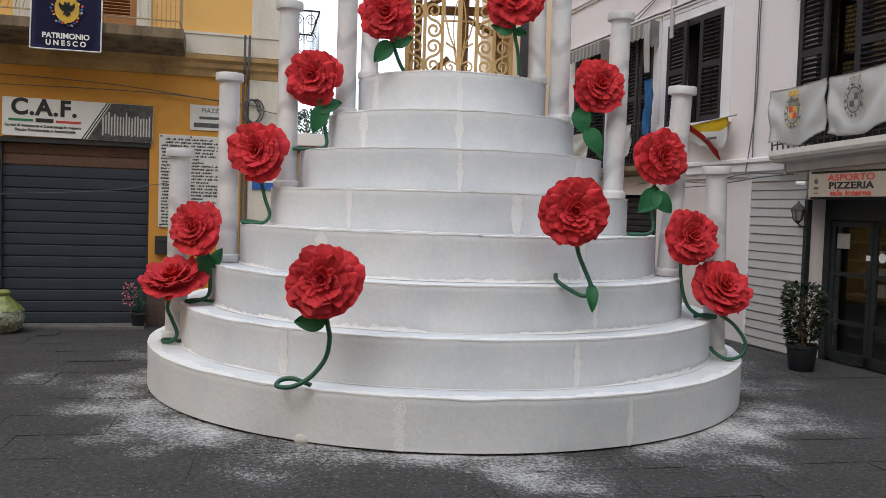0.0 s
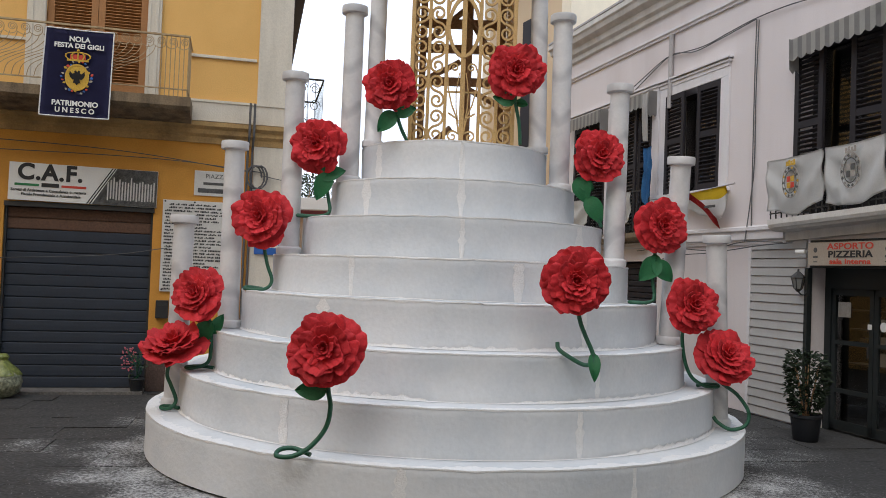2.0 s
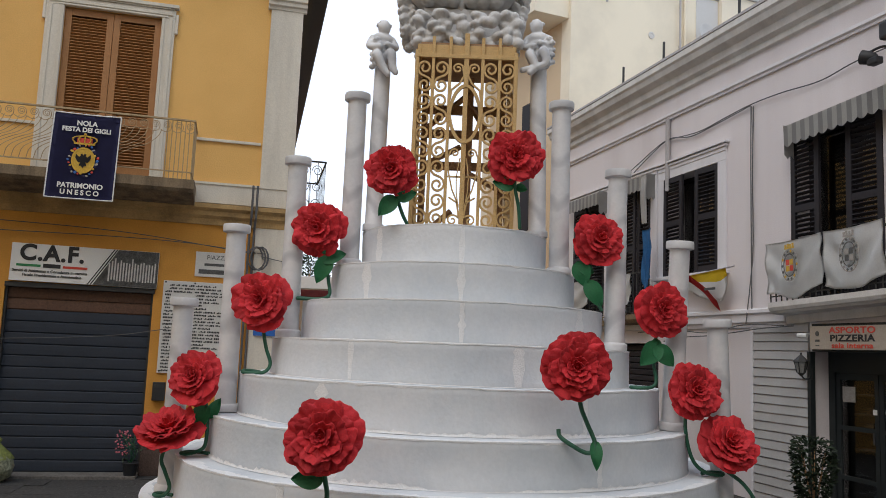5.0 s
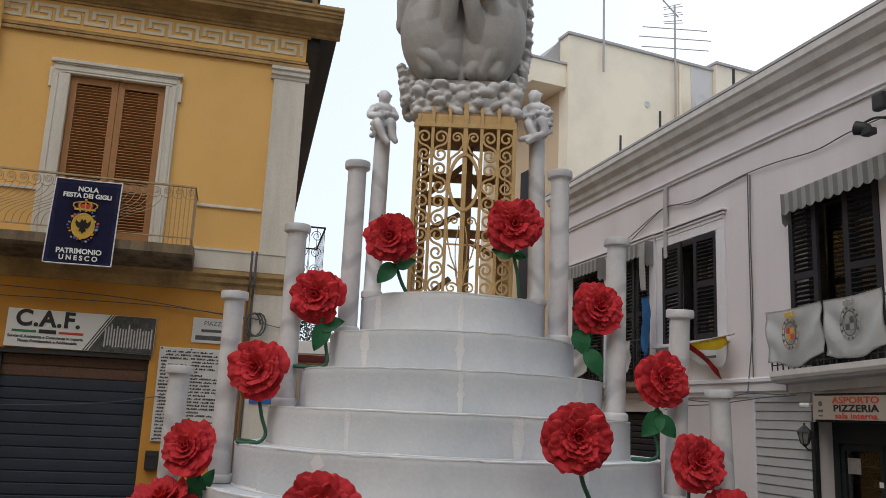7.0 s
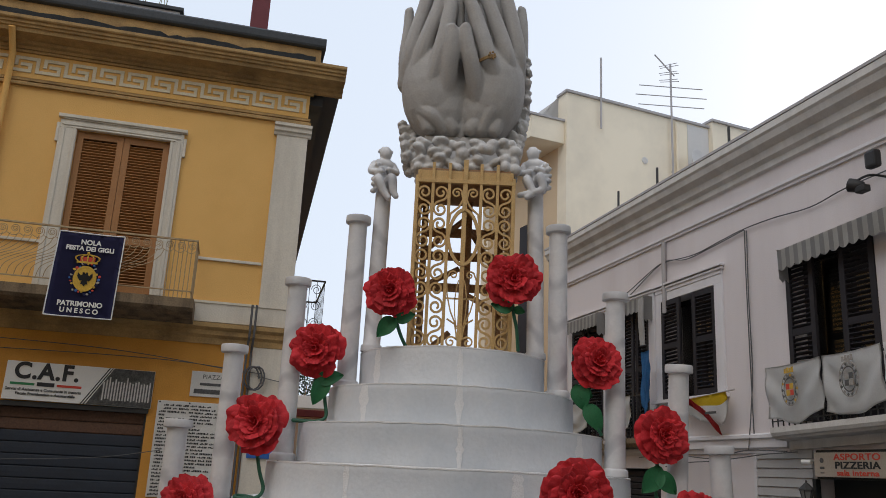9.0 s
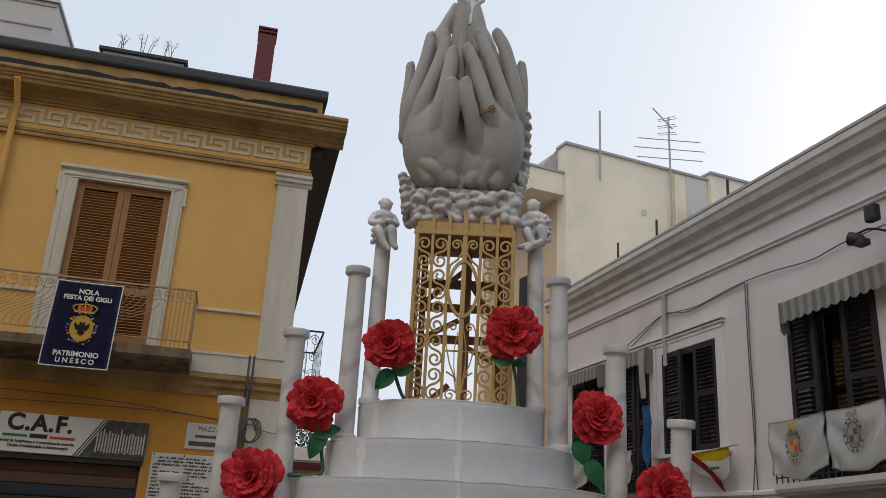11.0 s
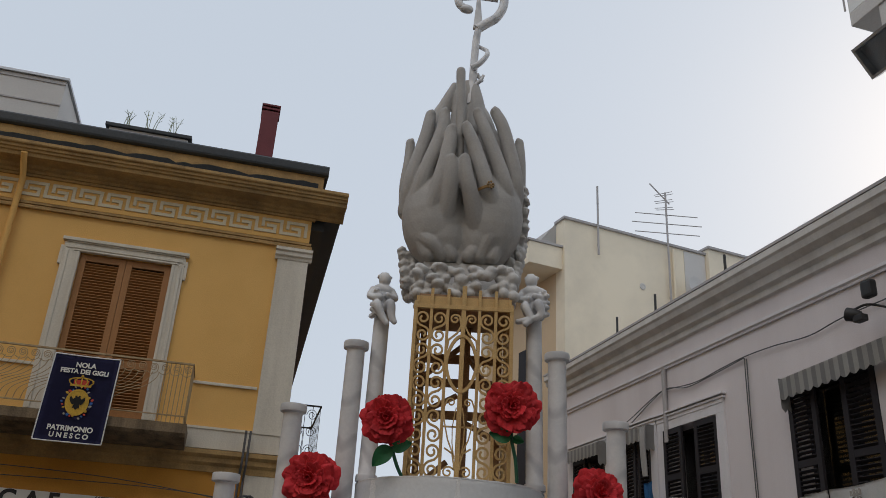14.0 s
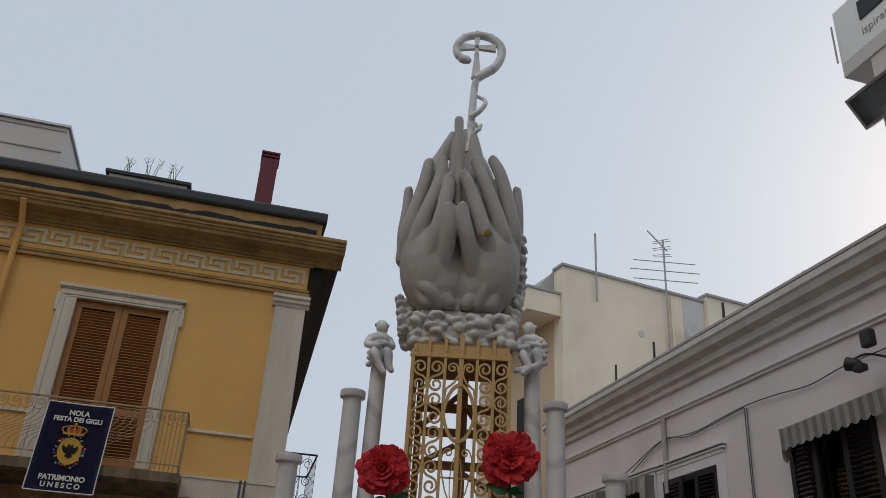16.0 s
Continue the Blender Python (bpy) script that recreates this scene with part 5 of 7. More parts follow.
part("lamp_glass", boxed(0, 0.7, -0.02, 0.0, -0.17, 0.17), M_GLASS, tall, "glass front of a floodlight", matrix=lamp_m)
bm = bmesh.new()
for q in ((-0.03, 0.73, -0.20, -0.17), (-0.03, 0.73, 0.17, 0.20), (-0.03, 0.0, -0.17, 0.17), (0.70, 0.73, -0.17, 0.17)):
    box(bm, q[0], q[1], -0.035, 0.10, q[2], q[3])
box(bm, 0.0, 0.70, 0.08, 0.10, -0.17, 0.17)
part("lamp_housing", bm, M_ALU, tall, "metal floodlight housing", matrix=lamp_m)
part("lamp_bracket", tube(bmesh.new(), [(4.0, -0.82, 7.7), (4.0, -0.5, 8.0), (4.0, -0.4, 8.42)], 0.02, 6), M_PIPE, tall)
part("pillar", boxed(3.75, 4.1, -0.75, -0.5, 6.5, 8.42, 0.01), M_GREYREND, tall)
letters("lettering", "ispirati", 0.16, M_PALEINK, tall, 3.95, -0.773, 8.66, "small grey letters")
# the street beyond the corner
st = tagged(empty("street_house", pose(-7.2, 24, 0, 0, 0, 8)), "low beige house down the side street", "house")
part("wall", boxed(0, 9, 0, 4, 0, 3.2), M_FARWALL, st)
part("roof", boxed(-0.2, 9.2, -0.2, 4.2, 3.2, 3.4, 0.02), M_CHIM, st)
part("awning", boxed(3.2, 4.6, -0.9, 0, 2.2, 2.35, 0.02), M_SCARLET, st, "red awning")
part("window", boxed(1.5, 2.6, -0.03, 0, 1.0, 2.2), M_DARK, st)
part("window", boxed(5.2, 6.2, -0.03, 0, 1.0, 2.2), M_DARK, st)
vb = tagged(empty("side_balcony", FL @ SIDE @ pose(0, 3.6, 4.17)), "iron balcony on the side street wall", "balcony")
part("slab", boxed(0.0, 0.75, 0, 2.2, -0.1, 0.0, 0.01), M_SLAB, vb)
for y in (0.02, 2.18):
    part("handrail", boxed(0, 0.75, y - 0.012, y + 0.012, 1.02, 1.05), M_IRON, vb)
    for i in range(6):
        part("baluster", boxed(0.04 + i * 0.138, 0.05 + i * 0.138, y - 0.005, y + 0.005, 0, 1.02), M_IRON, vb)
part("handrail", boxed(0.73, 0.755, 0.035, 2.165, 1.02, 1.05), M_IRON, vb)
for i in range(9):
    part("baluster", boxed(0.739, 0.746, 0.15 + i * 0.23, 0.157 + i * 0.23, 0, 1.02), M_IRON, vb)
bm = bmesh.new()
for i in range(3):
    for z in (0.22, 0.55, 0.86):
        sgn = 1 if (i + int(z * 3)) % 2 else -1
        tube(bm, [(0.13 + 0.23 * i + sgn * 0.10 * (1 - k / 24) * math.cos(k * 0.6), 0.0, z + 0.11 * (1 - k / 24) * math.sin(k * 0.6)) for k in range(18)], 0.007, 5)
part("scrollwork", bm, M_IRON, vb)

# small things on the corner
rs = tagged(empty("road_sign", FL @ pose(1.60, -0.06, 2.02)), "blue and white road sign on the house corner", "road sign")
part("plate", boxed(-0.19, 0.19, 0, 0.015, -0.13, 0.13, 0.004), M_SIGNBLUE, rs)
part("arrow", boxed(-0.12, 0.13, -0.004, 0, -0.035, 0.035), M_WHITE, rs, "white arrow bar")
for a, b, c in (((-3.25, 1.64), (-0.7, 1.78), (0.30, 1.93)), ((-3.0, 3.10), (0.0, 3.12), (1.5, 3.02)), ((-3.0, 3.26), (-0.5, 3.20), (1.3, 3.02)), ((1.45, 2.98), (1.9, 2.92), (2.6, 2.95))):
    pts = smooth_path([(a[0], -0.06, a[1]), (b[0], -0.07, b[1]), (c[0], -0.06, c[1])], 8)
    tagged(link("cable", tube(bmesh.new(), pts, 0.006, 6), M_CABLE, matrix=FL), "thin grey cable slung along the ochre house", "cable", group="cables on the ochre house")
coil = [(1.36 + 0.11 * math.cos(k * 0.5) + 0.003 * k, -0.075 - 0.001 * k, 2.95 + 0.16 * math.sin(k * 0.5)) for k in range(30)]
tagged(link("cable_coil", tube(bmesh.new(), coil, 0.012, 6), M_CABLE, matrix=FL), "coil of grey cable hung on the corner", "cable")
for u in (1.27, 1.33):
    tagged(link("drainpipe", tube(bmesh.new(), [(u, -0.05, 0.0), (u, -0.05, 3.3), (u + 0.01, -0.17, 3.5), (u + 0.01, -0.17, 3.95)], 0.016, 8), M_CABLE, matrix=FL), "thin grey pipe up the house corner", "drainpipe", group="pipes on the corner")
tagged(link("drainpipe", tube(bmesh.new(), [(-2.36, -0.08, 3.97), (-2.36, -0.08, 6.85), (-2.35, -0.12, 7.2), (-2.35, -0.38, 7.48)], 0.045, 10), M_OCHRE, smooth=True, matrix=FL), "ochre painted drainpipe on the upper wall", "drainpipe")

def weed(m, h, seed):
    """A dry tuft that grows on a roof edge."""
    r = random.Random(seed)
    w = tagged(empty("roof_weed", m), "dry thin weed growing on a roof edge", "weed", group="weeds on the roofs")
    for i in range(5):
        x, lean = r.uniform(-0.08, 0.08), r.uniform(-0.12, 0.12)
        part("stalk", tube(bmesh.new(), smooth_path([(x, 0, 0), (x + lean * 0.4, 0, h * 0.5), (x + lean, r.uniform(-0.05, 0.05), h * r.uniform(0.7, 1.0))], 3), 0.006, 4, 0.003), M_SACK, w)
        for k in range(3):
            z = h * (0.4 + 0.18 * k)
            part("twig", tube(bmesh.new(), [(x + lean * z / h, 0, z), (x + lean * z / h + r.uniform(-0.07, 0.07), 0.02, z + 0.06)], 0.004, 4, 0.002), M_SACK, w)


for u, h, seed in ((-1.35, 0.30, 1), (-0.98, 0.42, 2), (-0.62, 0.34, 3), (-0.10, 0.18, 5)):
    weed(FL @ pose(u, 0.98, 8.92 if u < -0.3 else 8.19), h, seed)
weed(FR @ pose(1.15, 0.1, 6.63), 0.30, 4)

# unseen walls added behind and beside the camera to cut the sky light
for name, m, w, h, mt, lab in (("rear_house", pose(-12, -8, 0), 26, 15.0, M_BEIGE, "unseen cream wall added to block sky light from behind"), ("west_house", pose(-13.5, 8.2, 0, 0, 0, -78), 18, 11.0, M_OCHRE, "unseen ochre wall added to block sky light from the side")):
    hs = tagged(empty(name, m), lab, "house")
    part("wall", boxed(0, w, -0.4, 0, 0, h), mt, hs)
    part("cornice", boxed(-0.2, w + 0.2, -0.5, 0.3, h, h + 0.3, 0.02), M_GREYCORN, hs)

# the end of the side street: a garden wall and a tree behind it
gw = tagged(empty("garden_wall", pose(0, 32, 0)), "tan plastered garden wall with a grey coping", "garden wall")
part("wall", boxed(-9.5, -3.6, 0, 0.4, 0, 3.95, 0.01), M_FARWALL, gw)
part("coping", boxed(-9.6, -3.5, -0.08, 0.48, 3.95, 4.42, 0.02), M_GREYREND, gw, "grey stone coping")
bm = bmesh.new()
for i in range(14):
    u = -9.3 + i * 0.42
    tube(bm, [(u, -0.03, 3.25), (u + 0.21, -0.03, 3.85), (u + 0.42, -0.03, 3.25)], 0.02, 5)
part("lattice", bm, M_CABLE, gw, "zigzag lattice of thin bars")
tree = tagged(empty("tree", pose(-5.9, 35, 0)), "small leafy green tree behind the garden wall", "tree")
part("trunk", tube(bmesh.new(), smooth_path([(0, 0, 0), (0.05, 0, 1.8), (-0.05, 0, 3.4), (0.1, 0, 4.8)], 5), 0.14, 8, 0.05), M_WOOD, tree, smooth=True)
for i in range(5):
    a = i * 1.26
    part("limb", tube(bmesh.new(), smooth_path([(0, 0, 3.2 + 0.15 * i), (0.4 * math.cos(a), 0.4 * math.sin(a), 4.0 + 0.1 * i), (0.9 * math.cos(a), 0.9 * math.sin(a), 4.6 + 0.1 * i)], 4), 0.05, 6, 0.015), M_WOOD, tree)
rng = random.Random(33)
bm = bmesh.new()
for i in range(1500):
    a, f, h = rng.uniform(0, 6.283), math.sqrt(rng.random()), rng.random()
    rr = (0.55 + 0.75 * math.sin(0.4 + 2.4 * h)) * f * (1 + 0.35 * noise.noise(Vector((math.cos(a) * 2, math.sin(a) * 2, h * 4))))
    m = Matrix.Translation((rr * math.cos(a), rr * math.sin(a), 3.9 + 1.7 * h)) @ Euler((rng.uniform(-1, 1), rng.uniform(-1, 1), a)).to_matrix().to_4x4()
    bm.faces.new([bm.verts.new(m @ Vector(q)) for q in ((0, 0, 0), (0.07, -0.045, 0.01), (0.15, 0, 0), (0.07, 0.045, 0.01))])
tagged(part("crown", bm, M_PLANT, tree, "loose crown of small green leaves"), kind="stuff")


# ---- the giant roses ----
def petal_bm(r0, length, th0, th1, half, seed, ruffle):
    """A curved petal that wraps the bloom's axis: thick, with a rolled and ruffled rim."""
    bm = bmesh.new()
    nu, nv, layers = 20, 7, []
    for off in (0.0, 0.0045):
        rad, z, g = r0, 0.0, []
        for j in range(nv + 1):
            v = j / nv
            th = th0 + (th1 - th0) * v ** 1.6
            if j:
                rad += length / nv * math.sin(th)
                z += length / nv * math.cos(th)
            wide = half * (0.45 + 0.55 * math.sin(math.pi * min(1, 0.15 + 0.62 * v)))
            row = []
            for i in range(nu + 1):
                u = i / nu * 2 - 1
                tip = 1 - (0.20 * abs(u) ** 3 + 0.028 * math.sin(u * 9 + seed * 3) + 0.022 * math.sin(u * 17 + seed)) * v
                w = ruffle * v * v * (0.60 * math.sin(u * 3.4 + seed) + 0.36 * math.sin(u * 7.5 + seed * 2.3) + 0.24 * v * math.sin(u * 15 + seed * 1.3))
                rr = max(0.004, rad * (0.75 + 0.25 * tip) + w * 0.6 - off * math.cos(th))
                a = u * wide
                row.append(bm.verts.new((rr * math.cos(a), rr * math.sin(a), z * tip + w + off * math.sin(th))))
            g.append(row)
        layers.append(g)
    a, b = layers
    for g in layers:
        for j in range(nv):
            for i in range(nu):
                bm.faces.new((g[j][i], g[j][i + 1], g[j + 1][i + 1], g[j + 1][i]))
    ring = lambda g: g[0] + [r[-1] for r in g[1:]] + g[-1][-2::-1] + [r[0] for r in g[-2:0:-1]]
    ra, rb = ring(a), ring(b)
    for i in range(len(ra)):
        j = (i + 1) % len(ra)
        bm.faces.new((ra[i], ra[j], rb[j], rb[i]))
    return bm


# rings of petals: count, root radius, length, first and last slope, half width, height, ruffle
RINGS = [(3, 0.010, 0.080, 0.02, -0.20, 1.6, 0.100, 0.006), (4, 0.020, 0.095, 0.12, 0.30, 1.15, 0.088, 0.010), (5, 0.030, 0.115, 0.28, 0.75, 0.95, 0.074, 0.014), (6, 0.040, 0.140, 0.48, 1.10, 0.90, 0.056, 0.018),
         (6, 0.048, 0.168, 0.68, 1.24, 0.86, 0.040, 0.022), (7, 0.056, 0.200, 0.88, 1.46, 0.80, 0.020, 0.024), (7, 0.064, 0.222, 1.10, 1.66, 0.82, -0.006, 0.025)]
petal_mesh = {}


def leaf_bm(L, w):
    """A thick folded leaf lying along +x."""
    bm = bmesh.new()
    n, rows = 10, []
    for off in (0.0, -0.008):
        row = []
        for i in range(n + 1):
            s = i / n
            ww = w * (math.sin(math.pi * s ** 0.75)) ** 0.8 * 0.5 + 0.002
            bend = 0.10 * L * math.sin(math.pi * s) - 0.08 * L * s * s
            row.append([bm.verts.new((L * s, -ww, bend + 0.22 * ww + off)), bm.verts.new((L * s, 0, bend - 0.015 + off)), bm.verts.new((L * s, ww, bend + 0.22 * ww + off))])
        rows.append(row)
    for row in rows:
        for p, q in zip(row, row[1:]):
            for c in range(2):
                bm.faces.new((p[c], p[c + 1], q[c + 1], q[c]))
    a, b = rows
    for i in range(n):
        for c in (0, 2):
            bm.faces.new((a[i][c], a[i + 1][c], b[i + 1][c], b[i][c]))
    return bm


def rose(centre, face, size, stem, leaves, spin, label):
    """A big artificial rose: bloom of ruffled petals, curling stem and leaves. face: the way the bloom looks."""
    top = tagged(empty("giant_rose", pose(*centre)), label, "artificial rose", group="giant roses on the steps")
    turn = Vector(face).to_track_quat("Z", "Y").to_matrix().to_4x4() @ pose(0, 0, 0, 0, 0, spin)
    k = size / 0.56
    bloom = part("bloom", lathe(bmesh.new(), [(0.02, -0.05), (0.07, -0.035), (0.10, 0.0), (0.08, 0.05), (0.02, 0.12)], 16), M_PETAL, top, "ruffled red bloom", smooth=True, matrix=turn @ Matrix.Diagonal((k, k, k, 1)) @ pose(0, 0, -0.05))
    rng = random.Random(int(spin * 10) + 3)
    for n, (count, r0, ln, t0, t1, half, h, ruf) in enumerate(RINGS):
        for i in range(count):
            kind = (n, i % 3)
            m = pose(0, 0, h, 0, 0, 360 * i / count + n * 27 + rng.uniform(-14, 14)) @ pose(0, 0, 0, rng.uniform(-7, 7), rng.uniform(-12, 8), 0) @ Matrix.Diagonal((rng.uniform(0.92, 1.08),) * 3 + (1,))
            if kind not in petal_mesh:
                petal_mesh[kind] = part("petal", petal_bm(r0, ln, t0, t1, half, n * 2.1 + i * 1.7, ruf), M_PETAL, bloom, smooth=True, matrix=m)
            else:
                again("petal", petal_mesh[kind], bloom, m)
    c = Vector(centre)
    back = -Vector(face).normalized() * 0.05
    pts = [back] + [Vector(p) - c for p in stem]
    part("stem", tube(bmesh.new(), smooth_path(pts, 6), 0.017, 8), M_STEM, top, "dark green curling stem", smooth=True)
    part("calyx", lathe(bmesh.new(), [(0.015, -0.10), (0.05, -0.07), (0.085, -0.045)], 10), M_STEM, top, matrix=turn @ Matrix.Diagonal((k, k, k, 1)))
    for p, d, L, w in leaves:
        q = Vector(d).normalized()
        side = Vector((0, -1, 0))
        y = side.cross(q).normalized()
        m = Matrix((q, y, q.cross(y))).transposed().to_4x4()
        part("leaf", leaf_bm(L, w), M_LEAF, top, "broad green leaf", smooth=True, matrix=Matrix.Translation(Vector(p) - c) @ m)
    return top


FRONT = "giant red artificial rose on a curling green stem"
rose((-0.81, 5.70, 1.18), (-0.05, -1, 0.18), 0.56, [(-0.79, 5.78, 0.91), (-0.77, 5.80, 0.77), (-0.80, 5.82, 0.62), (-0.90, 5.80, 0.49), (-1.02, 5.78, 0.425), (-1.13, 5.80, 0.42), (-1.12, 5.86, 0.45), (-1.03, 5.88, 0.46), (-0.90, 5.83, 0.43)],
     [((-0.79, 5.78, 0.90), (-1, -0.1, -0.08), 0.23, 0.14)], 0, FRONT + " near ground")
rose((0.98, 6.26, 1.70), (-0.03, -1, 0.12), 0.56, [(1.03, 6.34, 1.43), (1.08, 6.35, 1.30), (1.14, 6.33, 1.16), (1.13, 6.31, 1.09), (1.07, 6.34, 1.075), (0.96, 6.36, 1.13), (0.89, 6.40, 1.18), (0.88, 6.42, 1.23)],
     [((1.14, 6.32, 1.17), (0.05, -0.3, -1), 0.22, 0.09)], 35, FRONT + " hanging over")
rose((-2.40, 7.45, 0.99), (-0.10, -0.50, 0.86), 0.60, [(-2.44, 7.5, 0.86), (-2.47, 7.5, 0.73), (-2.43, 7.5, 0.63), (-2.38, 7.5, 0.50), (-2.42, 7.48, 0.43), (-2.51, 7.52, 0.42), (-2.52, 7.56, 0.43), (-2.45, 7.58, 0.43), (-2.36, 7.55, 0.42)],
     [], 60, FRONT + " tilted upwards")
rose((-2.23, 7.5, 1.45), (-0.25, -1, 0.30), 0.50, [(-2.12, 7.56, 1.20), (-2.10, 7.55, 0.97), (-2.12, 7.53, 0.84), (-2.25, 7.52, 0.79), (-2.32, 7.56, 0.79), (-2.22, 7.60, 0.80), (-2.05, 7.58, 0.79)],
     [((-2.13, 7.55, 1.24), (-0.25, 0.0, -1), 0.26, 0.16), ((-2.09, 7.55, 1.10), (0.45, 0.1, 1), 0.20, 0.11)], 95, FRONT + " beside column")
rose((-1.73, 7.72, 2.18), (-0.15, -1, 0.12), 0.56, [(-1.71, 7.78, 1.94), (-1.67, 7.78, 1.75), (-1.62, 7.77, 1.60), (-1.68, 7.75, 1.52), (-1.85, 7.75, 1.515), (-1.87, 7.80, 1.53), (-1.81, 7.84, 1.53), (-1.72, 7.82, 1.52)],
     [], 130, FRONT + ", middle step")
rose((-1.27, 7.95, 2.91), (-0.12, -1, 0.0), 0.53, [(-1.20, 8.02, 2.63), (-1.16, 8.02, 2.42), (-1.14, 8.0, 2.28), (-1.23, 7.98, 2.235), (-1.42, 8.0, 2.23), (-1.45, 8.05, 2.24), (-1.37, 8.08, 2.24), (-1.28, 8.05, 2.235)],
     [((-1.15, 7.98, 2.66), (-0.45, 0, -1), 0.30, 0.17), ((-1.25, 7.98, 2.62), (1, 0, 0.25), 0.26, 0.15)], 165, FRONT + ", upper step")
rose((-0.575, 7.70, 3.46), (-0.08, -1, -0.02), 0.51, [(-0.51, 7.76, 3.20), (-0.46, 7.78, 3.06), (-0.41, 7.80, 2.965)],
     [((-0.52, 7.74, 3.22), (-0.8, 0, -0.9), 0.25, 0.16), ((-0.52, 7.74, 3.20), (1, 0, 0.35), 0.20, 0.13)], 200, FRONT + ", top step")
rose((0.59, 7.70, 3.64), (0.05, -1, -0.02), 0.53, [(0.60, 7.76, 3.36), (0.64, 7.78, 3.17), (0.66, 7.80, 2.965)],
     [((0.60, 7.74, 3.36), (-1, 0, 0.2), 0.22, 0.14), ((0.60, 7.75, 3.36), (1, 0, -0.2), 0.12, 0.08)], 235, FRONT + ", top step")
rose((1.44, 7.95, 2.91), (0.12, -1, 0.12), 0.53, [(1.34, 8.02, 2.69), (1.36, 8.02, 2.45), (1.45, 8.0, 2.30), (1.49, 8.0, 2.23)],
     [((1.24, 7.97, 2.70), (0.35, 0, -1), 0.26, 0.18), ((1.33, 7.97, 2.52), (0.6, 0, -1), 0.30, 0.17), ((1.26, 7.98, 2.66), (1, 0, -0.5), 0.16, 0.12)], 270, FRONT + " with large leaves")
rose((1.99, 7.72, 2.24), (0.2, -1, 0.05), 0.51, [(1.96, 7.78, 2.03), (1.94, 7.78, 1.76), (1.96, 7.77, 1.61), (1.93, 7.75, 1.54), (1.80, 7.74, 1.52), (1.73, 7.78, 1.525), (1.82, 7.82, 1.525), (1.9, 7.80, 1.52)],
     [((1.98, 7.74, 1.95), (-0.75, 0, -1), 0.28, 0.19), ((1.93, 7.74, 1.92), (0.75, 0, -0.75), 0.27, 0.16), ((1.96, 7.75, 1.98), (-0.2, 0, -1), 0.14, 0.10)], 305, FRONT + " with three leaves")
rose((2.25, 7.56, 1.52), (0.15, -1, 0.25), 0.53, [(2.19, 7.62, 1.28), (2.21, 7.62, 1.05), (2.27, 7.60, 0.88), (2.38, 7.58, 0.80), (2.50, 7.58, 0.79), (2.52, 7.63, 0.80), (2.41, 7.66, 0.80), (2.34, 7.62, 0.79)],
     [], 340, FRONT + " beside column")
rose((2.54, 7.50, 1.07), (0.18, -0.8, 0.5), 0.56, [(2.52, 7.56, 0.86), (2.68, 7.55, 0.73), (2.78, 7.53, 0.58), (2.75, 7.52, 0.46), (2.62, 7.52, 0.42), (2.52, 7.56, 0.47), (2.48, 7.58, 0.52)],
     [], 15, FRONT + " tilted upwards")

# ---- the gilded cage ----
CX, HALF, CZ0, CZ1 = 0.10, 0.50, 2.965, 4.76
cage = tagged(empty("gilded_cage", pose(CX, AY, 0)), "square gold-painted wrought iron cage with scrolls and an oval", "cage")
COLS = [-0.50, -0.335, -0.165, 0.0, 0.165, 0.335, 0.50]


def spiral(cx, cz, r, start, turns, direction, n=16):
    return [(cx + r * (1 - 0.8 * k / n) * math.cos(start + direction * turns * 2 * math.pi * k / n), cz + r * (1 - 0.8 * k / n) * math.sin(start + direction * turns * 2 * math.pi * k / n)) for k in range(n + 1)]


def s_scroll(h, w, flip):
    """An S of flat bar, h high and w wide, with a curl at each end."""
    n, up = 22, []
    for k in range(n + 1):
        a, f = -math.pi / 2 + 1.42 * 2 * math.pi * k / n, 1 - 0.72 * (k / n) ** 0.8
        up.append((w * 0.50 * f * math.cos(a), h * 0.25 + h * 0.25 * f * math.sin(a)))
    pts = [(-x, -z) for x, z in reversed(up)] + up[1:]
    if flip:
        pts = [(-x, z) for x, z in pts]
    return pts


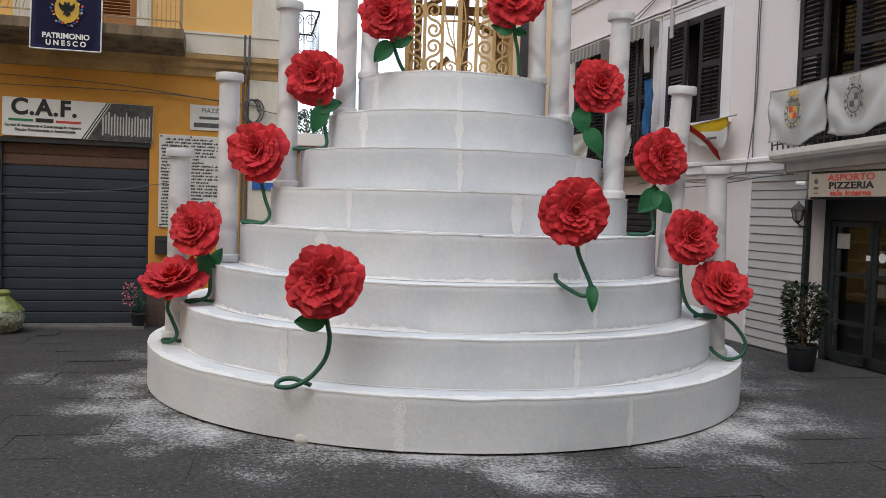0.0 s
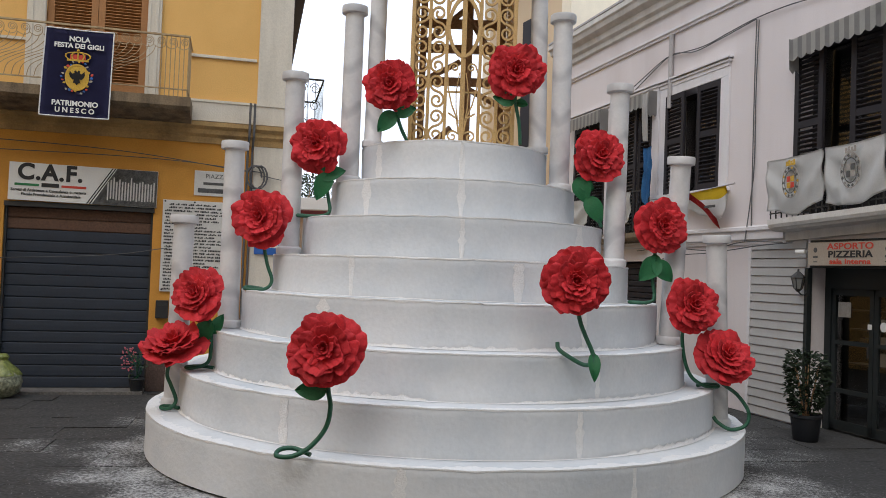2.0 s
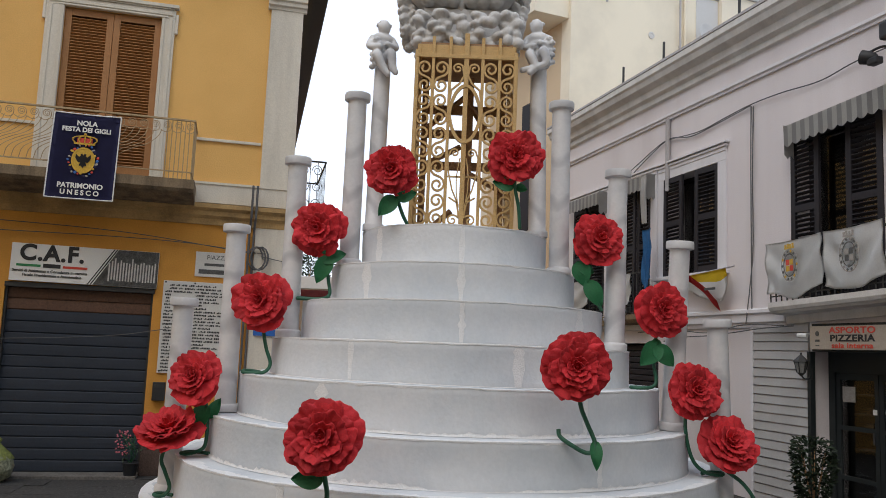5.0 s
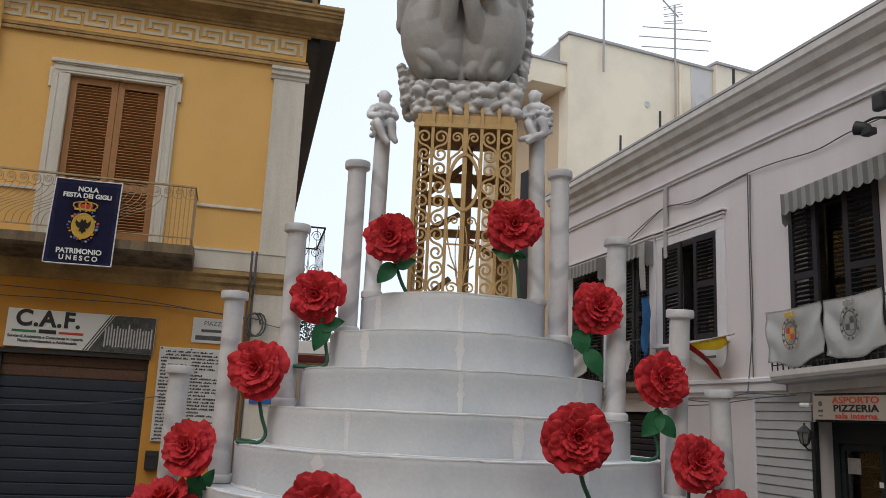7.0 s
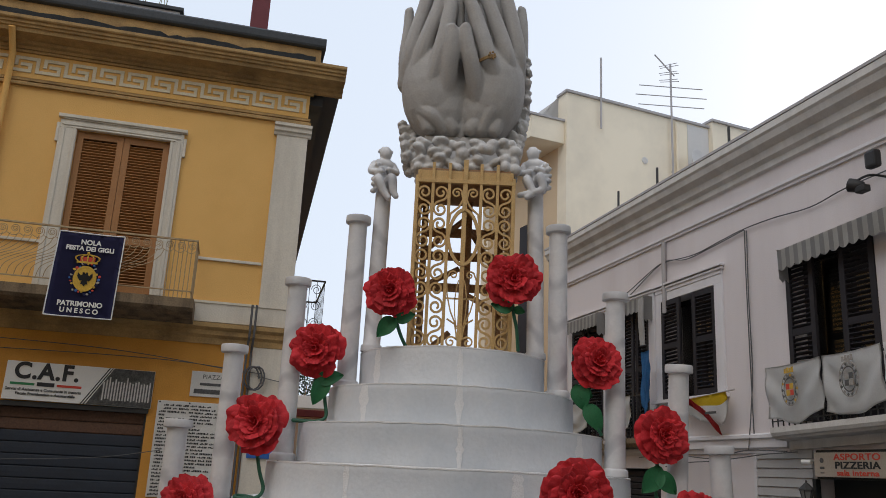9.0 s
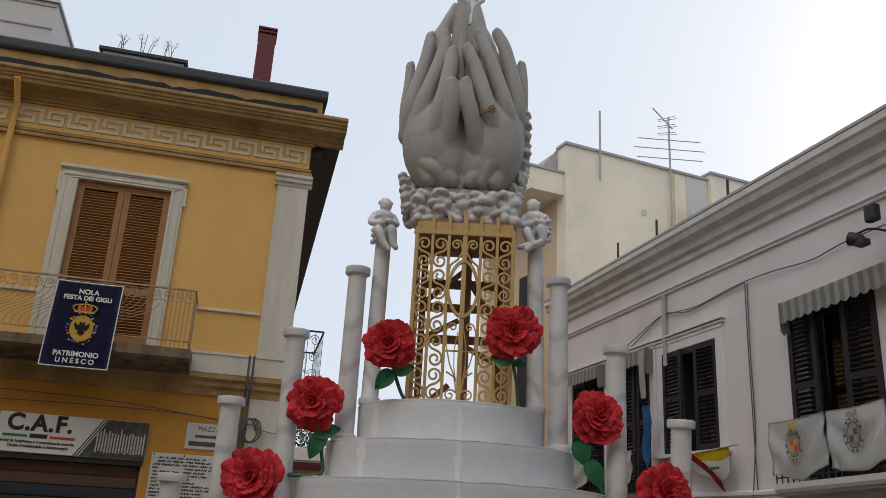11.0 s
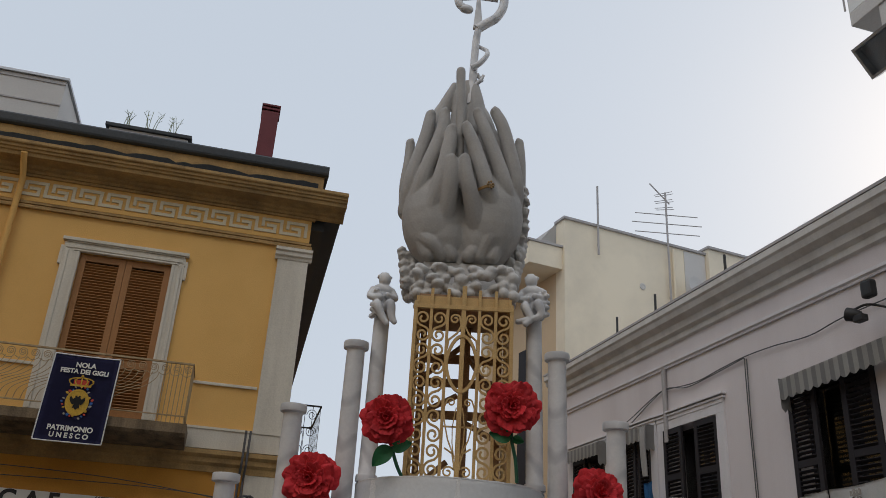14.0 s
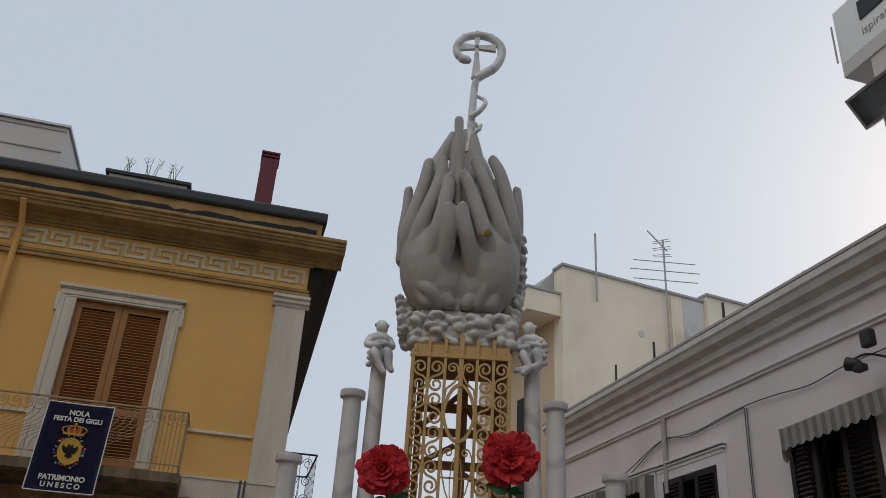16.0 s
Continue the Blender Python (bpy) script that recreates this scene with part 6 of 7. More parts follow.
def grille(ang):
    """One side of the cage: pickets, rails, stacked S scrolls and a pointed oval."""
    root = pose(0, 0, 0, 0, 0, ang) @ pose(0, -HALF, 0)
    made = {}

    def put(name, key, make, m):
        if key in made:
            return again(name, made[key], cage, root @ m)
        made[key] = part(name, make(), M_GOLD, cage, matrix=root @ m)
        return made[key]

    put("rail", "top", lambda: boxed(-0.515, 0.515, -0.022, 0.022, 4.725, 4.765, 0.003), pose(0, 0, 0))
    put("rail", "low", lambda: boxed(-0.515, 0.515, -0.018, 0.018, 2.965, 2.995, 0.003), pose(0, 0, 0))
    put("board", "board", lambda: boxed(-0.50, 0.50, 0.012, 0.035, 4.765, 4.87, 0.003), pose(0, 0, 0))
    for i, u in enumerate(COLS):
        w = 0.024 if i == 3 else (0.016 if 0 < i < 6 else 0.02)
        topz = 4.99 if i == 3 else (4.95 if 0 < i < 6 else 4.80)
        put("picket", ("p", w, topz), lambda: boxed(-w, w, -0.016, 0.016, 2.97, topz, 0.003), pose(u, 0, 0))
    rows = 5
    h = (4.70 - 3.0) / rows
    for c in (0, 1, 4, 5):
        u = (COLS[c] + COLS[c + 1]) / 2
        for k in range(rows):
            flip = (k + c) % 2 == 0
            put("scroll", ("s", flip), lambda: ribbon(bmesh.new(), s_scroll(h * 1.04, 0.165, flip), 0.021, -0.012, 0.012), pose(u, 0, 3.0 + h * (k + 0.5)))
    # centre: pointed oval, hearts above and a shield below
    oval = [(0.155 * math.sin(t) * (1 - 0.12 * abs(math.cos(t))), 4.15 + 0.29 * math.cos(t)) for t in [2 * math.pi * k / 32 for k in range(33)]]
    put("oval", "oval", lambda: ribbon(bmesh.new(), oval, 0.032, -0.024, 0.014), pose(0, 0, 0))
    for s in (-1, 1):
        put("scroll", ("h", s), lambda: ribbon(bmesh.new(), [(s * x, z) for x, z in spiral(0.085, 4.62, 0.055, 2.6, 1.3, -1)[::-1] + [(0.02, 4.55), (0.06, 4.47), (0.14, 4.40), (0.155, 4.30)]], 0.018, -0.012, 0.012), pose(0, 0, 0))
        put("scroll", ("b", s), lambda: ribbon(bmesh.new(), [(s * x, z) for x, z in spiral(0.085, 3.75, 0.045, 0.5, 1.2, 1)[::-1] + [(0.15, 3.70), (0.14, 3.55), (0.10, 3.38), (0.03, 3.22)]], 0.014, -0.010, 0.010), pose(0, 0, 0))
        put("scroll", ("c", s), lambda: ribbon(bmesh.new(), [(s * x, z) for x, z in spiral(0.085, 3.07, 0.06, 2.8, 1.3, -1)[::-1] + [(0.03, 3.15), (0.05, 3.25), (0.13, 3.30)]], 0.016, -0.010, 0.010), pose(0, 0, 0))
        put("scroll", ("v", s), lambda: ribbon(bmesh.new(), [(s * x, z) for x, z in ((0.03, 3.20), (0.055, 3.35), (0.06, 3.50), (0.045, 3.62), (0.03, 3.70))], 0.010, -0.008, 0.008), pose(0, 0, 0))
    put("crossbar", "x1", lambda: boxed(-0.165, 0.165, -0.008, 0.008, 3.50, 3.516), pose(0, 0, 0))


for ang in (0, 90, 270):
    grille(ang)
frame_t = tagged(empty("timber_frame", pose(CX, AY, 0)), "raw timber frame inside the gold cage", "timber frame")
for x, y in ((-0.43, 0.40), (0.43, 0.40), (0.07, 0.34)):
    part("post", boxed(x - 0.035, x + 0.035, y - 0.03, y + 0.03, 2.965, 4.80, 0.004), M_WOOD, frame_t)
for z, h in ((4.40, 0.10), (4.13, 0.09), (3.77, 0.09), (3.02, 0.07)):
    part("beam", boxed(-0.44, 0.44, 0.375, 0.425, z, z + h, 0.004), M_WOOD, frame_t)
for x0, z0, x1, z1 in ((-0.40, 4.22, 0.05, 4.62), (0.42, 3.95, 0.0, 4.60), (-0.42, 3.80, -0.02, 4.02), (0.42, 3.55, 0.08, 3.72), (-0.38, 3.05, -0.10, 3.30)):
    part("brace", tube(bmesh.new(), [(x0, 0.33, z0), (x1, 0.33, z1)], 0.032, 4), M_WOOD, frame_t)
part("deck", boxed(-0.47, 0.47, -0.47, 0.47, 4.80, 4.90, 0.004), M_WOOD, frame_t)


# ---- sculpture ----
def limb(bm, pts, r0, r1, seg=12, bulge=1.0):
    """A tapering rounded limb through points."""
    pp = smooth_path(pts, 5)
    n = len(pp) - 1
    rad = [r1 + (r0 - r1) * (1 - i / n) ** bulge for i in range(n + 1)]
    for i in range(n):
        tube(bm, [pp[i], pp[i + 1]], rad[i], seg, rad[i + 1])
        bmesh.ops.create_icosphere(bm, subdivisions=2, radius=rad[i + 1], matrix=Matrix.Translation(pp[i + 1]))
    for p, r in ((pp[0], r0), (pp[-1], r1)):
        bmesh.ops.create_icosphere(bm, subdivisions=2, radius=r, matrix=Matrix.Translation(p))


def blob(bm, c, rx, ry, rz, rot=(0, 0, 0), sub=3):
    bmesh.ops.create_icosphere(bm, subdivisions=sub, radius=1, matrix=pose(*c, *rot) @ Matrix.Diagonal((rx, ry, rz, 1)))


def remeshed(ob, voxel, soft=4):
    m = ob.modifiers.new("fuse", "REMESH")
    m.mode, m.voxel_size, m.use_smooth_shade = "VOXEL", voxel, True
    s = ob.modifiers.new("soften", "SMOOTH")
    s.factor, s.iterations = 0.5, soft


def finger(pts, r0, r1):
    limb(bm, pts, r0, r1, 12, 0.8)
    # a nail on the tip, towards the square
    t = Vector(pts[-1])
    blob(bm, (t.x * 0.97, t.y - r1 * 0.80, t.z + 0.005), r1 * 0.55, r1 * 0.30, r1 * 0.75, (0, 0, 0), 2)


bm = bmesh.new()
for cx, sgn in ((-0.335, -1), (0.295, 1)):
    blob(bm, (cx, -0.06, 5.99), 0.385, 0.35, 0.62, (0, sgn * 2, 0))
    blob(bm, (cx * 1.12, -0.03, 6.25), 0.31, 0.22, 0.50, (0, -sgn * 6, 0))
    blob(bm, (cx * 1.05, 0.02, 6.70), 0.28, 0.17, 0.62, (0, -sgn * 12, 0))
    blob(bm, (cx * 0.74, -0.04, 5.74), 0.325, 0.32, 0.415, (0, sgn * 6, 0))
for pts, r0, r1 in (
        (((-0.249, -0.170, 5.66), (-0.181, -0.4, 6.118), (-0.165, -0.47, 6.405), (-0.174, -0.49, 6.52)), 0.112, 0.066),
        (((-0.451, -0.210, 5.665), (-0.297, -0.38, 6.265), (-0.213, -0.4, 6.737), (-0.196, -0.4, 6.969)), 0.112, 0.067),
        (((-0.596, -0.130, 5.904), (-0.474, -0.29, 6.413), (-0.311, -0.29, 6.988), (-0.29, -0.28, 7.268)), 0.108, 0.066),
        (((-0.673, -0.060, 6.041), (-0.632, -0.18, 6.404), (-0.504, -0.18, 6.966), (-0.461, -0.16, 7.302)), 0.10, 0.068),
        (((-0.693, 0.080, 6.073), (-0.711, 0.0, 6.406), (-0.689, 0.0, 6.75), (-0.69, 0.0, 6.998)), 0.075, 0.056),
        (((0.194, -0.170, 5.617), (0.075, -0.4, 6.062), (-0.003, -0.47, 6.342), (-0.028, -0.49, 6.536)), 0.112, 0.066),
        (((0.372, -0.210, 5.887), (0.24, -0.38, 6.247), (0.079, -0.4, 6.74), (-0.027, -0.4, 7.018)), 0.112, 0.067),
        (((0.502, -0.130, 6.004), (0.435, -0.29, 6.357), (0.249, -0.29, 6.906), (0.1, -0.28, 7.292)), 0.108, 0.066),
        (((0.582, -0.060, 6.152), (0.572, -0.18, 6.475), (0.424, -0.18, 7.123), (0.314, -0.16, 7.389)), 0.10, 0.068),
        (((0.633, 0.080, 6.188), (0.641, 0.0, 6.486), (0.641, 0.0, 6.83), (0.622, 0.0, 7.076)), 0.075, 0.056)):
    finger(pts, r0, r1)
for x0, y0, z0, x1 in ((-0.244, -0.17, 5.62, -0.13), (-0.45, -0.22, 5.68, -0.24), (-0.59, -0.14, 5.92, -0.38), (0.186, -0.17, 5.60, 0.08), (0.37, -0.22, 5.86, 0.20), (0.50, -0.14, 5.98, 0.33)):
    limb(bm, [(x0, y0, z0), ((x0 + x1) / 2, y0 - 0.05, (z0 + 5.46) / 2), (x1, -0.22, 5.46)], 0.108, 0.085)
# the back of the joined palms, a ridged gable shape, and the upright bar between them
for pts, r0, r1 in ((((-0.42, 0.06, 6.6), (-0.38, 0.05, 7.3), (-0.30, 0.04, 7.58), (-0.20, 0.04, 7.88)), 0.16, 0.045), (((0.36, 0.06, 6.6), (0.20, 0.05, 7.3), (0.07, 0.04, 7.62), (-0.04, 0.04, 7.92)), 0.16, 0.05), (((-0.03, 0.04, 6.3), (-0.10, 0.04, 7.0), (-0.12, 0.04, 7.75)), 0.22, 0.08)):
    limb(bm, pts, r0, r1)
limb(bm, [(-0.032, -0.16, 5.38), (-0.05, -0.22, 5.80), (-0.085, -0.27, 6.5), (-0.10, -0.30, 7.20), (-0.127, -0.30, 7.86)], 0.05, 0.058)
limb(bm, [(0.12, 0.02, 7.2), (0.08, 0.03, 7.65), (0.03, 0.03, 8.0)], 0.15, 0.045)
sculpt = link("praying_sculpture", bm, M_STATUE, smooth=True, matrix=pose(0.055, AY, 0.0))
remeshed(sculpt, 0.012, 3)
tagged(sculpt, "large grey painted sculpture of joined praying palms", "sculpture")
ring = tagged(empty("ring", pose(0.055 + 0.215, AY - 0.385, 6.22, 12, -24, 0) @ Matrix.Diagonal((1.05, 1.05, 1.2, 1))), "ornate brass ring on the sculpture", "ring")
part("band", lathe(bmesh.new(), [(0.105, -0.015), (0.118, -0.01), (0.118, 0.012), (0.105, 0.016)], 24, cap=False), M_GILTRING, ring)
bm = bmesh.new()
for i in range(7):
    blob(bm, (0.05 + 0.03 * math.cos(i * 0.9), -0.11 - 0.012 * (i % 2), 0.03 * math.sin(i * 0.9)), 0.014, 0.014, 0.014, sub=1)
part("setting", bm, M_GILTRING, ring, "clustered brass setting")

rng = random.Random(11)
bm = bmesh.new()
box(bm, -0.47, 0.47, -0.20, 0.46, 4.89, 5.38)
for i in range(40):
    u = -0.47 + 0.94 * (i % 10) / 9 + rng.uniform(-0.05, 0.05)
    z = 4.93 + 0.095 * (i // 10) + rng.uniform(-0.03, 0.03)
    blob(bm, (u, -0.40 + rng.uniform(-0.04, 0.05), z), rng.uniform(0.05, 0.085), 0.07, rng.uniform(0.04, 0.075), (0, rng.uniform(-40, 40), 0), 2)
for s in (-1, 1):
    for i in range(20):
        blob(bm, (s * (0.47 + 0.04 * rng.random()), -0.36 + 0.8 * (i % 5) / 4, 4.93 + 0.10 * (i // 5)), 0.06, 0.10, rng.uniform(0.05, 0.08), sub=2)
clouds = link("cloud_base", bm, M_CLOUD, smooth=True, matrix=pose(CX, AY, 0))
remeshed(clouds, 0.014, 1)
tagged(clouds, "pale lumpy sculpted cloud base above the cage", "sculpture base")
bm = bmesh.new()
for i in range(84):
    z = 5.12 + 1.3 * i / 84
    for dx in (-0.10, 0.0):
        blob(bm, (0.575 + 0.125 * math.sin((z - 5.12) * 1.6) + dx + rng.uniform(-0.025, 0.02), 0.02 + rng.uniform(-0.12, 0.16), z), 0.075, 0.085, 0.042, (rng.uniform(-40, 40), 35 + rng.uniform(-30, 30), 0), 1)
    if i < 36:
        for dx in (0.0, 0.09):
            blob(bm, (-0.585 - 0.09 * i / 36 + dx + rng.uniform(-0.02, 0.02), 0.02 + rng.uniform(-0.1, 0.16), 5.06 + 0.55 * i / 36), 0.07, 0.08, 0.045, (rng.uniform(-30, 30), -30, 0), 1)
box(bm, -0.5, 0.55, 0.12, 0.45, 5.0, 6.3)
blob(bm, (0.05, 0.25, 6.2), 0.5, 0.22, 0.7)
wing = link("feathered_back", bm, M_CLOUD, smooth=True, matrix=pose(0.05, AY + 0.05, 0))
remeshed(wing, 0.012, 1)
tagged(wing, "pale sculpted feathery relief behind the sculpture", "sculpture")

# crozier on top
croz = tagged(empty("crozier", pose(0, AY + 0.02, 0)), "white painted bishop's crozier with a cross on top", "crozier")
part("staff", tube(bmesh.new(), smooth_path([(0.07, 0, 7.6), (0.08, 0, 7.9), (0.085, 0, 8.2), (0.10, 0, 8.6), (0.13, 0, 8.80)], 5), 0.055, 10, 0.045), M_MARBLE, croz, smooth=True)
hook = [(0.10, 0, 8.75), (0.22, 0, 8.85), (0.345, 0, 8.95), (0.43, 0, 9.13), (0.425, 0, 9.31), (0.29, 0, 9.45), (0.10, 0, 9.49), (-0.075, 0, 9.43), (-0.16, 0, 9.28), (-0.14, 0, 9.14), (-0.04, 0, 9.065), (0.02, 0, 9.065)]
part("hook", tube(bmesh.new(), smooth_path(hook, 6), 0.062, 12, 0.050), M_MARBLE, croz, smooth=True)
bm = bmesh.new()
blob(bm, (-0.05, 0, 9.07), 0.095, 0.06, 0.06, (0, 10, 0))
part("knob", bm, M_MARBLE, croz, smooth=True)
bm = bmesh.new()
for q in (((0.085, 9.27), (0.125, 9.27), (0.15, 9.52), (0.06, 9.52)), ((0.085, 9.27), (0.125, 9.27), (0.175, 8.76), (0.05, 8.76)), ((0.10, 9.25), (0.10, 9.30), (-0.12, 9.34), (-0.12, 9.22)), ((0.11, 9.25), (0.11, 9.30), (0.36, 9.33), (0.36, 9.22))):
    lo, hi = [bm.verts.new((x, -0.025, z)) for x, z in q], [bm.verts.new((x, 0.025, z)) for x, z in q]
    bm.faces.new(lo)
    bm.faces.new(hi[::-1])
    for i in range(4):
        bm.faces.new((lo[i], lo[(i + 1) % 4], hi[(i + 1) % 4], hi[i]))
part("cross", bm, M_MARBLE, croz)
for pts, r in (([(0.06, -0.07, 8.10), (0.15, -0.08, 8.16), (0.24, -0.06, 8.30), (0.24, 0.0, 8.42), (0.17, 0.05, 8.50), (0.10, 0.05, 8.54)], 0.042), ([(0.07, -0.02, 7.85), (0.17, -0.03, 7.93), (0.21, -0.03, 8.02)], 0.03), ([(0.13, 0, 8.05), (0.20, 0, 7.95)], 0.03)):
    part("curl", tube(bmesh.new(), smooth_path(pts, 5), r, 8, 0.02), M_MARBLE, croz, "leafy curl", smooth=True)
for k in range(9):
    bm = bmesh.new()
    a = hook[1 + k]
    blob(bm, (a[0] * 1.02, -0.01, a[2] + 0.03), 0.035, 0.05, 0.03, (0, k * 40, 0), 1)
    part("leaf_knob", bm, M_MARBLE, croz, smooth=True)


def figurine(x, z, mirror):
    """A small seated winged child of painted plaster."""
    bm = bmesh.new()
    s = mirror
    blob(bm, (0, 0, 0.19), 0.095, 0.08, 0.15)
    blob(bm, (0, -0.01, 0.07), 0.11, 0.09, 0.10)
    blob(bm, (0, -0.01, 0.28), 0.115, 0.07, 0.07)
    blob(bm, (0.012 * s, -0.02, 0.40), 0.066, 0.075, 0.085)
    for k in range(9):
        blob(bm, (0.012 * s + 0.06 * math.cos(k * 0.7), 0.01 + 0.03 * math.sin(k * 1.9), 0.44 + 0.03 * math.sin(k * 0.7) ** 2), 0.028, 0.03, 0.025, sub=1)
    limb(bm, [(0, 0, 0.30), (0.01 * s, -0.01, 0.37)], 0.05, 0.045, 8)
    limb(bm, [(-0.10, 0, 0.28), (-0.135, -0.05, 0.18), (-0.03, -0.12, 0.16)], 0.042, 0.034, 8)
    limb(bm, [(0.10, 0, 0.28), (0.135, -0.04, 0.19), (0.04, -0.12, 0.19)], 0.042, 0.034, 8)
    limb(bm, [(-0.05, -0.04, 0.07), (-0.06, -0.14, 0.06), (0.0, -0.15, -0.07), (0.05 * s, -0.17, -0.14)], 0.062, 0.032, 8)
    limb(bm, [(0.05, -0.04, 0.07), (0.08, -0.14, 0.09), (0.10, -0.15, -0.05), (0.13 * s, -0.16, -0.11)], 0.062, 0.032, 8)
    for k in range(14):
        blob(bm, (-0.10 * s + 0.03 * (k % 3), -0.05 - 0.03 * (k % 2), -0.04 + 0.022 * k), 0.04, 0.035, 0.035, sub=1)
    o = link("cherub_statue", bm, M_MARBLE, smooth=True, matrix=pose(x, 8.34, z, 0, 0, 12 * mirror))
    remeshed(o, 0.009, 1)
    tagged(o, "small pale seated cherub statue on a column", "statue", group="cherub statues")


figurine(-0.785, 4.705, 1)
figurine(0.835, 4.78, -1)

# ---- clutter on the square ----
shrub = tagged(empty("potted_shrub", pose(4.12, 9.40, 0)), "leafy evergreen shrub in a dark plastic pot", "potted plant")
part("pot", lathe(bmesh.new(), [(0.125, 0), (0.135, 0.01), (0.165, 0.26), (0.18, 0.265), (0.18, 0.30), (0.165, 0.30), (0.155, 0.24)], 24), M_POT, shrub, smooth=True)
for i in range(6):
    a = i * 1.05
    part("branch", tube(bmesh.new(), smooth_path([(0.02 * math.cos(a), 0.02 * math.sin(a), 0.24), (0.07 * math.cos(a), 0.07 * math.sin(a), 0.5), (0.14 * math.cos(a), 0.14 * math.sin(a), 0.85)], 4), 0.012, 6, 0.004), M_WOOD, shrub)
rng = random.Random(21)
bm = bmesh.new()
for i in range(1250):
    a, h = rng.uniform(0, 2 * math.pi), rng.random()
    z = 0.33 + 0.64 * h
    rmax = 0.13 + 0.09 * math.sin(h * 2.6) + 0.05 * noise.noise(Vector((math.cos(a) * 2, math.sin(a) * 2, z * 5)))
    r = rmax * (0.45 + 0.55 * math.sqrt(rng.random()))
    p = Vector((r * math.cos(a), r * math.sin(a), z + rng.uniform(-0.03, 0.03)))
    m = Matrix.Translation(p) @ Euler((rng.uniform(-0.9, 0.9), rng.uniform(-1.0, 0.5), a + rng.uniform(-0.8, 0.8))).to_matrix().to_4x4()
    L, w = rng.uniform(0.05, 0.085), rng.uniform(0.013, 0.021)
    vs = [bm.verts.new(m @ Vector(q)) for q in ((0, 0, 0), (L * 0.5, -w, 0.006), (L, 0, -0.004), (L * 0.5, w, 0.006), (L * 0.5, 0, -0.004))]
    bm.faces.new((vs[0], vs[1], vs[4]))
    bm.faces.new((vs[1], vs[2], vs[4]))
    bm.faces.new((vs[2], vs[3], vs[4]))
    bm.faces.new((vs[3], vs[0], vs[4]))
tagged(part("foliage", bm, M_PLANT, shrub, "dense small dark green leaves"), kind="stuff")

sack = tagged(empty("rubbish_sack", pose(-5.40, 10.25, 0)), "tied translucent plastic sack full of rubbish", "rubbish sack")
bm = bmesh.new()
bmesh.ops.create_icosphere(bm, subdivisions=4, radius=1)
for v in bm.verts:
    q = v.co.copy()
    k = 1 + 0.12 * noise.noise(q * 3) + 0.06 * noise.noise(q * 8)
    v.co = Vector((q.x * 0.24 * k, q.y * 0.22 * k, max(0.0, 0.19 + q.z * 0.21 * k)))
part("filled_body", bm, M_LITTER, sack, "sack body bulging with pale waste", smooth=True)
bm = bmesh.new()
n, rings = 24, []
for rr, z in ((0.22, 0.28), (0.19, 0.34), (0.11, 0.41), (0.06, 0.46), (0.08, 0.50), (0.05, 0.535)):
    rings.append([bm.verts.new(((rr * (1 + 0.12 * math.sin(i * 2.4 + z * 20))) * math.cos(2 * math.pi * i / n), (rr * (1 + 0.12 * math.sin(i * 1.9))) * math.sin(2 * math.pi * i / n), z)) for i in range(n)])
for a, b in zip(rings, rings[1:]):
    for i in range(n):
        bm.faces.new((a[i], a[(i + 1) % n], b[(i + 1) % n], b[i]))
bm.faces.new(rings[-1])
part("tied_neck", bm, M_SACK, sack, "yellow-green twisted neck", smooth=True)

fp = tagged(empty("flower_pot", FL @ pose(-0.02, -0.22, 0)), "pot with pink flowers beside the shutter", "potted plant")
part("pot", lathe(bmesh.new(), [(0.07, 0), (0.10, 0.18), (0.11, 0.19), (0.10, 0.20)], 16), M_POT, fp)
bm = bmesh.new()
rng = random.Random(5)
for i in range(9):
    tube(bm, smooth_path([(0, 0, 0.18), (rng.uniform(-0.1, 0.06), rng.uniform(-0.08, 0.05), 0.35), (rng.uniform(-0.2, 0.08), rng.uniform(-0.12, 0.06), rng.uniform(0.42, 0.6))], 3), 0.005, 5)
part("stalks", bm, M_STEM, fp)
bm = bmesh.new()
for i in range(46):
    blob(bm, (rng.uniform(-0.19, -0.02), rng.uniform(-0.14, 0.05), rng.uniform(0.30, 0.60)), 0.014, 0.014, 0.012, (rng.uniform(0, 90), rng.uniform(0, 90), 0), 1)
tagged(part("blossom", bm, M_PINK, fp, "small pink blossoms"), kind="stuff")
bm = bmesh.new()
for i in range(60):
    m = Matrix.Translation((rng.uniform(-0.10, 0.12), rng.uniform(-0.12, 0.06), rng.uniform(0.18, 0.55))) @ Euler((rng.uniform(-1, 1), rng.uniform(-1, 1), rng.uniform(0, 6))).to_matrix().to_4x4()
    vs = [bm.verts.new(m @ Vector(q)) for q in ((0, 0, 0), (0.025, -0.012, 0.004), (0.055, 0, 0), (0.025, 0.012, 0.004))]
    bm.faces.new(vs)
tagged(part("foliage", bm, M_PLANT, fp), kind="stuff")

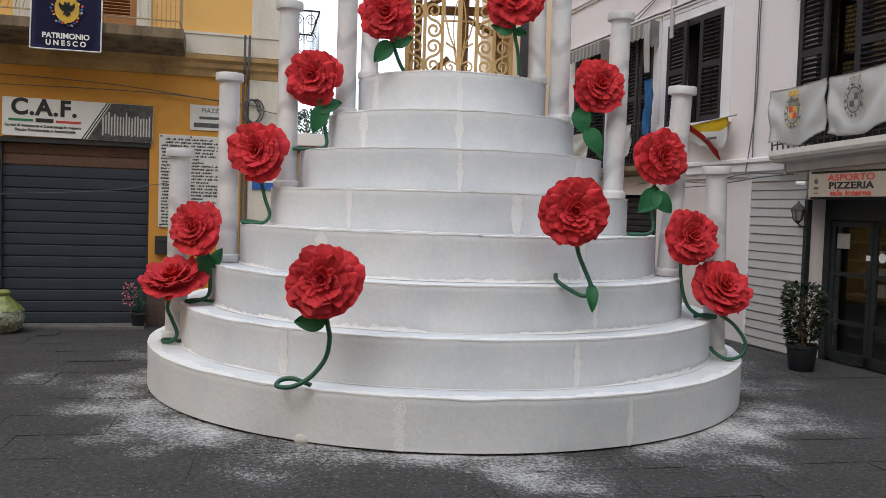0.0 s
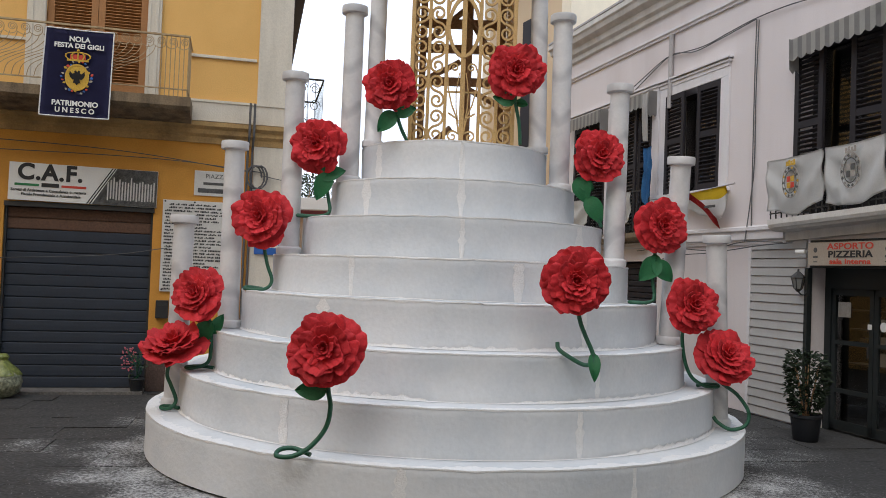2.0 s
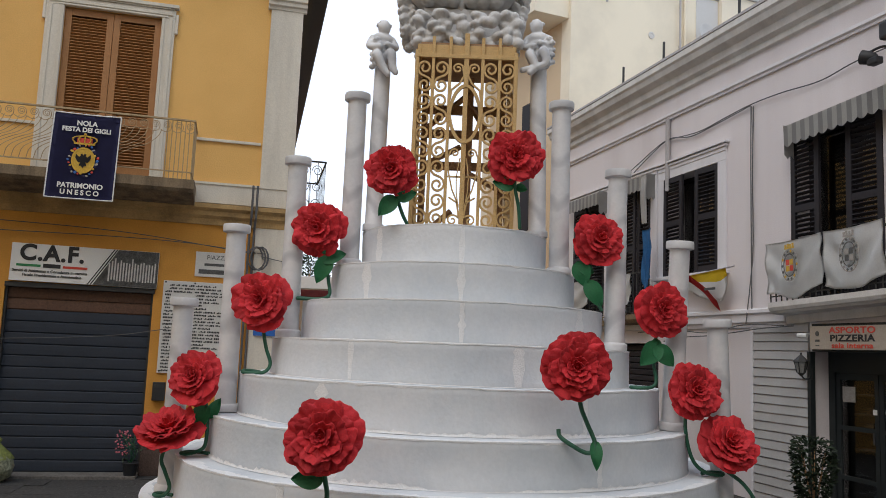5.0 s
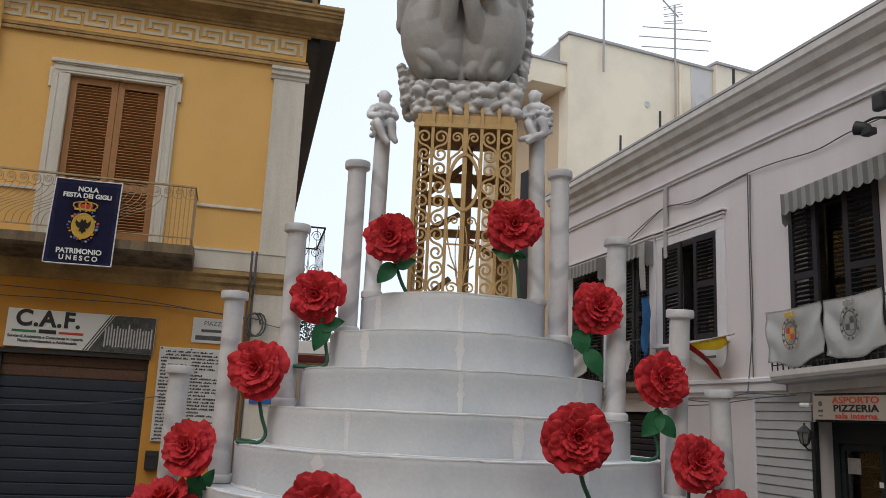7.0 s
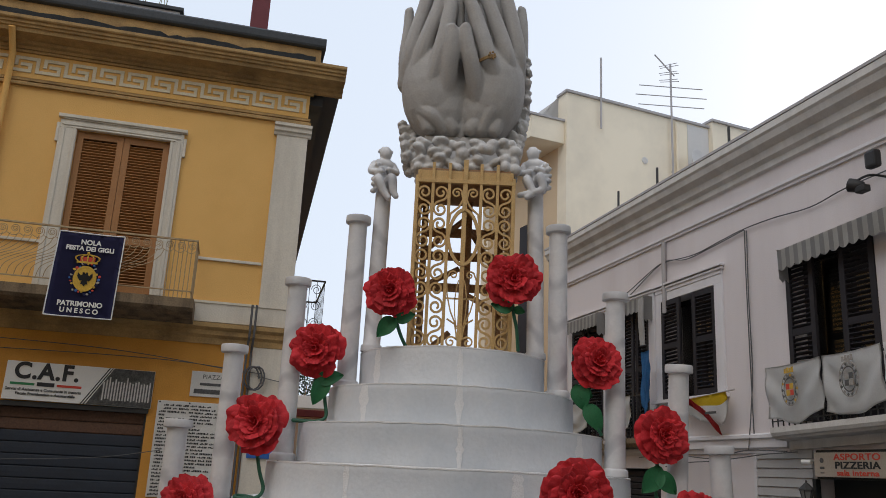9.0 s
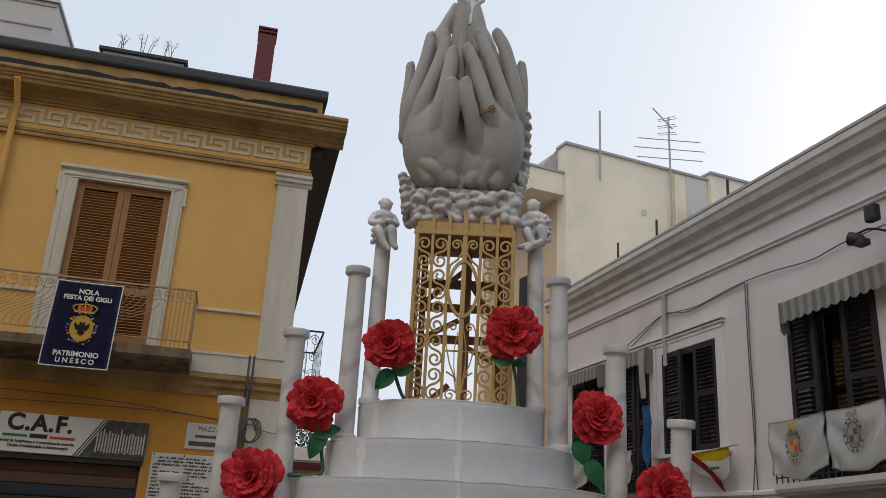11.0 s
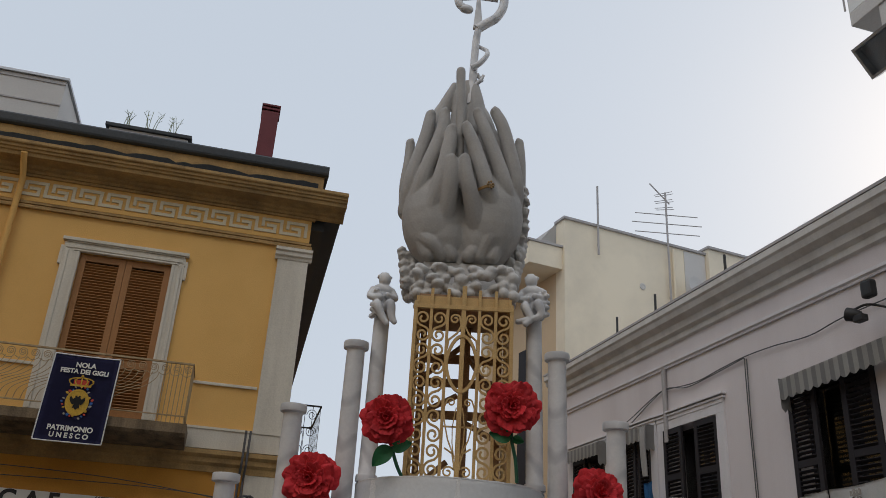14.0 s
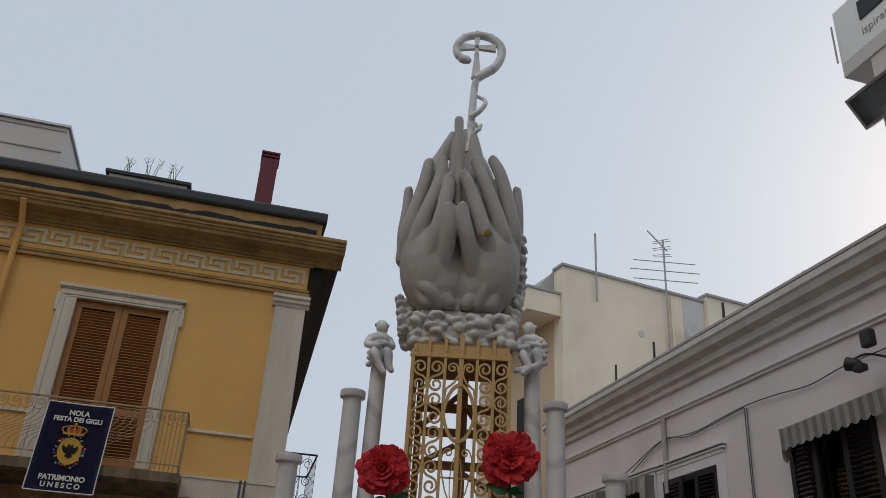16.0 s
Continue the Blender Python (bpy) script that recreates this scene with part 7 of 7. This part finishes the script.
# ---- paving ----
nodes, links = M_STONE.node_tree.nodes, M_STONE.node_tree.links
geo = nodes.new("ShaderNodeNewGeometry")
dist = nodes.new("ShaderNodeVectorMath")
dist.operation = "DISTANCE"
dist.inputs[1].default_value = (AX, AY, 0)
links.new(geo.outputs["Position"], dist.inputs[0])
near = nodes.new("ShaderNodeMapRange")
near.inputs[1].default_value, near.inputs[2].default_value, near.inputs[3].default_value, near.inputs[4].default_value = 2.95, 4.3, 0.15, -0.11
links.new(dist.outputs["Value"], near.inputs[0])
patch = nodes.new("ShaderNodeTexNoise")
patch.inputs["Scale"].default_value, patch.inputs["Detail"].default_value, patch.inputs["Roughness"].default_value = 1.1, 3, 0.5
links.new(geo.outputs["Position"], patch.inputs["Vector"])
speck = nodes.new("ShaderNodeTexNoise")
speck.inputs["Scale"].default_value, speck.inputs["Detail"].default_value, speck.inputs["Roughness"].default_value = 30, 8, 0.9
links.new(geo.outputs["Position"], speck.inputs["Vector"])
total = nodes.new("ShaderNodeMath")
total.operation = "MULTIPLY_ADD"
total.inputs[1].default_value = 0.70
links.new(patch.outputs[0], total.inputs[0])
links.new(speck.outputs[0], total.inputs[2])
full = nodes.new("ShaderNodeMath")
links.new(total.outputs[0], full.inputs[0])
links.new(near.outputs[0], full.inputs[1])
cut = nodes.new("ShaderNodeMapRange")
cut.inputs[1].default_value, cut.inputs[2].default_value, cut.inputs[4].default_value = 0.93, 1.10, 0.75
links.new(full.outputs[0], cut.inputs[0])
spill = nodes.new("ShaderNodeMix")
spill.data_type = "RGBA"
spill.inputs[7].default_value = (0.72, 0.72, 0.72, 1)
links.new(cut.outputs[0], spill.inputs[0])
shader = nodes["Principled BSDF"]
links.new(shader.inputs["Base Color"].links[0].from_socket, spill.inputs[6])
links.new(spill.outputs[2], shader.inputs["Base Color"])

PV = pose(0, 0, 0, 0, 0, 11)
inv = PV.inverted()
rng = random.Random(7)
stones = []
for variant in range(5):
    bm = bmesh.new()
    lx, ly = (1.02, 0.94, 1.10, 0.80, 1.02)[variant], 0.56
    box(bm, -lx / 2 + 0.002, lx / 2 - 0.002, -ly / 2 + 0.002, ly / 2 - 0.002, -0.06, 0.0)
    bmesh.ops.subdivide_edges(bm, edges=[e for e in bm.edges if abs(e.verts[0].co.z) < 1e-6 and abs(e.verts[1].co.z) < 1e-6], cuts=2, use_grid_fill=True)
    for v in bm.verts:
        if v.co.z > -0.01:
            v.co += Vector((rng.uniform(-0.003, 0.003), rng.uniform(-0.003, 0.003), rng.uniform(-0.005, 0.002)))
    stones.append((lx, bm))
meshes = []
for lx, bm in stones:
    me = bpy.data.meshes.new("paving_stone")
    bmesh.ops.recalc_face_normals(bm, faces=bm.faces)
    bm.to_mesh(me)
    bm.free()
    me.materials.append(M_STONE)
    meshes.append((lx, me))
count = 0
for row in range(-2, 30):
    y = 2.6 + row * 0.57
    x = -9 + rng.uniform(0, 1)
    while x < 9:
        lx, me = rng.choice(meshes)
        c = PV @ Vector((x + lx / 2, y, 0))
        d = math.hypot(c.x - AX, c.y - AY)
        seen = abs(c.x) < 0.62 * c.y + 0.9 and 3.0 < c.y < 11.6 and d > 2.35
        if seen and count < 300:
            o = new("paving_stone", me)
            o.parent = ground
            o.matrix_basis = PV @ pose(x + lx / 2, y, rng.uniform(-0.004, 0.003), rng.uniform(-0.25, 0.25), rng.uniform(-0.25, 0.25), rng.choice((0, 180)))
            count += 1
        x += lx

# flecks of paint further out
fleck = nodes.new("ShaderNodeTexVoronoi")
fleck.inputs["Scale"].default_value = 26
links.new(geo.outputs["Position"], fleck.inputs["Vector"])
tiny = nodes.new("ShaderNodeMapRange")
tiny.inputs[1].default_value, tiny.inputs[2].default_value, tiny.inputs[3].default_value, tiny.inputs[4].default_value = 0.05, 0.16, 0.55, 0.0
links.new(fleck.outputs["Distance"], tiny.inputs[0])
fade = nodes.new("ShaderNodeMapRange")
fade.inputs[1].default_value, fade.inputs[2].default_value, fade.inputs[3].default_value, fade.inputs[4].default_value = 3.2, 5.5, 1.0, 0.15
links.new(dist.outputs["Value"], fade.inputs[0])
both = nodes.new("ShaderNodeMath")
both.operation = "MULTIPLY"
links.new(tiny.outputs[0], both.inputs[0])
links.new(fade.outputs[0], both.inputs[1])
most = nodes.new("ShaderNodeMath")
most.operation = "MAXIMUM"
links.new(cut.outputs[0], most.inputs[0])
links.new(both.outputs[0], most.inputs[1])
links.new(most.outputs[0], spill.inputs[0])
